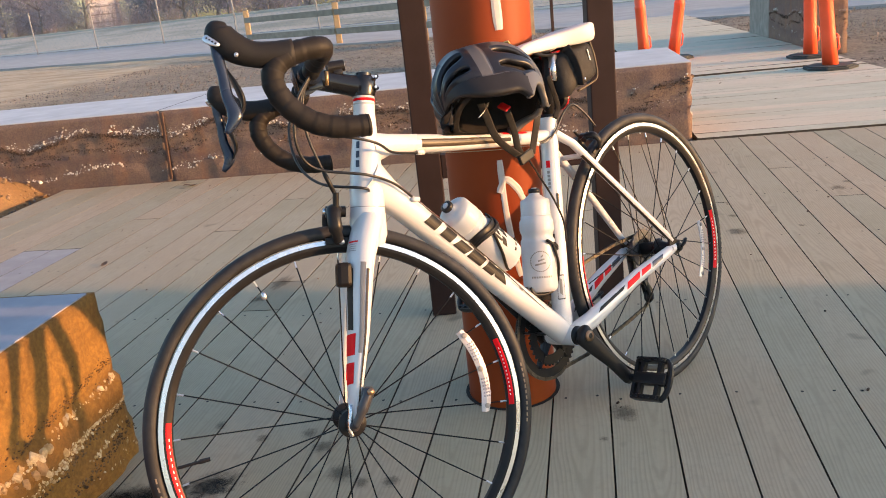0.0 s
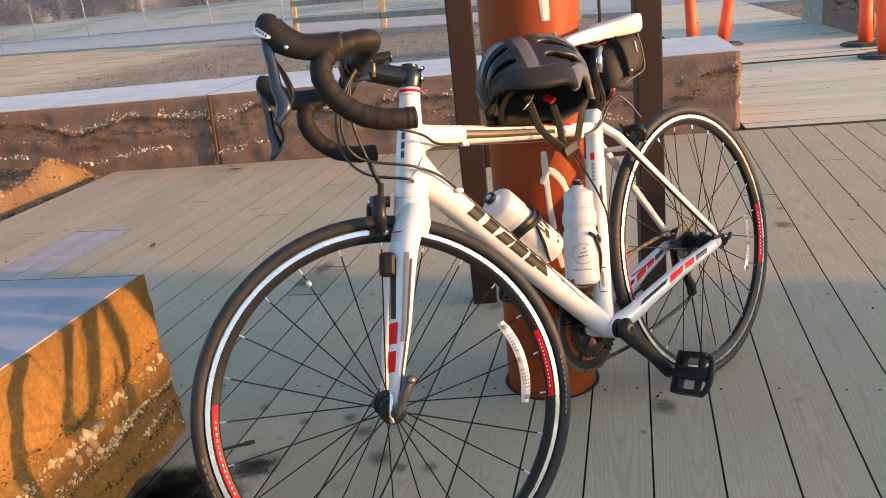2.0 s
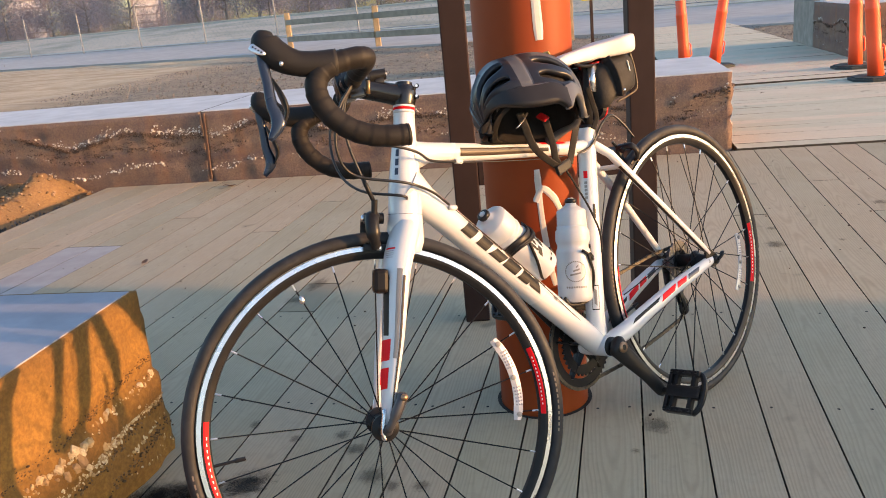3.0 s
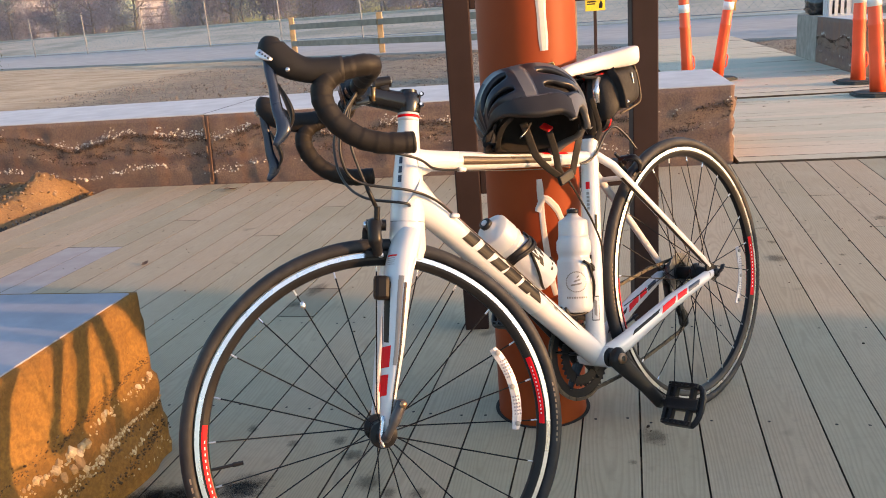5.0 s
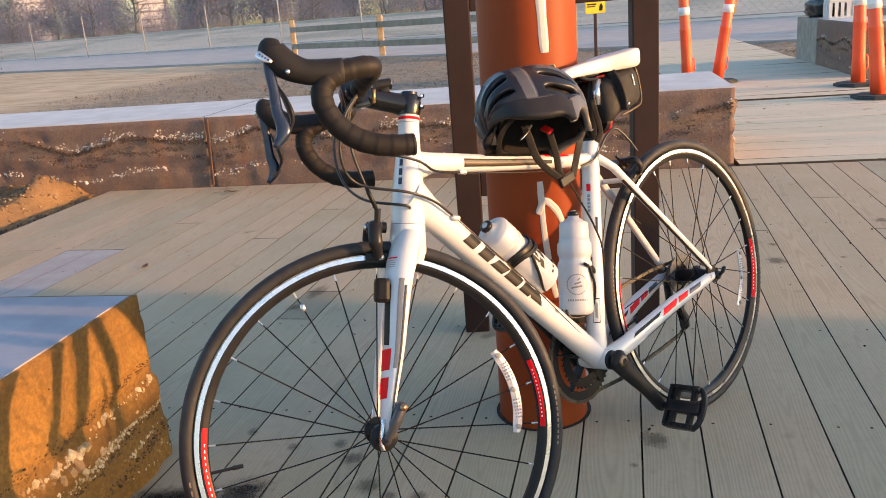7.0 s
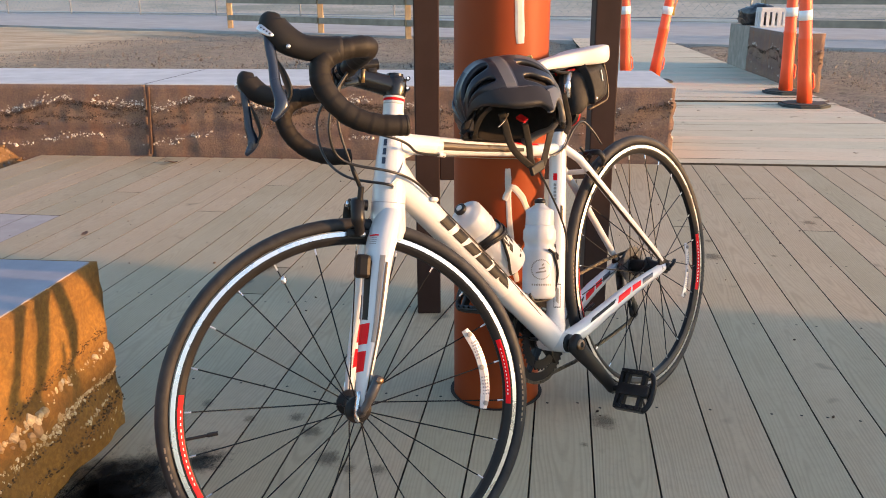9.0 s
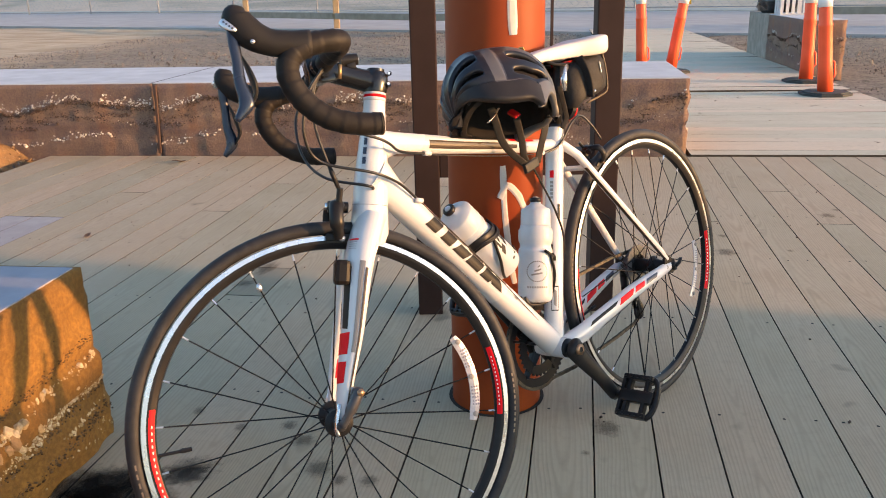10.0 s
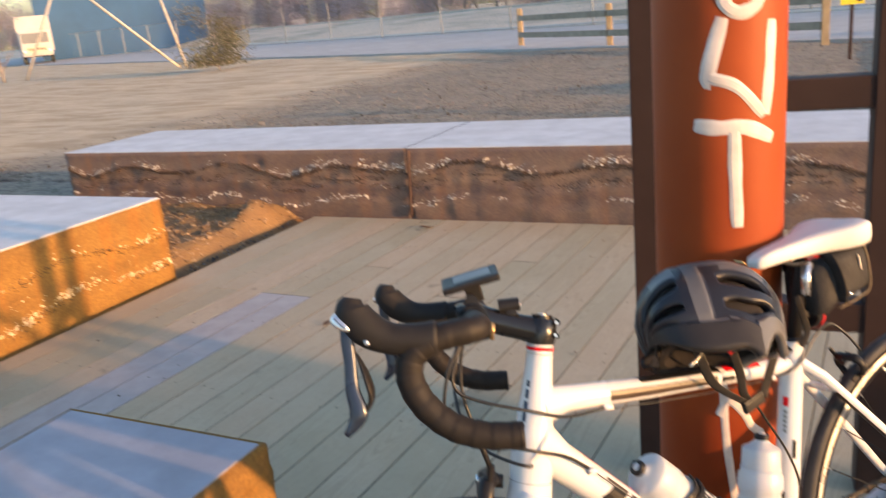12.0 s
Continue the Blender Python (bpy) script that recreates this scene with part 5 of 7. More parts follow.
part("cassette", bm, plain("grey_sprocket_steel", (0.13, 0.13, 0.13), 0.4, 0.5, vary=0.3, scale=120), bike, "steel cassette sprockets", m=LIFT)


def chain_path():
    """Points along the chain: over the ring, back to the sprocket, through the two jockey wheels."""
    pts = []
    cx, cz, R = 0.402, -0.072, 0.099
    for d in range(100, -111, -6):
        pts.append((cx + R * math.cos(radians(d)), -0.047, cz + R * math.sin(radians(d))))
    pts += [(0.28, -0.046, -0.170 + 0.0), (0.10, -0.045, -0.158), (0.02, -0.044, -0.150), (-0.010, -0.044, -0.140), (-0.022, -0.043, -0.120), (-0.012, -0.043, -0.100), (0.006, -0.043, -0.088), (0.014, -0.042, -0.070), (0.006, -0.042, -0.052)]
    for d in range(260, 99, -12):
        pts.append((0.036 * math.cos(radians(d)), -0.042, 0.036 * math.sin(radians(d))))
    pts += [(0.1, -0.043, 0.040), (0.25, -0.045, 0.034)]
    return [Vector(p) for p in pts] + [Vector(pts[0])]


bm = bmesh.new()
path = chain_path()
dist, k = 0.0, 0
for a, b in zip(path, path[1:]):
    seg = (b - a).length
    while dist < seg:
        p = a.lerp(b, dist / seg)
        ang = math.atan2((b - a).z, (b - a).x)
        w = 0.0030 if k % 2 else 0.0021
        for s in (1, -1):
            box(bm, -0.0075, 0.0075, s * w - 0.0005, s * w + 0.0005, -0.0036, 0.0036, 0, Matrix.Translation(p) @ Matrix.Rotation(-ang, 4, 'Y'))
        box(bm, -0.002, 0.002, -0.0025, 0.0025, -0.002, 0.002, 0, Matrix.Translation(p + (b - a).normalized() * 0.006) @ Matrix.Rotation(-ang, 4, 'Y'))
        k += 1
        dist += 0.0127
    dist -= seg
part("chain", bm, STEEL, bike, "oily steel chain", m=LIFT)
bm = bmesh.new()
for x, z in ((0.0, -0.075), (-0.006, -0.128)):
    lathe(bm, [(0.018, -0.003), (0.018, 0.003), (0.005, 0.003), (0.005, -0.003)], 16, Matrix.Translation((x, -0.043, z)) @ Matrix.Rotation(radians(90), 4, 'X'), closed=True)
for y in (-0.050, -0.037):
    sweep(bm, [(0.004, y, -0.066), (0.000, y, -0.10), (-0.008, y, -0.140)], [0.010, 0.008, 0.010], 8, flat=0.25, up=(0, 1, 0))
sweep(bm, smooth_line([(-0.004, -0.070, -0.012), (-0.016, -0.080, -0.035), (0.0, -0.070, -0.068)], 4), 0.011, 10)
part("rear_derailleur", bm, BLACK_ANO, bike, "black rear derailleur", smooth=True, m=LIFT)
bm = bmesh.new()
box(bm, 0.40, 0.46, -0.056, -0.040, 0.012, 0.040, 0.004)
sweep(bm, [(0.375, -0.018, 0.02), (0.41, -0.045, 0.03)], 0.009, 8)
part("front_derailleur", bm, BLACK_ANO, bike, "black front derailleur", m=LIFT)

# ---- cables ----
def cable(name, pts, m=LIFT, r=0.0025, parent=None):
    b = bmesh.new()
    sweep(b, smooth_line(pts, 8), r, 7)
    return part(name, b, CABLE, parent or bike, "", smooth=True, m=m if not parent else None)


back = TURNED
def turned(x, y, z):
    return back @ Vector((x, y, z))


cable("brake_cable", [turned(0.862, 0.055, 0.572), turned(0.885, 0.050, 0.545), turned(0.898, 0.042, 0.49), turned(0.893, 0.035, 0.43), turned(0.885, 0.033, 0.385)])
bm = bmesh.new()
sweep(bm, [(0.892, 0.034, 0.425), (0.889, 0.033, 0.405), (0.884, 0.033, 0.372)], [0.0028, 0.0042, 0.0036], 10)
part("barrel_adjuster", bm, BLACK_ANO, bike, "black barrel adjuster", smooth=True, m=STEER)
cable("shift_cable", [turned(0.868, 0.075, 0.570), turned(0.905, 0.085, 0.53), turned(0.925, 0.075, 0.47), turned(0.905, 0.05, 0.425), Vector((0.845, 0.040, 0.395)), Vector((0.79, 0.036, 0.366)), Vector((0.752, 0.030, 0.333))])
cable("shift_cable", [turned(0.868, -0.075, 0.570), turned(0.905, -0.09, 0.52), turned(0.915, -0.06, 0.45), turned(0.895, 0.0, 0.40), Vector((0.852, 0.036, 0.373)), Vector((0.80, -0.038, 0.35)), Vector((0.755, -0.030, 0.33))])
cable("brake_cable", [turned(0.865, 0.06, 0.570), turned(0.893, 0.075, 0.54), turned(0.90, 0.075, 0.49), Vector((0.83, 0.055, 0.448)), Vector((0.775, 0.034, 0.420)), Vector((0.72, 0.019, 0.407)), Vector((0.695, 0.014, 0.403))])
bm = bmesh.new()
for p in ((0.745, 0.029, 0.326), (0.745, -0.029, 0.326), (0.690, 0.013, 0.402), (0.36, 0.010, 0.345)):
    sweep(bm, [Vector(p) + Vector((0.008, 0, 0.002)), Vector(p) - Vector((0.008, 0, 0.002))], 0.0048, 10)
pieces("cable_stop", bm, WHITE, bike, "small white cable stops", smooth=True, m=LIFT)
cable("inner_wire", [(0.745, 0.030, 0.326), (0.60, 0.031, 0.165), (0.43, 0.024, -0.035)], r=0.0009)
cable("inner_wire", [(0.690, 0.016, 0.399), (0.5, 0.012, 0.363), (0.36, 0.010, 0.343)], r=0.0009)
cable("brake_cable", [(0.355, 0.010, 0.343), (0.310, 0.022, 0.352), (0.262, 0.026, 0.392), (0.222, 0.024, 0.402), (0.190, 0.028, 0.374), (0.165, 0.030, 0.340)])

# ---- bottle cages ----
def cage(axis_a, axis_b, toward, name, spans=(165, 150), band=False):
    """A wire cage round a bottle whose axis runs from a (bottom) to b; toward points from bottle to tube."""
    a, b = Vector(axis_a), Vector(axis_b)
    t = (b - a).normalized()
    q = Vector(toward).normalized()
    s = t.cross(q).normalized()
    bmx = bmesh.new()
    R = 0.0405
    for u, span in ((0.10, spans[0]), (0.105, spans[1])):
        pts = [a + t * (u + 0.012 * math.sin(radians(d) * 2)) + q * (R * math.cos(radians(d))) + s * (R * math.sin(radians(d))) for d in range(-span, span + 1, 15)]
        sweep(bmx, pts, 0.0032, 8)
    if band:
        sweep(bmx, [a + t * (0.112 + 0.010 * math.sin(radians(d) * 2)) + q * (0.0388 * math.cos(radians(d))) + s * (0.0388 * math.sin(radians(d))) for d in range(-165, 166, 15)], 0.0085, 10, flat=0.22, up=t.cross(s))
    for sg in (1, -1):
        pts = [a + t * 0.10 + s * (sg * R), a + t * 0.055 + q * 0.02 + s * (sg * 0.036), a + t * 0.01 + q * 0.030 + s * (sg * 0.018), a - t * 0.004 + q * 0.01 + s * (sg * 0.014), a - t * 0.004 - q * 0.03 + s * (sg * 0.010), a + t * 0.012 - q * 0.041 + s * (sg * 0.006)]
        sweep(bmx, smooth_line(pts, 5), 0.003, 8)
        sweep(bmx, smooth_line([a + t * 0.01 + q * 0.040 + s * (sg * 0.010), a + t * 0.07 + q * 0.042 + s * (sg * 0.012), a + t * 0.12 + q * 0.040 + s * (sg * 0.012)], 4), 0.003, 8)
    part(name, bmx, BLACK_ANO, bike, "black wire bottle cage", smooth=True, m=LIFT)


B1A, B1B = Vector((0.514, 0.0, 0.140)), Vector((0.634, 0.0, 0.273))
B2A, B2B = Vector((0.440, 0.0, 0.042)), Vector((0.393, 0.0, 0.232))
cage(B1A, B1B, Vector((0.73, 0, -0.68)), "bottle_cage", band=True)
cage(B2A, B2B, Vector((-1, 0, -0.24)), "bottle_cage", (112, 80))

# ---- things carried by the bicycle ----
def bottle(a, b, label, cap_r):
    a, b = BIKE @ a, BIKE @ b
    t = (b - a).normalized()
    m = Matrix.Translation(a) @ t.to_track_quat('Z', 'Y').to_matrix().to_4x4()
    th = thing("water_bottle", m, label, "bottle", "water bottles on the bicycle")
    L = (b - a).length
    bmx = bmesh.new()
    lathe(bmx, [(0.0, 0.002), (0.030, 0.0), (0.0355, 0.005), (0.0365, 0.012), (0.0365, 0.105), (0.0355, 0.110), (0.0330, 0.114), (0.0330, 0.122), (0.0355, 0.127), (0.0365, 0.132), (0.0360, L - 0.046), (0.0325, L - 0.040), (0.0325, L - 0.034)], 32)
    part("body", bmx, BOTTLE, th, "translucent white plastic body", smooth=True)
    bmx = bmesh.new()
    lathe(bmx, [(0.0325, L - 0.039), (cap_r - 0.0004, L - 0.036), (cap_r, L - 0.034), (cap_r - 0.0006, L - 0.003), (cap_r - 0.0026, L), (0.022, L + (0.008 if cap_r > 0.035 else 0.003)), (0.0115, L + 0.011), (0.0110, L + 0.020)], 32)
    part("cap", bmx, BOTTLE, th, "white screw cap", smooth=True)
    bmx = bmesh.new()
    lathe(bmx, [(0.0120, L + 0.014), (0.0125, L + 0.018), (0.0120, L + 0.0225), (0.0090, L + 0.0235), (0.0065, L + 0.0225), (0.0065, L + 0.016)], 20)
    part("nozzle", bmx, BLACK_ANO, th, "black drinking nozzle", smooth=True)
    bmx = bmesh.new()
    lathe(bmx, [(0.0062, L + 0.016), (0.0062, L + 0.024), (0.0045, L + 0.0255), (0.0, L + 0.0255)], 16)
    part("nozzle_tip", bmx, BOTTLE, th, "white nozzle tip", smooth=True)
    bmx = bmesh.new()
    ink = GREY_PAINT
    R = 0.0369

    def patch(a0, a1, z0, z1, sk=0.0):
        n = 6
        rows = [[bmx.verts.new((R * math.cos(radians(a0 + (a1 - a0) * i / n)), R * math.sin(radians(a0 + (a1 - a0) * i / n)), z + sk * i / n)) for z in (z0, z1)] for i in range(n + 1)]
        for u, v in zip(rows, rows[1:]):
            bmx.faces.new((u[0], v[0], v[1], u[1]))
    return th, bmx, patch


t1, b1, p1 = bottle(B1A, B1B, "white squeeze bottle lying in the down tube cage", 0.0366)
for k in range(5):
    p1(10 + k * 30, 32 + k * 30, 0.048 + 0.006 * (k % 2), 0.062 + 0.006 * (k % 2), 0.010)
    p1(14 + k * 30, 22 + k * 30, 0.068, 0.096, -0.006)
    p1(26 + k * 30, 36 + k * 30, 0.074, 0.086, 0.008)
    p1(20 + k * 20, 32 + k * 20, 0.022, 0.027)
pieces("print_bar", b1, BLACK_PAINT, t1, "dark printed bars")
t2, b2, p2 = bottle(B2A, B2B, "white squeeze bottle standing in the seat tube cage", 0.0315)
for d in range(0, 360, 10):
    c, s = math.cos(radians(d)), math.sin(radians(d))
    p2(93 + 34 * c, 93 + 34 * c + 4, 0.065 + 0.021 * s - 0.0012, 0.065 + 0.021 * s + 0.0012)
for k in range(3):
    p2(76 + k * 10, 112 - k * 4, 0.056 + k * 0.008, 0.0595 + k * 0.008, 0.004)
for k in range(9):
    p2(62 + k * 8, 67 + k * 8, 0.030, 0.034)
pieces("print_bar", b2, GREY_PAINT, t2, "worn grey round printed badge and bars")

# saddle bag under the saddle
bag = thing("saddle_bag", BIKE @ Matrix.Translation((0.214, 0, 0.474)), "small black nylon bag strapped under the white saddle", "bag")
bm = bmesh.new()
rings = []
for x, w, z0, z1 in ((0.040, 0.026, -0.044, 0.026), (0.034, 0.036, -0.055, 0.034), (0.018, 0.042, -0.056, 0.042), (0.0, 0.046, -0.044, 0.050), (-0.05, 0.050, -0.036, 0.056), (-0.072, 0.049, -0.030, 0.056), (-0.080, 0.040, -0.022, 0.048)):
    ring_v = []
    for k in range(20):
        a = 2 * math.pi * k / 20
        ca, sa = math.cos(a), math.sin(a)
        ring_v.append(bm.verts.new((x, w * abs(ca) ** 0.5 * (1 if ca > 0 else -1), (z0 + z1) / 2 + (z1 - z0) / 2 * abs(sa) ** 0.5 * (1 if sa > 0 else -1))))
    rings.append(ring_v)
for a, b in zip(rings, rings[1:]):
    for j in range(20):
        bm.faces.new((a[j], a[(j + 1) % 20], b[(j + 1) % 20], b[j]))
bm.faces.new(rings[0])
bm.faces.new(rings[-1][::-1])
part("pouch", bm, NYLON, bag, smooth=True)
for s in (1, -1):
    bm = bmesh.new()
    sweep(bm, smooth_line([(0.012, s * 0.040, 0.052), (0.006, s * 0.0485, 0.020), (0.0, s * 0.0485, -0.010), (-0.004, s * 0.043, -0.034)], 4), 0.013, 8, flat=0.12, up=(1, 0, 0))
    part("strap", bm, NYLON, bag, "black webbing strap", smooth=True)
    bm = bmesh.new()
    sweep(bm, [(-0.052, s * 0.0515, 0.012), (-0.050, s * 0.0515, 0.036)], 0.0013, 6)
    part("zip_pull", bm, SILVER, bag, "thin silver zip pull")
    bm = bmesh.new()
    bmesh.ops.create_icosphere(bm, subdivisions=2, radius=0.0038, matrix=Matrix.Translation((-0.020, s * 0.0495, -0.024)))
    part("stud", bm, SILVER, bag, "small bright stud", smooth=True)
    bm = bmesh.new()
    sweep(bm, smooth_line([(-0.072, s * 0.046, 0.052), (-0.077, s * 0.047, 0.020), (-0.074, s * 0.046, -0.026), (-0.045, s * 0.044, -0.038), (0.0, s * 0.040, -0.046)], 5), 0.0024, 6)
    part("piping", bm, plain("brown_piping", (0.10, 0.07, 0.035), 0.6), bag, "brown edge piping", smooth=True)
bm = bmesh.new()
sweep(bm, [(0.245, 0.016, 0.515), (0.262, 0.017, 0.462)], [0.010, 0.008], 10)
part("post_head", bm, SILVER, bike, "silver seat post head", smooth=True, m=LIFT)


# ---- helmet ----
def helmet():
    centre = BIKE @ Vector((0.509, 0.050, 0.429))
    at = Matrix.Translation(centre) @ pose(0, 0, 0, 42.7, 3.1, 195)
    th = thing("bike_helmet", at, "black and grey vented cycling helmet hanging on the top tube", "helmet")
    A, B, C = 0.111, 0.099, 0.1555
    back = at.inverted() @ BIKE

    def surf(s, q, k=1.0):
        """s runs from the brow (0) to the nape (1), q over the crown from one rim (-90) to the other (90)."""
        side = abs(q) / 90
        e = math.pi * min(1.0, max(0.0, s + 0.05 * side * math.sin(math.pi * s)))
        c = math.cos(e)
        n = 3.0 if c > 0 else 2.3
        w = max(0.0, 1 - abs(c) ** n) ** (1 / n)
        a = radians(q)
        rim = 0.020 - 0.042 * math.sin(e) ** 2 - 0.022 * math.exp(-((s - 0.62) / 0.05) ** 2) + 0.006 * math.exp(-((s - 0.74) / 0.05) ** 2) - 0.030 * math.exp(-((s - 0.92) / 0.08) ** 2)
        if q < 0:
            rim = 0.010 + 0.25 * rim
        z = C * k * w ** 0.85 * math.cos(a) ** 0.8 + rim * side ** 6 - 0.008 * (1 - math.sin(e))
        tuck = 1 - 0.20 * max(0.0, 1 - max(0.0, z) / (0.5 * C)) ** 1.3 * (1.0 if c > 0 else 0.4)
        p = Vector((A * 1.03 * k * c * tuck - 0.012 * (z / C), B * k * w * math.sin(a) * (1 + 0.03 * (1 - side)), z))
        if k > 0.95:
            out = Vector((p.x, p.y, max(0.02, p.z))).normalized()
            q = abs(q)
            lift = 0.0
            if s < 0.62:                                   # the broad lower band stands out, with a crease over it
                lift += 0.005 * min(1.0, max(0.0, (q - 80.5) / 1.0)) - 0.003 * math.exp(-((q - 79.5) / 1.2) ** 2)
            if 0.42 < s < 0.84:                            # the side panel lies deeper than the grey shell round it
                lift -= 0.0045 * min(1.0, max(0.0, (q - 39) / 2.5)) * min(1.0, max(0.0, (79.5 - q) / 1.5)) * min(1.0, (s - 0.42) / 0.02) * min(1.0, (0.84 - s) / 0.05)
            if s < 0.36:                                   # ribs between the front slots
                lift += 0.0045 * max(0.0, math.cos(radians(q * 13.5 + 15))) * min(1.0, max(0.0, (79 - q) / 3)) * math.sin(math.pi * min(1.0, s / 0.36)) ** 0.5
            p += out * lift
        return p

    # columns of ribs and slots over the crown; a slot narrows towards its ends
    spans = [(0.07, 0.32), (0.49, 0.76)]
    rows_s = sorted({round(v, 4) for v in [i / 56 for i in range(57)] + [0.07, 0.32, 0.36, 0.42, 0.44, 0.49, 0.62, 0.76]})
    half = [(8, 22), (47, 60), (68, 76)]
    slots = [(-b_, -a_) for a_, b_ in reversed(half)] + half

    def edges(s):
        """The angles of all columns at s, and for each column the slot in which it lies."""
        out, inside = [-90.0], []
        grow = 0.45
        for s0, s1 in spans:
            if s0 <= s <= s1:
                grow = 0.45 + 0.55 * min(1.0, min(s - s0, s1 - s) / (0.22 * (s1 - s0))) ** 0.6
        for a_, b_ in slots:
            c_, h_ = (a_ + b_) / 2, (b_ - a_) / 2 * grow
            for stop, n_, hole in ((c_ - h_, 5, 0), (c_ + h_, 4, abs(c_))):
                last = out[-1]
                out += [last + (stop - last) * (t + 1) / n_ for t in range(n_)]
                inside += [hole] * n_
        last = out[-1]
        out += [last + (90.0 - last) * (t + 1) / 12 for t in range(12)]
        return out, inside + [0] * 12

    b = bmesh.new()
    grid = [[b.verts.new(surf(0.004 + 0.992 * s, q)) for q in edges(s)[0]] for s in rows_s]
    inside = edges(0.3)[1]
    for i in range(len(rows_s) - 1):
        sm = (rows_s[i] + rows_s[i + 1]) / 2
        at_q = edges(sm)[0]
        for j, hole in enumerate(inside):
            q = abs(at_q[j] + at_q[j + 1]) / 2
            if hole and (0.07 < sm < 0.32 or 0.49 < sm < 0.76 and hole > 25):
                continue
            f = b.faces.new((grid[i][j], grid[i + 1][j], grid[i + 1][j + 1], grid[i][j + 1]))
            panel = 0.43 < sm < 0.82 and 40 < q < 79
            f.material_index = 2 if q > 80 and sm < 0.62 else 1 if sm > 0.36 and not panel and (q > 26 or sm < 0.42) or 0.20 < sm < 0.33 and 26 < q < 42 else 0
    for row in (grid[0], grid[-1]):
        b.faces.new(row)
    shell = part("shell", b, [HELMET, HELMET_GREY, HELMET_BAND], th, "satin black vented shell with grey rear panels", smooth=True)
    shell.data.set_sharp_from_angle(angle=radians(28))
    so = shell.modifiers.new("thickness", 'SOLIDIFY')
    so.thickness, so.offset = 0.012, 1 if shell.data.polygons[len(shell.data.polygons) // 2].normal.z < 0 else -1
    b = bmesh.new()
    grid = [[b.verts.new(surf(0.02 + 0.96 * i / 24, -86 + 172 * j / 20, 0.84)) for j in range(21)] for i in range(25)]
    for i in range(24):
        for j in range(20):
            b.faces.new((grid[i][j], grid[i + 1][j], grid[i + 1][j + 1], grid[i][j + 1]))
    part("liner", b, FOAM, th, "black foam liner", smooth=True)
    # web of the fitting cradle inside the brow
    for k in range(6):
        b = bmesh.new()
        a_ = math.pi * (k - 0.5) / 5
        hub = surf(0.20, 80, 0.80)
        tip = hub + Vector((0.020 * math.cos(a_), -0.012, 0.026 * math.sin(a_) - 0.004))
        sweep(b, smooth_line([hub, hub.lerp(tip, 0.5) + Vector((0, 0.004, 0)), tip], 4), 0.0022, 6)
        part("cradle_rib", b, WEB, th, smooth=True)
    b = bmesh.new()
    p = back @ Vector((0.449, 0.04, 0.52))
    c = min((surf(s / 60, float(q), 1.0) for s in range(20, 50) for q in range(20, 70, 2)), key=lambda v: (v - p).length)
    nrm = (c - Vector((0, 0, 0.02))).normalized()
    slab(b, [(-0.006, -0.008), (0.007, -0.007), (0.002, 0.010)], 0.0, 0.002, Matrix.Translation(c + nrm * 0.002) @ nrm.to_track_quat('Z', 'Y').to_matrix().to_4x4())
    part("badge", b, plain("gold_badge", (0.55, 0.38, 0.12), 0.4), th, "small gold side badge")

    # chin straps, buckle and fitting cradle
    def ribbon(pts, w, mat, name, label="", flat=0.09):
        bb = bmesh.new()
        sweep(bb, smooth_line(pts, 5), w, 8, flat=flat)
        return part(name, bb, mat, th, label, smooth=True)

    def bl(x, y, z):
        return back @ Vector((x, y, z))

    ribbon([bl(0.545, 0.055, 0.46), bl(0.532, 0.050, 0.431), bl(0.514, 0.042, 0.394), bl(0.486, 0.036, 0.366), bl(0.447, 0.034, 0.336)], 0.0075, STRAP, "chin_strap", "brown-black chin strap")
    ribbon([bl(0.470, 0.050, 0.43), bl(0.452, 0.040, 0.386), bl(0.448, 0.036, 0.354), bl(0.440, 0.034, 0.338)], 0.007, STRAP, "chin_strap", "brown-black chin strap")
    ribbon([bl(0.372, 0.055, 0.46), bl(0.377, 0.050, 0.413), bl(0.395, 0.042, 0.366), bl(0.409, 0.036, 0.332)], 0.0075, STRAP, "chin_strap", "brown-black chin strap")
    ribbon([bl(0.312, 0.045, 0.475), bl(0.296, 0.038, 0.435), bl(0.286, 0.032, 0.406), bl(0.30, 0.028, 0.385)], 0.0055, STRAP, "chin_strap", "brown-black chin strap")
    ribbon([bl(0.430, 0.036, 0.334), bl(0.404, 0.036, 0.285), bl(0.372, 0.034, 0.225), bl(0.356, 0.034, 0.170), bl(0.372, 0.042, 0.130)], 0.0022, STRAP, "strap_end", flat=0.6)
    b = bmesh.new()
    box(b, -0.022, 0.022, -0.005, 0.005, -0.010, 0.010, 0.003, Matrix.Translation(bl(0.430, 0.036, 0.330)) @ back.to_3x3().to_4x4() @ pose(0, 0, 0, 0, 12, 0))
    part("buckle", b, BLACK_ANO, th, "black plastic buckle")
    ribbon([(0.055, 0.060, 0.012), (0.072, 0.040, 0.006), (0.078, 0.0, 0.004), (0.072, -0.040, 0.006), (0.055, -0.060, 0.012)], 0.007, FOAM, "cradle", "black fitting cradle")
    ribbon([bl(0.52, 0.05, 0.455), bl(0.545, 0.06, 0.445), bl(0.565, 0.06, 0.435)], 0.0035, SILVER, "cradle_arm", flat=0.5)
    b = bmesh.new()
    box(b, -0.008, 0.008, -0.003, 0.003, -0.012, 0.012, 0.003, Matrix.Translation(bl(0.482, 0.055, 0.440)) @ pose(0, 0, 0, 20, 30, 0))
    part("pad", b, RED_PLASTIC, th, "red fitting pad")


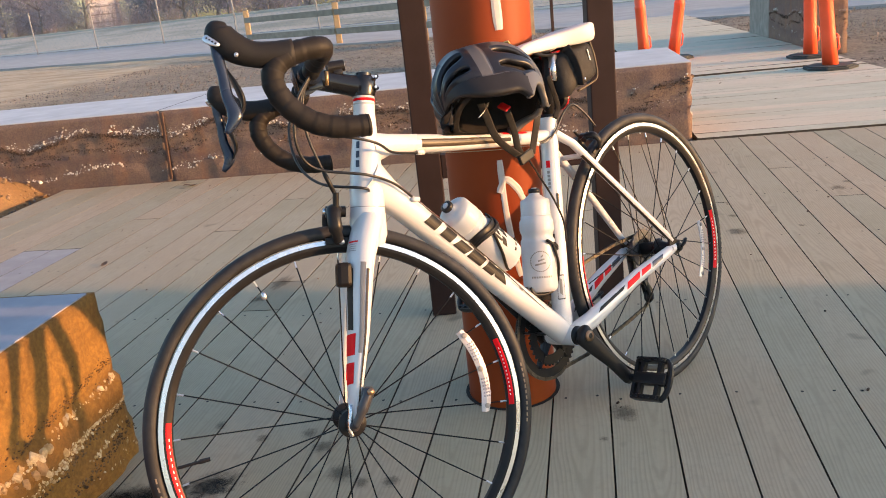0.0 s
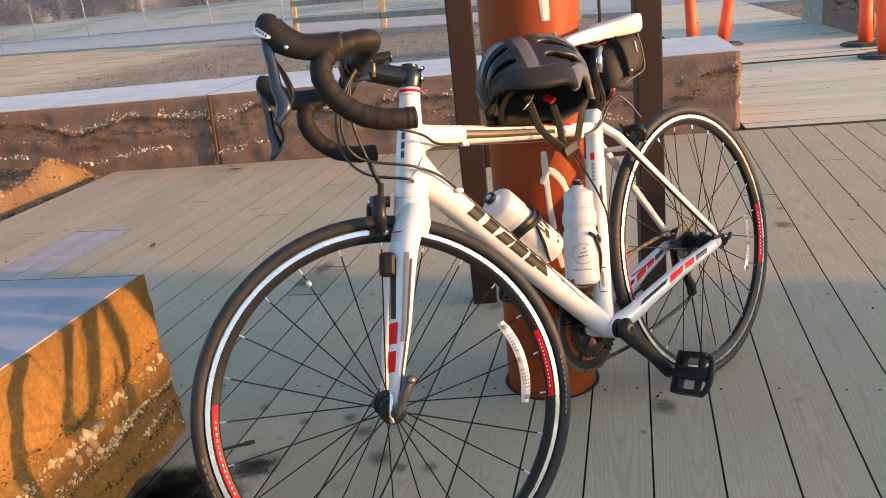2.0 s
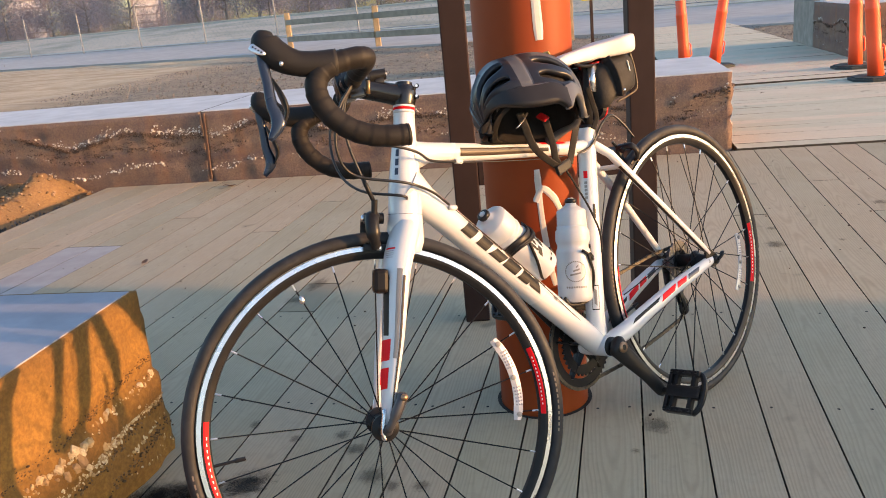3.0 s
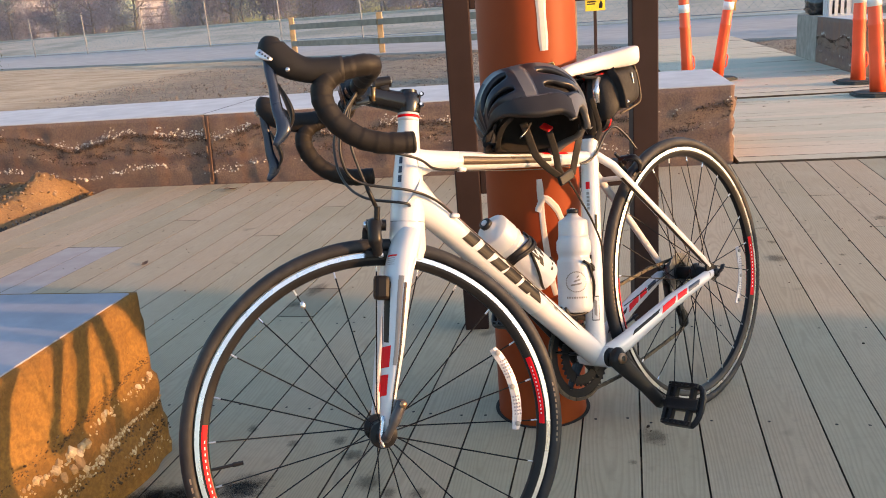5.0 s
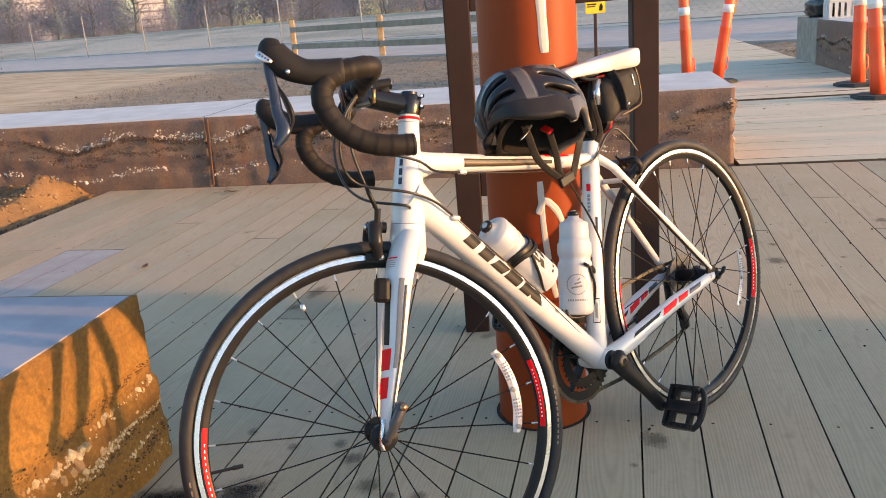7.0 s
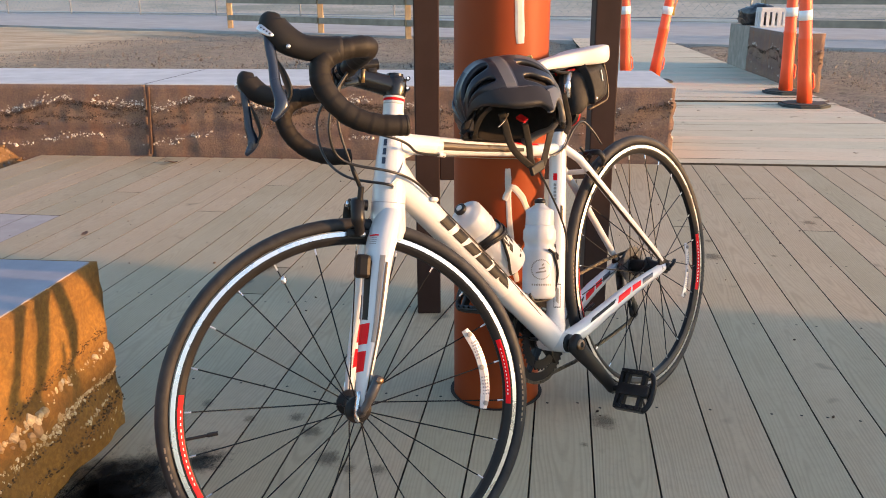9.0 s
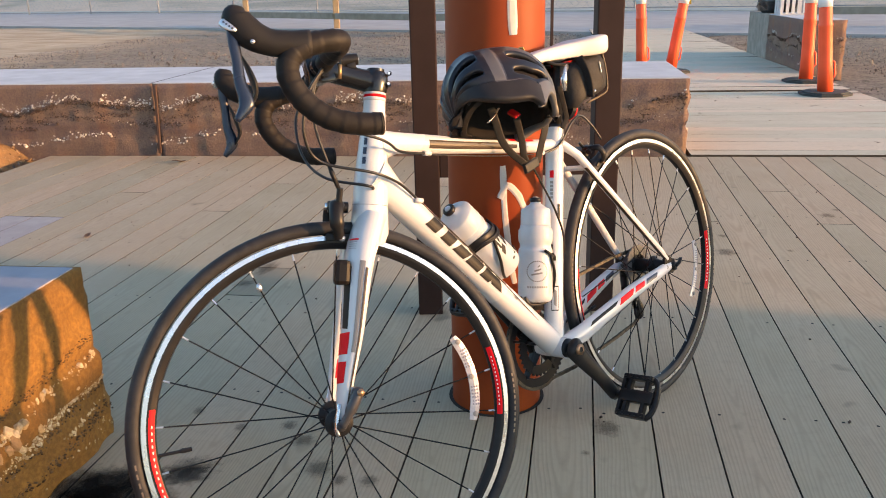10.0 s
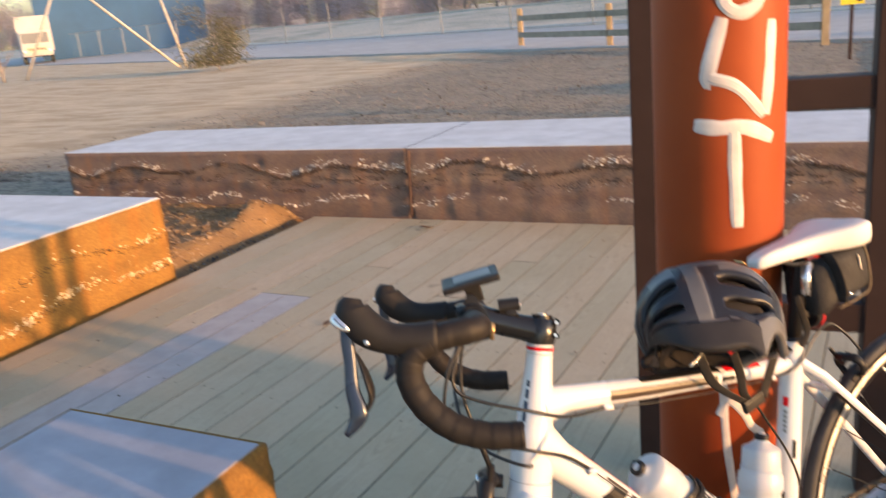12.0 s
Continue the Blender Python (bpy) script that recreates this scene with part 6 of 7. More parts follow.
HELMET = plain("satin_black_shell", (0.016, 0.0165, 0.021), 0.36, vary=0.3, scale=9, spec=0.33)
HELMET_BAND = plain("matt_black_band", (0.022, 0.019, 0.018), 0.5, vary=0.35, scale=14, spec=0.3, relief=0.1)
WEB = plain("grey_black_plastic", (0.035, 0.032, 0.03), 0.45, vary=0.2, scale=60)
HELMET_GREY = plain("satin_grey_shell", (0.088, 0.085, 0.085), 0.42, vary=0.2, scale=12, coat=0.05)
FOAM = plain("black_foam", (0.022, 0.019, 0.018), 0.85, vary=0.2, scale=60, relief=0.2, spec=0.2)
STRAP = plain("strap_webbing", (0.020, 0.016, 0.012), 0.85, vary=0.3, scale=150, relief=0.3)
helmet()


# ---- fences beyond the dirt ----
def rail_fence(posts, label, seed=0):
    th = thing("rail_fence", pose(*posts[0], 0), label, "fence", "wooden rail fences")
    o = Vector((*posts[0], 0))
    rng = random.Random(seed)
    for p in posts:
        bm = bmesh.new()
        q = Vector((*p, 0)) - o
        box(bm, q.x - 0.07, q.x + 0.07, q.y - 0.07, q.y + 0.07, -0.2, 1.03, 0.012, Matrix.Rotation(radians(rng.uniform(-1, 1)), 4, 'X'))
        part("post", bm, RAIL_WOOD, th)
    for a, b in zip(posts, posts[1:]):
        for z in (0.29, 0.76):
            bm = bmesh.new()
            va, vb = Vector((*a, z)) - o, Vector((*b, z)) - o
            d = (vb - va).normalized()
            side = d.cross(Vector((0, 0, 1))) * 0.075
            L = (vb - va).length
            box(bm, 0.04, L - 0.04, -0.02, 0.02, -0.075, 0.075, 0.008, Matrix.Translation(va + side) @ d.to_track_quat('X', 'Z').to_matrix().to_4x4())
            part("rail", bm, RAIL_GREY, th)


RAIL_GREY = plain("weathered_rail", (0.29, 0.255, 0.20), 0.85, vary=0.25, scale=5)
rail_fence([(-5.7, 24.7), (-2.75, 21.75), (-0.5, 19.7), (1.75, 17.9)], "weathered wooden rail fence along the dirt lot", 1)
rail_fence([(7.2, 18.4), (9.9, 16.7), (12.6, 15.0), (15.4, 13.2)], "weathered wooden rail fence past the walkway", 2)


def chain_fence():
    pts = [Vector((x, 39.3 - 0.50 * (x + 13.06), 0)) for x in [-5.24 - 3.91 * k for k in range(-7, 14)]]
    th = thing("chain_link_fence", Matrix.Translation(pts[0]), "tall grey chain-link fence along the far road edge", "fence")
    o = pts[0]
    for p in pts:
        bm = bmesh.new()
        sweep(bm, [p - o, p - o + Vector((0, 0, 2.06))], 0.035, 8)
        part("post", bm, GALV, th)
    bm = bmesh.new()
    for z in (0.08, 2.02):
        sweep(bm, [pts[0] - o + Vector((0, 0, z)), pts[-1] - o + Vector((0, 0, z))], 0.012, 6)
    part("rail", bm, GALV, th)
    bm = bmesh.new()
    d = (pts[-1] - pts[0]).normalized()
    L = (pts[-1] - pts[0]).length
    n = int(L / 0.28)
    for k in range(n):
        for s in (1, -1):
            x0 = k * 0.28
            x1 = x0 + s * 1.9
            if not 0 <= x1 <= L:
                continue
            a, b = d * x0 + Vector((0, 0, 0.1)), d * x1 + Vector((0, 0, 2.0))
            t = (b - a).normalized().cross(d.cross(Vector((0, 0, 1)))).normalized() * 0.002
            bm.faces.new([bm.verts.new(v) for v in (a - t, a + t, b + t, b - t)])
    tagged(part("mesh_wire", bm, GALV, th, "grey wire mesh"), kind="stuff")


chain_fence()


# ---- far trees, bushes, buildings ----
def foliage(name, col):
    """Thin leaves and twigs that let half of the light through."""
    m = plain(name, col, 0.9, vary=0.3, scale=0.6, spec=0.05)
    n, l = m.node_tree.nodes, m.node_tree.links
    b, out = n["Principled BSDF"], n["Material Output"]
    t, mx = n.new("ShaderNodeBsdfTranslucent"), n.new("ShaderNodeMixShader")
    l.new(b.inputs["Base Color"].links[0].from_socket, t.inputs["Color"])
    mx.inputs[0].default_value = 0.5
    l.new(b.outputs[0], mx.inputs[1])
    l.new(t.outputs[0], mx.inputs[2])
    l.new(mx.outputs[0], out.inputs["Surface"])
    return m


# Distance haze is mixed into these three colours, paler and bluer than the plants.
LEAF_GREY = foliage("hazed_winter_foliage", (0.29, 0.295, 0.345))
LEAF_DARK = foliage("hazed_evergreen_foliage", (0.18, 0.215, 0.26))
LEAF_BROWN = foliage("hazed_brown_twigs", (0.33, 0.30, 0.335))
LEAF_BUSH = plain("olive_bush_leaves", (0.125, 0.118, 0.068), 0.8, vary=0.45, scale=3, spec=0.2)
BARK = plain("grey_bark", (0.24, 0.21, 0.19), 0.9, vary=0.3, scale=4)


def leaf(bm, c, size, rng):
    n = Euler((rng.uniform(0, 6.3), rng.uniform(0, 6.3), rng.uniform(0, 6.3))).to_matrix()
    l, w = size * rng.uniform(0.7, 1.4), size * rng.uniform(0.2, 0.4)
    bm.faces.new([bm.verts.new(c + n @ Vector(v)) for v in ((-l / 2, 0, 0), (0, -w / 2, 0.1 * w), (l / 2, 0, 0), (0, w / 2, 0.1 * w))])


def tree(h, spread, leaves, size, mat, seed, name="tree", label="hazy bare-branched tree behind the road", low=0.12, twiggy=False):
    rng = random.Random(seed)
    th = thing(name, Matrix(), label, "tree" if name == "tree" else "bush", "far trees" if name == "tree" else "")
    bm = bmesh.new()
    tips = []
    trunk = smooth_line([(0, 0, -0.1), (rng.uniform(-.1, .1) * h * .3, rng.uniform(-.1, .1) * h * .3, h * 0.3), (rng.uniform(-.1, .1) * h * .5, rng.uniform(-.1, .1) * h * .5, h * 0.75)], 4)
    sweep(bm, trunk, list(np.linspace(0.013 * h, 0.004 * h, len(trunk))), 7)
    for k in range(13):
        p = trunk[min(len(trunk) - 1, 1 + int(rng.random() * (len(trunk) - 1)))]
        a = rng.uniform(0, 6.3)
        e = p + Vector((math.cos(a) * spread * rng.uniform(0.35, 1), math.sin(a) * spread * rng.uniform(0.35, 1), h * rng.uniform(0.08, 0.36)))
        mid = p.lerp(e, 0.5) + Vector((0, 0, -0.03 * h))
        sweep(bm, [p, mid, e], [0.005 * h, 0.003 * h, 0.0015 * h], 5)
        tips += [e, mid.lerp(e, 0.5), mid]
    tips.append(trunk[-1])
    part("trunk", bm, BARK, th, smooth=True)
    bm = bmesh.new()
    for k in range(leaves):
        c = rng.choice(tips)
        r = spread * 0.42
        q = c + Vector((rng.gauss(0, r * 0.6), rng.gauss(0, r * 0.6), rng.gauss(0, r * 0.55)))
        if q.z < low * h:
            q.z = low * h + rng.random() * 0.2 * h
        leaf(bm, q, size * (1.0 if not twiggy else 1.5), rng)
    part("crown", bm, mat, th)
    return th


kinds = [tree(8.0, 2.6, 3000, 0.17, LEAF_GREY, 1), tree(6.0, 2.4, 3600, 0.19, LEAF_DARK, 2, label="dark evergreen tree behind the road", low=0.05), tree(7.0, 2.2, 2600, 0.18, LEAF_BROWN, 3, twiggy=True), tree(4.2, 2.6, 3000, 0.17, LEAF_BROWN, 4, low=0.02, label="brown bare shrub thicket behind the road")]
rng = random.Random(5)
first_done = set()
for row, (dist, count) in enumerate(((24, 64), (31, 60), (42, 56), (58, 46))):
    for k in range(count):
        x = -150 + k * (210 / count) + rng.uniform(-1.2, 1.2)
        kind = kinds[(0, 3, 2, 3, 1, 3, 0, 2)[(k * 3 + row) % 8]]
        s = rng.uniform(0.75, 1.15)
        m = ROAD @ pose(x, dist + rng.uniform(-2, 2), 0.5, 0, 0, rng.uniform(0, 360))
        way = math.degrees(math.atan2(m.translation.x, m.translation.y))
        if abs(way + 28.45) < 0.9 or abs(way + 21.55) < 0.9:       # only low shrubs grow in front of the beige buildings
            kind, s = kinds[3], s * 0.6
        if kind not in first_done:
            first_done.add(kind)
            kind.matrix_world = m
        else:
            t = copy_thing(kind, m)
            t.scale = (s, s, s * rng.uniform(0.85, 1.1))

for k in range(22):
    m = ROAD @ pose(-160 - 3.2 * k + rng.uniform(-1, 1), 25 + rng.uniform(0, 12), 0.5, 0, 0, rng.uniform(0, 360))
    t = copy_thing(kinds[(0, 2, 1, 3)[k % 4]], m)
    t.scale = (1.3, 1.3, rng.uniform(1.2, 1.6))
sapling = tree(5.5, 1.3, 1400, 0.13, LEAF_BROWN, 12, label="young bare tree on the dirt lot", low=0.45)
sapling.matrix_world = pose(-29.4, 28.6, -0.05, 0, 0, 70)

bush = tree(1.9, 1.05, 4200, 0.11, LEAF_BUSH, 9, "bush", "sunlit olive-green bush at the edge of the dirt lot", low=0.04)
bush.matrix_world = pose(-16.5, 25.4, 0, 0, 0, 30)

STAKE_WOOD = plain("bleached_pole_wood", (0.40, 0.37, 0.33), 0.8, vary=0.2, scale=4)


def stakes():
    for i, (a, b) in enumerate((((-21.1, 29.6, 0.0), (-24.2, 27.2, 3.9)), ((-20.9, 29.75, 0.0), (-21.6, 29.2, 4.2)), ((-28.3, 28.7, 0.0), (-26.8, 30.1, 4.0)))):
        th = thing("wooden_stake", Matrix.Translation(a), "slanted pale wooden brace pole on the dirt lot", "stake", "brace poles")
        bm = bmesh.new()
        sweep(bm, [(0, 0, -0.1), Vector(b) - Vector(a)], 0.055, 8)
        part("pole", bm, STAKE_WOOD, th, smooth=True)


stakes()


def building(name, at, w, d, h, wall, label, rows, cols, slats=False):
    th = thing(name, at, label, "building")
    bm = bmesh.new()
    box(bm, -w / 2, w / 2, 0, d, -0.5, h)
    part("wall", bm, wall, th)
    bm = bmesh.new()
    box(bm, -w / 2 - 0.3, w / 2 + 0.3, -0.3, d + 0.3, h, h + 0.25)
    part("roof", bm, GREY_WALL, th)
    for r in range(rows):
        for c in range(cols):
            x = -w / 2 + w * (c + 0.5) / cols
            z = 1.2 + r * (h - 1.0) / rows
            bm = bmesh.new()
            box(bm, x - 0.55, x + 0.55, -0.05, 0.06, z, z + 1.3)
            win = part("window", bm, WINDOW_GLASS, th)
            bm = bmesh.new()
            box(bm, x - 0.62, x + 0.62, -0.07, -0.02, z - 0.08, z - 0.01)
            part("sill", bm, PALE_KERB, win)
    if slats:
        for k in range(int(h / 0.9)):
            bm = bmesh.new()
            box(bm, -w / 2 - 0.05, w / 2 + 0.05, -0.12, -0.01, 0.6 + k * 0.9, 0.75 + k * 0.9)
            part("balcony_rail", bm, RAIL_TONE, th)
        for x in (-w / 2, w / 2):
            bm = bmesh.new()
            box(bm, x - 0.15, x + 0.15, -0.2, -0.01, 0, h)
            part("column", bm, RAIL_TONE, th)


RAIL_TONE = plain("taupe_rail_paint", (0.22, 0.20, 0.20), 0.6)
WINDOW_GLASS = plain("dark_window_glass", (0.16, 0.17, 0.19), 0.15, vary=0.2, scale=1)
# Cooled from beige towards blue-grey: the haze sits in the wall colour.
HAZED_BEIGE = plain("hazed_beige_stucco", (0.46, 0.46, 0.50), 0.9, vary=0.08, scale=1)
BLUE = plain("blue_sheet_metal", (0.020, 0.082, 0.195), 0.7, vary=0.12, scale=0.6)
building("apartment_building", pose(-51.5, 95.0, 0, 0, 0, 27), 3.8, 9, 9, HAZED_BEIGE, "beige building with dark balcony rails behind the trees", 0, 0, True)
building("apartment_building", pose(-39.7, 100.5, 0, 0, 0, 22), 3.4, 9, 9, HAZED_BEIGE, "beige building with dark balcony rails behind the trees", 0, 0, True)
building("warehouse", pose(-50.0, 62.5, 0, 0, 0, 40), 14, 8, 7, BLUE, "blue metal warehouse beyond the road", 0, 0)


# ---- small things by the walkway ----
def trail_sign():
    th = thing("trail_sign", pose(1.84, 15.0, 0, 0, 0, 4), "small yellow warning sign on a thin post", "sign")
    bm = bmesh.new()
    box(bm, -0.025, 0.025, -0.02, 0.02, -0.1, 0.98, 0.004)
    part("post", bm, STEEL_BROWN, th)
    bm = bmesh.new()
    box(bm, -0.17, 0.17, -0.035, -0.022, 0.74, 0.93, 0.004)
    part("plate", bm, plain("yellow_sign_paint", (0.78, 0.60, 0.03), 0.4), th, "yellow plate")
    bm = bmesh.new()
    box(bm, -0.14, 0.02, -0.039, -0.036, 0.88, 0.905)
    box(bm, -0.14, 0.0, -0.039, -0.036, 0.845, 0.865)
    slab(bm, [(0.06, 0.78), (0.12, 0.78), (0.13, 0.85), (0.10, 0.91), (0.07, 0.85)], 0.036, 0.039, Matrix.Rotation(radians(90), 4, 'X'))
    part("marking", bm, BLACK_PAINT, th, "black bars and symbol")


trail_sign()


def crate_and_bag():
    m = site(2.87, 11.05, 0.55, 4)
    th = thing("plastic_crate", m @ Matrix.Diagonal((0.62, 0.62, 0.9, 1)), "pale grey slotted plastic crate on the far wall", "crate")
    bm = bmesh.new()
    box(bm, -0.24, 0.24, -0.16, 0.16, 0, 0.02, 0.004)
    for s in (1, -1):
        box(bm, -0.24, 0.24, s * 0.16 - 0.008, s * 0.16 + 0.008, 0.20, 0.26, 0.004)
        box(bm, s * 0.24 - 0.008, s * 0.24 + 0.008, -0.16, 0.16, 0.20, 0.26, 0.004)
        for k in range(5):
            x = -0.22 + k * 0.11
            box(bm, x - 0.03, x + 0.03, s * 0.16 - 0.008, s * 0.16 + 0.008, 0.015, 0.21)
        for k in range(3):
            y = -0.12 + k * 0.12
            box(bm, s * 0.24 - 0.008, s * 0.24 + 0.008, y - 0.035, y + 0.035, 0.015, 0.21)
    pieces("crate_slat", bm, plain("grey_crate_plastic", (0.55, 0.56, 0.57), 0.5, vary=0.08), th)
    th = thing("plastic_bag", site(2.87, 11.68, 0.55, 10), "crumpled black plastic bag on the far wall", "bag")
    bm = bmesh.new()
    g = bmesh.ops.create_icosphere(bm, subdivisions=4, radius=1.0)["verts"]
    for v in g:
        p = v.co.copy()
        k = 1 + 0.30 * noise.noise(p * 1.7) + 0.16 * noise.noise(p * 5.0) + 0.07 * noise.noise(p * 12)
        v.co = Vector((p.x * 0.20 * k, p.y * 0.34 * k, max(0.0, 0.12 + p.z * 0.15 * k)))
    part("bag", bm, plain("black_plastic_film", (0.015, 0.016, 0.02), 0.3, vary=0.2), th, smooth=True)


crate_and_bag()


def smooth01(t):
    t = min(1.0, max(0.0, t))
    return t * t * (3 - 2 * t)


def sand_mound():
    th = thing("sand_mound", site(-3.6, 4.5), "ridge of loose orange-brown dirt heaped between deck edge and bench", "dirt mound")
    bm = bmesh.new()
    nx, ny = 130, 90
    x0, y0, wx, wy = -2.3, -0.95, 2.63, 1.65

    def height(x, y):
        rise = smooth01((0.21 - x) / 0.25)
        z = -0.080 + 0.122 * rise
        z += (0.006 + 0.115 * math.exp(-((y - 0.37) / 0.17) ** 2)) * math.exp(-((x + 0.01 - 0.03 * math.sin(5 * y)) / 0.12) ** 2)
        rough = 0.018 * noise.noise((x * 4, y * 4, 0)) + 0.013 * noise.noise((x * 11, y * 11, 1)) + 0.012 * noise.noise((x * 27, y * 27, 2)) + 0.008 * noise.noise((x * 60, y * 60, 5))
        return z + (0.35 + 0.65 * rise) * rough

    rows = [[bm.verts.new((x0 + wx * i / nx, y0 + wy * j / ny, height(x0 + wx * i / nx, y0 + wy * j / ny))) for i in range(nx + 1)] for j in range(ny + 1)]
    for a, b in zip(rows, rows[1:]):
        for j in range(nx):
            bm.faces.new((a[j], a[j + 1], b[j + 1], b[j]))
    part("mound_body", bm, rammed_earth("orange_dirt", (0.86, 0.90, 0.90), 0.1), th, smooth=True)
    st = Stones()
    rng = random.Random(8)
    for k in range(2600):
        x, y = rng.uniform(-1.6, 0.25), rng.uniform(-0.75, 0.66)
        r = 0.004 + 0.014 * rng.random() ** 2.5
        st.add((x, y, height(x, y) + r * 0.15), r, rng, 0.8)
    tagged(st.part("clod", STONE_DIRT, th), kind="stuff")


sand_mound()


def dead_leaf(x, y, seed, size=0.035):
    rng = random.Random(seed)
    th = thing("fallen_leaf", site(x, y, 0.003, rng.uniform(0, 360)), "curled dark brown fallen leaf on the deck", "leaf", "fallen leaves")
    bm = bmesh.new()
    rows = []
    for j in range(7):
        t = j / 6
        w = size * 0.45 * math.sin(math.pi * min(0.97, max(0.03, t)))
        rows.append([bm.verts.new((size * (t - 0.5) * 2, k * w, 0.25 * abs(k) * w + 0.16 * size * (1 + math.sin(t * 5 + seed)))) for k in (-1, 0, 1)])
    for a, b in zip(rows, rows[1:]):
        for k in range(2):
            bm.faces.new((a[k], a[k + 1], b[k + 1], b[k]))
    ob = part("blade", bm, plain("dead_leaf", (0.09, 0.05, 0.03), 0.8, vary=0.3, scale=60), th)
    so = ob.modifiers.new("thick", 'SOLIDIFY')
    so.thickness = 0.001


dead_leaf(-2.29, 4.87, 1, 0.045)
dead_leaf(-2.02, 3.33, 3, 0.026)
for k in range(7):
    r2 = random.Random(40 + k)
    dead_leaf(r2.uniform(0.9, 2.6), r2.uniform(5.4, 9.5), 50 + k, 0.018)


def parked_truck():
    """A white box truck seen from its front."""
    th = thing("parked_truck", pose(-50.4, 52.4, 0.0, 0, 0, 44), "white box truck with pale windscreen parked on the road", "truck")
    white = plain("off_white_truck_paint", (0.42, 0.42, 0.42), 0.5, vary=0.08, scale=1)
    bm = bmesh.new()
    box(bm, -1.25, 1.25, 1.6, 6.5, 0.9, 3.6, 0.06)
    part("cargo_box", bm, white, th)
    bm = bmesh.new()
    box(bm, -1.1, 1.1, -0.1, 1.55, 0.55, 2.5, 0.18)
    cab = part("cab", bm, white, th)
    bm = bmesh.new()
    box(bm, -0.95, 0.95, -0.13, -0.07, 1.55, 2.3, 0.02)
    part("windscreen", bm, WINDOW_GLASS, cab, "pale reflecting windscreen")
    bm = bmesh.new()
    box(bm, -0.8, 0.8, -0.15, -0.09, 0.85, 1.3, 0.02)
    part("grille", bm, plain("cream_grille", (0.55, 0.48, 0.36), 0.5), cab, "cream grille panel")
    for k in range(6):
        bm = bmesh.new()
        box(bm, -0.62 + k * 0.22, -0.50 + k * 0.22, -0.165, -0.151, 1.0, 1.17)
        part("grille_bar", bm, BLACK_PAINT, cab)
    for s in (1, -1):
        bm = bmesh.new()
        lathe(bm, [(0.11, 0.0), (0.11, 0.03), (0.0, 0.05)], 14, Matrix.Translation((s * 0.9, -0.11, 0.95)) @ Matrix.Rotation(radians(90), 4, 'X'))
        part("headlight", bm, REFLECT, cab, "clear headlight", smooth=True)
        for y in (0.7, 5.2):
            bm = bmesh.new()
            lathe(bm, [(0.2, -0.12), (0.44, -0.12), (0.46, 0.0), (0.44, 0.12), (0.2, 0.12)], 20, Matrix.Translation((s * 1.0, y, 0.46)) @ Matrix.Rotation(radians(90), 4, 'Y'))
            part("wheel", bm, RUBBER, th)
    bm = bmesh.new()
    box(bm, -1.05, 1.05, 0.0, 6.4, 0.5, 0.9)
    part("chassis", bm, BLACK_ANO, th)


parked_truck()


# ---- loose gravel ----
def gravel():
    rng = random.Random(77)
    v, f = [], []
    n = 0
    while n < 34000:
        if rng.random() < 0.68:
            x, y = rng.uniform(-9.5, 0.6), 6.25 + 14.0 * rng.random() ** 1.9
        elif rng.random() < 0.6:
            x, y = rng.uniform(2.8, 7.0), rng.uniform(5.2, 17)
        else:
            x, y = rng.uniform(-6, -3.4), rng.uniform(4.0, 6.5)
        if 2.6 < x < 3.45 and 8.7 < y < 12.4 or -6.25 < x < -3.3 and y < 3.9:
            continue
        if noise.noise((x * 0.6, y * 0.6, 9.0)) < rng.uniform(-0.5, 0.25):
            continue
        n += 1
        r = rng.uniform(0.004, 0.0115) if rng.random() < 0.98 else rng.uniform(0.014, 0.026)
        o = len(v)
        v += [(x + a * r * rng.uniform(0.7, 1.3), y + b * r * rng.uniform(0.7, 1.3), -0.055 + c * r * rng.uniform(0.7, 1.3)) for a, b, c in ((1, 0, 0), (-0.4, 0.9, 0), (-0.5, -0.8, 0), (0.1, 0.05, 1.1), (0.3, -0.2, -0.8))]
        f += [(o + a, o + b, o + c) for a, b, c in ((0, 1, 3), (1, 2, 3), (2, 0, 3), (1, 0, 4), (2, 1, 4), (0, 2, 4))]
    me = bpy.data.meshes.new("gravel")
    me.from_pydata(v, [], f)
    me.materials.append(stones("brown_gravel", (0.05, 0.047, 0.045), (0.12, 0.108, 0.102), (0.24, 0.21, 0.195)))
    ob = new("gravel", me)
    ob.matrix_world = SITE @ pose(0, 0, 0.008)
    tagged(ob, "loose grey-brown gravel and clods on the dirt", "gravel", kind="stuff")


gravel()


# ---- deck boards ----
def board_mesh(w, length, t=0.035, name="board"):
    bm = bmesh.new()
    e = 0.0004
    prof = [(-w / 2, -t), (-w / 2, -e), (-w / 2 + e, 0), (w / 2 - e, 0), (w / 2, -e), (w / 2, -t)]
    rings = [[bm.verts.new((x, y, z)) for x, z in prof] for y in (-length / 2, length / 2)]
    for j in range(len(prof)):
        k = (j + 1) % len(prof)
        bm.faces.new((rings[0][j], rings[0][k], rings[1][k], rings[1][j]))
    bm.faces.new(rings[0][::-1])
    bm.faces.new(rings[1])
    bmesh.ops.recalc_face_normals(bm, faces=bm.faces)
    # every face but the top takes the dark gap colour
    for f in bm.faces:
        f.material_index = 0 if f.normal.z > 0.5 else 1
    me = bpy.data.meshes.new(name)
    bm.to_mesh(me)
    bm.free()
    return me


DECK = Matrix.Translation((0.109, 1.57, 0)) @ pose(0, 0, 0, 0, 0, -9.2)      # the near edge of one joint is the origin


DECK_SIDE = -3.255


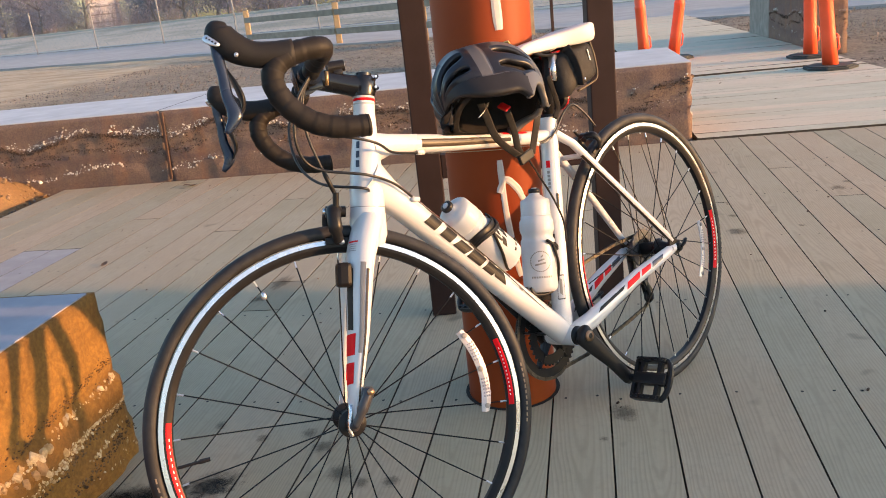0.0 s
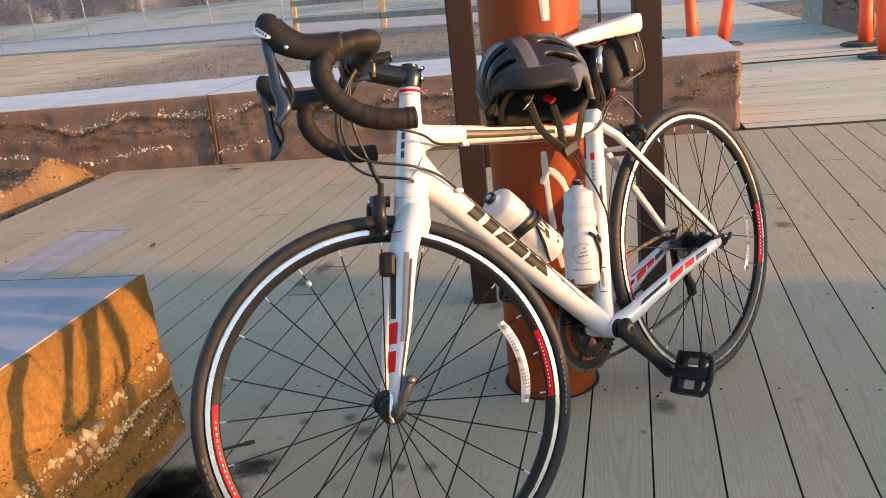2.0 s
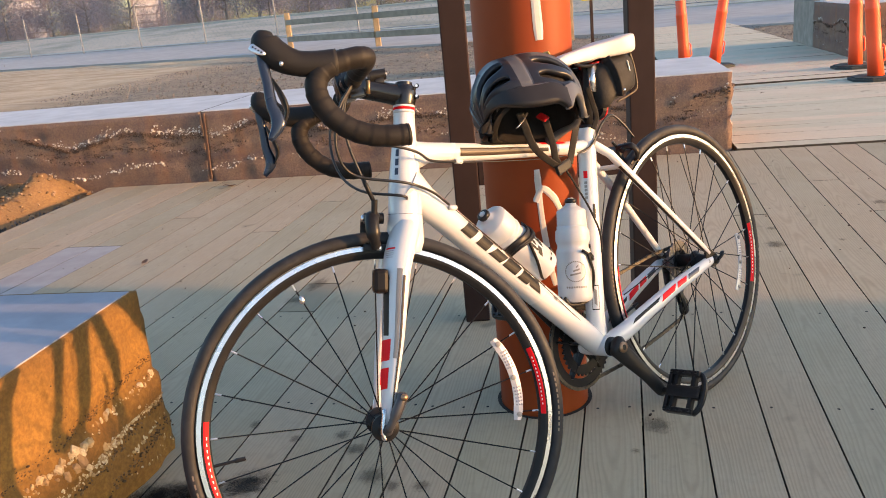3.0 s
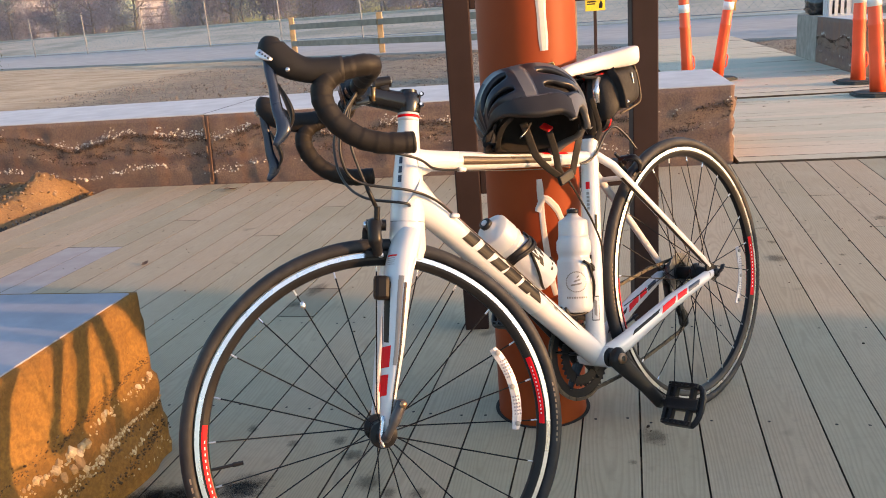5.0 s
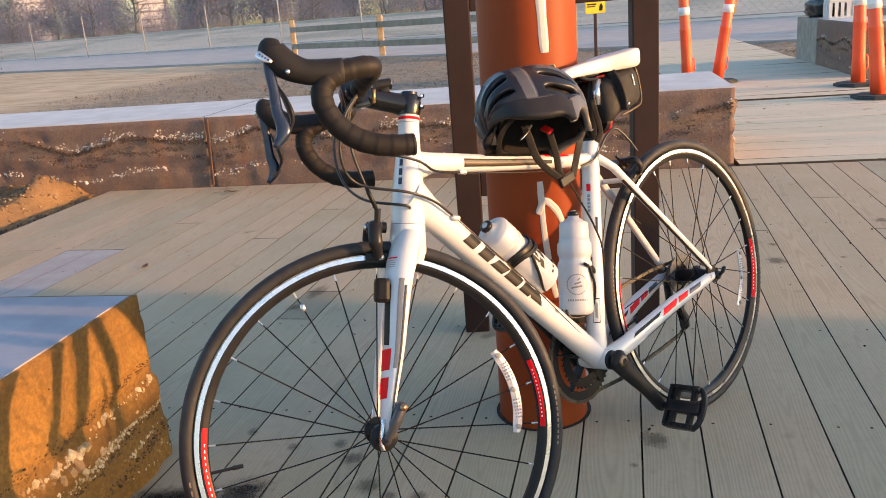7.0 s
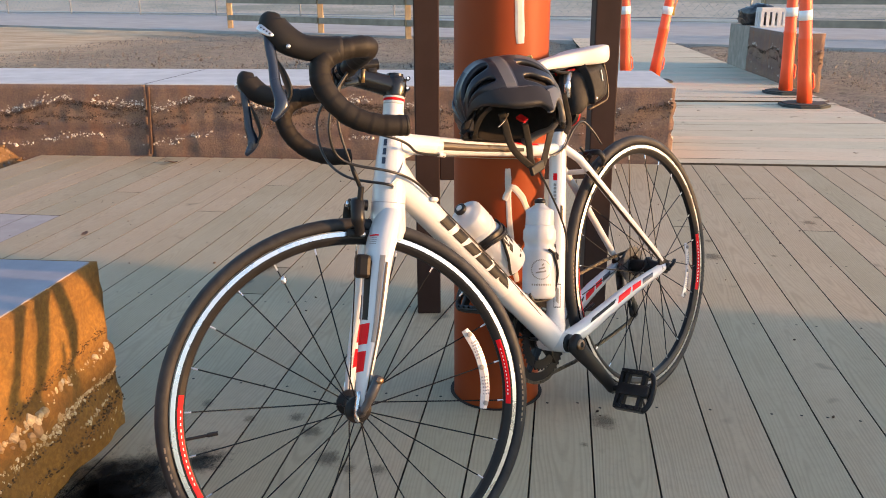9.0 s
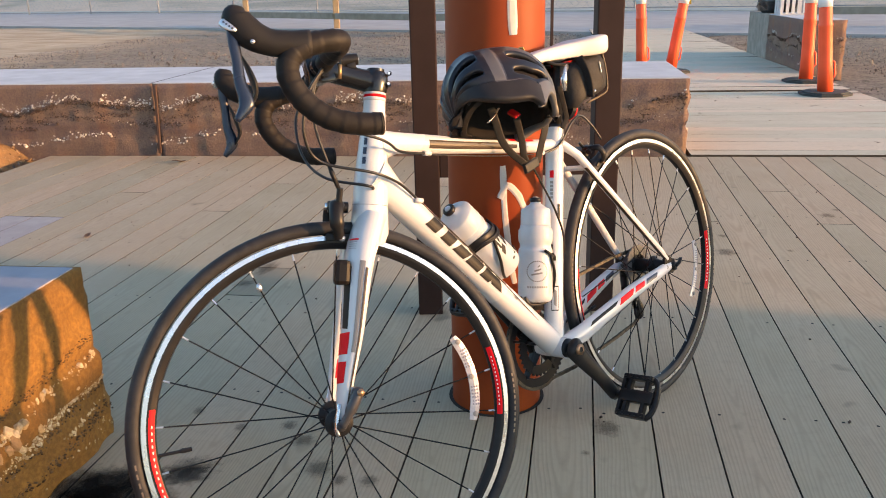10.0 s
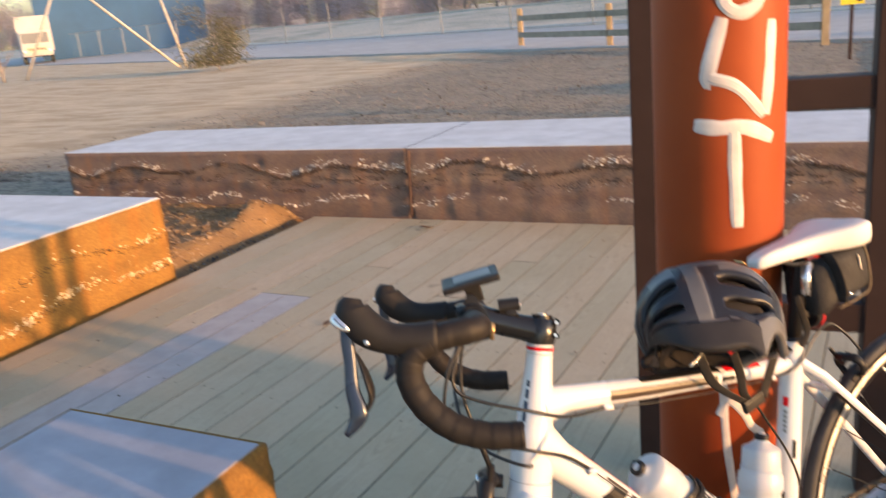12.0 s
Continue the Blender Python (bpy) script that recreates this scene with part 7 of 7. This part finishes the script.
def deck():
    floor = thing("floor", DECK, "weathered green-grey wooden boardwalk deck", "deck", kind="structure")
    rng = random.Random(11)
    pitch, gap = 0.1382, 0.0040
    meshes = {}

    def lay(x, y0, y1, turn=0, mat=WOOD, w=pitch - gap):
        key = (round(y1 - y0, 3), mat.name, round(w, 3))
        if key not in meshes:
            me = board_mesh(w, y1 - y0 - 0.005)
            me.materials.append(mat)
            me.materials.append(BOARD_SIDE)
            meshes[key] = me
        ob = new("board", meshes[key])
        ob.parent = floor
        mid = (y0 + y1) / 2
        up = rng.uniform(-0.00015, 0.00015)
        ob.matrix_local = pose(x, mid, up, 0, rng.uniform(-0.10, 0.10), 0) if not turn else TO_SITE @ pose(mid, x, up, rng.uniform(-0.2, 0.2), 0, 90)
        return ob

    TO_SITE = DECK.inverted() @ SITE

    def trim(x, y0, y1, w):
        """A board cut off along the line of the deck's side."""
        to = TO_SITE.inverted()
        corners = [Vector((x + a * w / 2, b, 0)) for a, b in ((-1, y0 + 0.0025), (1, y0 + 0.0025), (1, y1 - 0.0025), (-1, y1 - 0.0025))]
        kept = []
        for p, q in zip(corners, corners[1:] + corners[:1]):
            dp, dq = (to @ p).x - DECK_SIDE, (to @ q).x - DECK_SIDE
            if dp > 0:
                kept.append(p)
            if dp * dq < 0:
                kept.append(p.lerp(q, dp / (dp - dq)))
        if len(kept) > 2:
            bm = bmesh.new()
            slab(bm, [(p.x, p.y) for p in kept], -0.035, 0.0)
            part("board", bm, WOOD, floor)

    first = -22 * pitch + pitch / 2
    far = 3.50
    # the boards by the low bench are a little wider; the outermost are cut along the deck's edge
    cols, edge = [], -8 * pitch
    for k in range(15):
        wide = pitch * (1.055 if k < 5 else 1.12)
        cols.insert(0, (edge - wide / 2, wide))
        edge -= wide
    cols += [(first + i * pitch, pitch) for i in range(14, 42)]
    for i, (x, wide) in enumerate(cols, -1):
        cuts = [-4.6] + ([-2.2, 0.3 if i < 15 else -1.6, 2.7][i % 3:i % 3 + 1] if i % 2 else [-1.05, 2.13][i % 4 // 2:i % 4 // 2 + 1]) + [far + 0.038 * x]
        if i in (2, 4, 5):
            cuts = [-4.6, -0.7, 1.97, far + 0.038 * x]
        if i == 6:
            cuts = [-4.6, -0.7, 2.46, far + 0.038 * x]
        if i in (7, 8):
            cuts = [-4.6, -0.9 - 0.2 * i, far + 0.038 * x]
        if i == 14:
            cuts = [-4.6, 1.07, 1.36, far + 0.038 * x]
        for y0, y1 in zip(cuts, cuts[1:]):
            if i < 3:
                trim(x, y0, y1, wide - gap)
            else:
                lay(x, y0, y1, mat=HATCH if i in (4, 5) and y0 == -0.7 else STAINED if i == 14 and y0 == 1.07 else WOOD, w=wide - gap)
    # boards laid across, past the end of the long ones
    y = 5.13 + pitch / 2
    while y < 8.0:
        lay(y, 0.80, 2.70, turn=1, mat=WALK_WOOD, w=pitch - 0.002)
        y += pitch
    lay(8.275, 0.80, 2.70, turn=1, mat=WALK_WOOD, w=0.245)
    y = 8.45
    while y < 18.5:
        lay(y + 0.12, 0.80, 2.70, turn=1, mat=WALK_WOOD, w=0.287)
        y += 0.29
    bm = bmesh.new()
    for j in range(14):
        yy = -4.5 + j * 0.61
        box(bm, first + 0.02, first + 41 * pitch, yy, yy + 0.04, -0.09, -0.036)
    for yy in (5.2, 6.4, 7.6, 9, 11, 13, 15, 17):
        box(bm, 0.82, 2.68, yy, yy + 0.04, -0.09, -0.036, m=TO_SITE)
    part("joists", bm, BLACK_GAP, floor, "dark joists under the boards")
    bm = bmesh.new()
    for j in range(14):
        yy = -4.48 + j * 0.61
        for i in range(42):
            x = first + i * pitch
            for dx in (-0.04, 0.04):
                if yy < 3.4 and rng.random() < 0.85:
                    c = Vector((x + dx + rng.gauss(0, 0.004), yy + rng.gauss(0, 0.008), 0.0011))
                    r = 0.0042
                    vs = [bm.verts.new(c + Vector((r * math.cos(a), r * math.sin(a), 0))) for a in (k * math.pi / 3 for k in range(6))]
                    bm.faces.new(vs)
    tagged(part("screw_heads", bm, BLACK_GAP, floor, "small dark screw heads"), kind="stuff")


deck()


def stain(x, y, rx, ry, turn, mat=STAIN):
    """A dark film with a ragged edge lying on the boards, for stains and bench-foot shade."""
    th = thing("floor_stain", pose(x, y, 0.0022, 0, 0, turn) @ Matrix.Diagonal((rx * 0.8, ry * 0.8, 1, 1)), "dark film of stain and shade on the weathered boards", "stain", "stains on the deck", "structure")
    bm = bmesh.new()
    bm.faces.new([bm.verts.new((1.25 * math.cos(a), 1.25 * math.sin(a), 0)) for a in (k * math.pi / 12 for k in range(24))])
    part("film", bm, mat, th)


for x, y, rx, ry, turn in ((-0.72, 3.07, 0.05, 0.13, -14), (-0.77, 2.91, 0.06, 0.05, 20), (-0.545, 1.895, 0.025, 0.03, 0), (-0.43, 1.90, 0.03, 0.035, 0), (-0.385, 1.83, 0.045, 0.04, 0),
                           (-0.33, 1.71, 0.05, 0.06, 0), (-0.28, 1.665, 0.03, 0.035, 0), (-0.67, 1.98, 0.022, 0.035, 10), (-0.62, 1.72, 0.10, 0.07, 20), (0.328, 1.858, 0.055, 0.06, 0), (0.26, 1.75, 0.016, 0.016, 0)):
    stain(x, y, rx, ry, turn)
# beside the short bench the film paints its foot shade along with the tar
stain(-0.81, 1.56, 0.30, 0.27, 10, TAR_SHADE)
stain(-0.78, 1.60, 0.22, 0.20, 70, TAR_SHADE)
stain(-0.62, 1.70, 0.09, 0.07, 0, TAR_SHADE)
for x, y, r in ((1.03, 3.14, 0.06), (1.08, 3.35, 0.03), (1.62, 3.61, 0.05), (1.70, 3.70, 0.03), (-0.215, 1.66, 0.03), (1.27, 3.14, 0.02)):
    stain(x, y, r, r * 1.2, 0)


def debris():
    """Crumbs of dirt and bark strewn on the boards."""
    rng = random.Random(91)
    st = Stones()
    for k in range(120):
        st.add((rng.uniform(-3.0, 2.6), rng.uniform(0.6, 4.9), 0.003), rng.uniform(0.002, 0.0055), rng, 0.7)
    tagged(st.part("deck_debris", STONE_DARK, m=SITE), "dark crumbs of dirt and bark on the boards", "debris", kind="stuff")


debris()


def loose_stone():
    st = Stones()
    st.add((0, 0, 0.03), 0.05, random.Random(3), 0.8)
    th = thing("stone", site(1.16, 7.78, 0.002, 30), "small dark brown stone lying on the walkway", "stone")
    st.part("lump", STONE_DARK, th)


loose_stone()
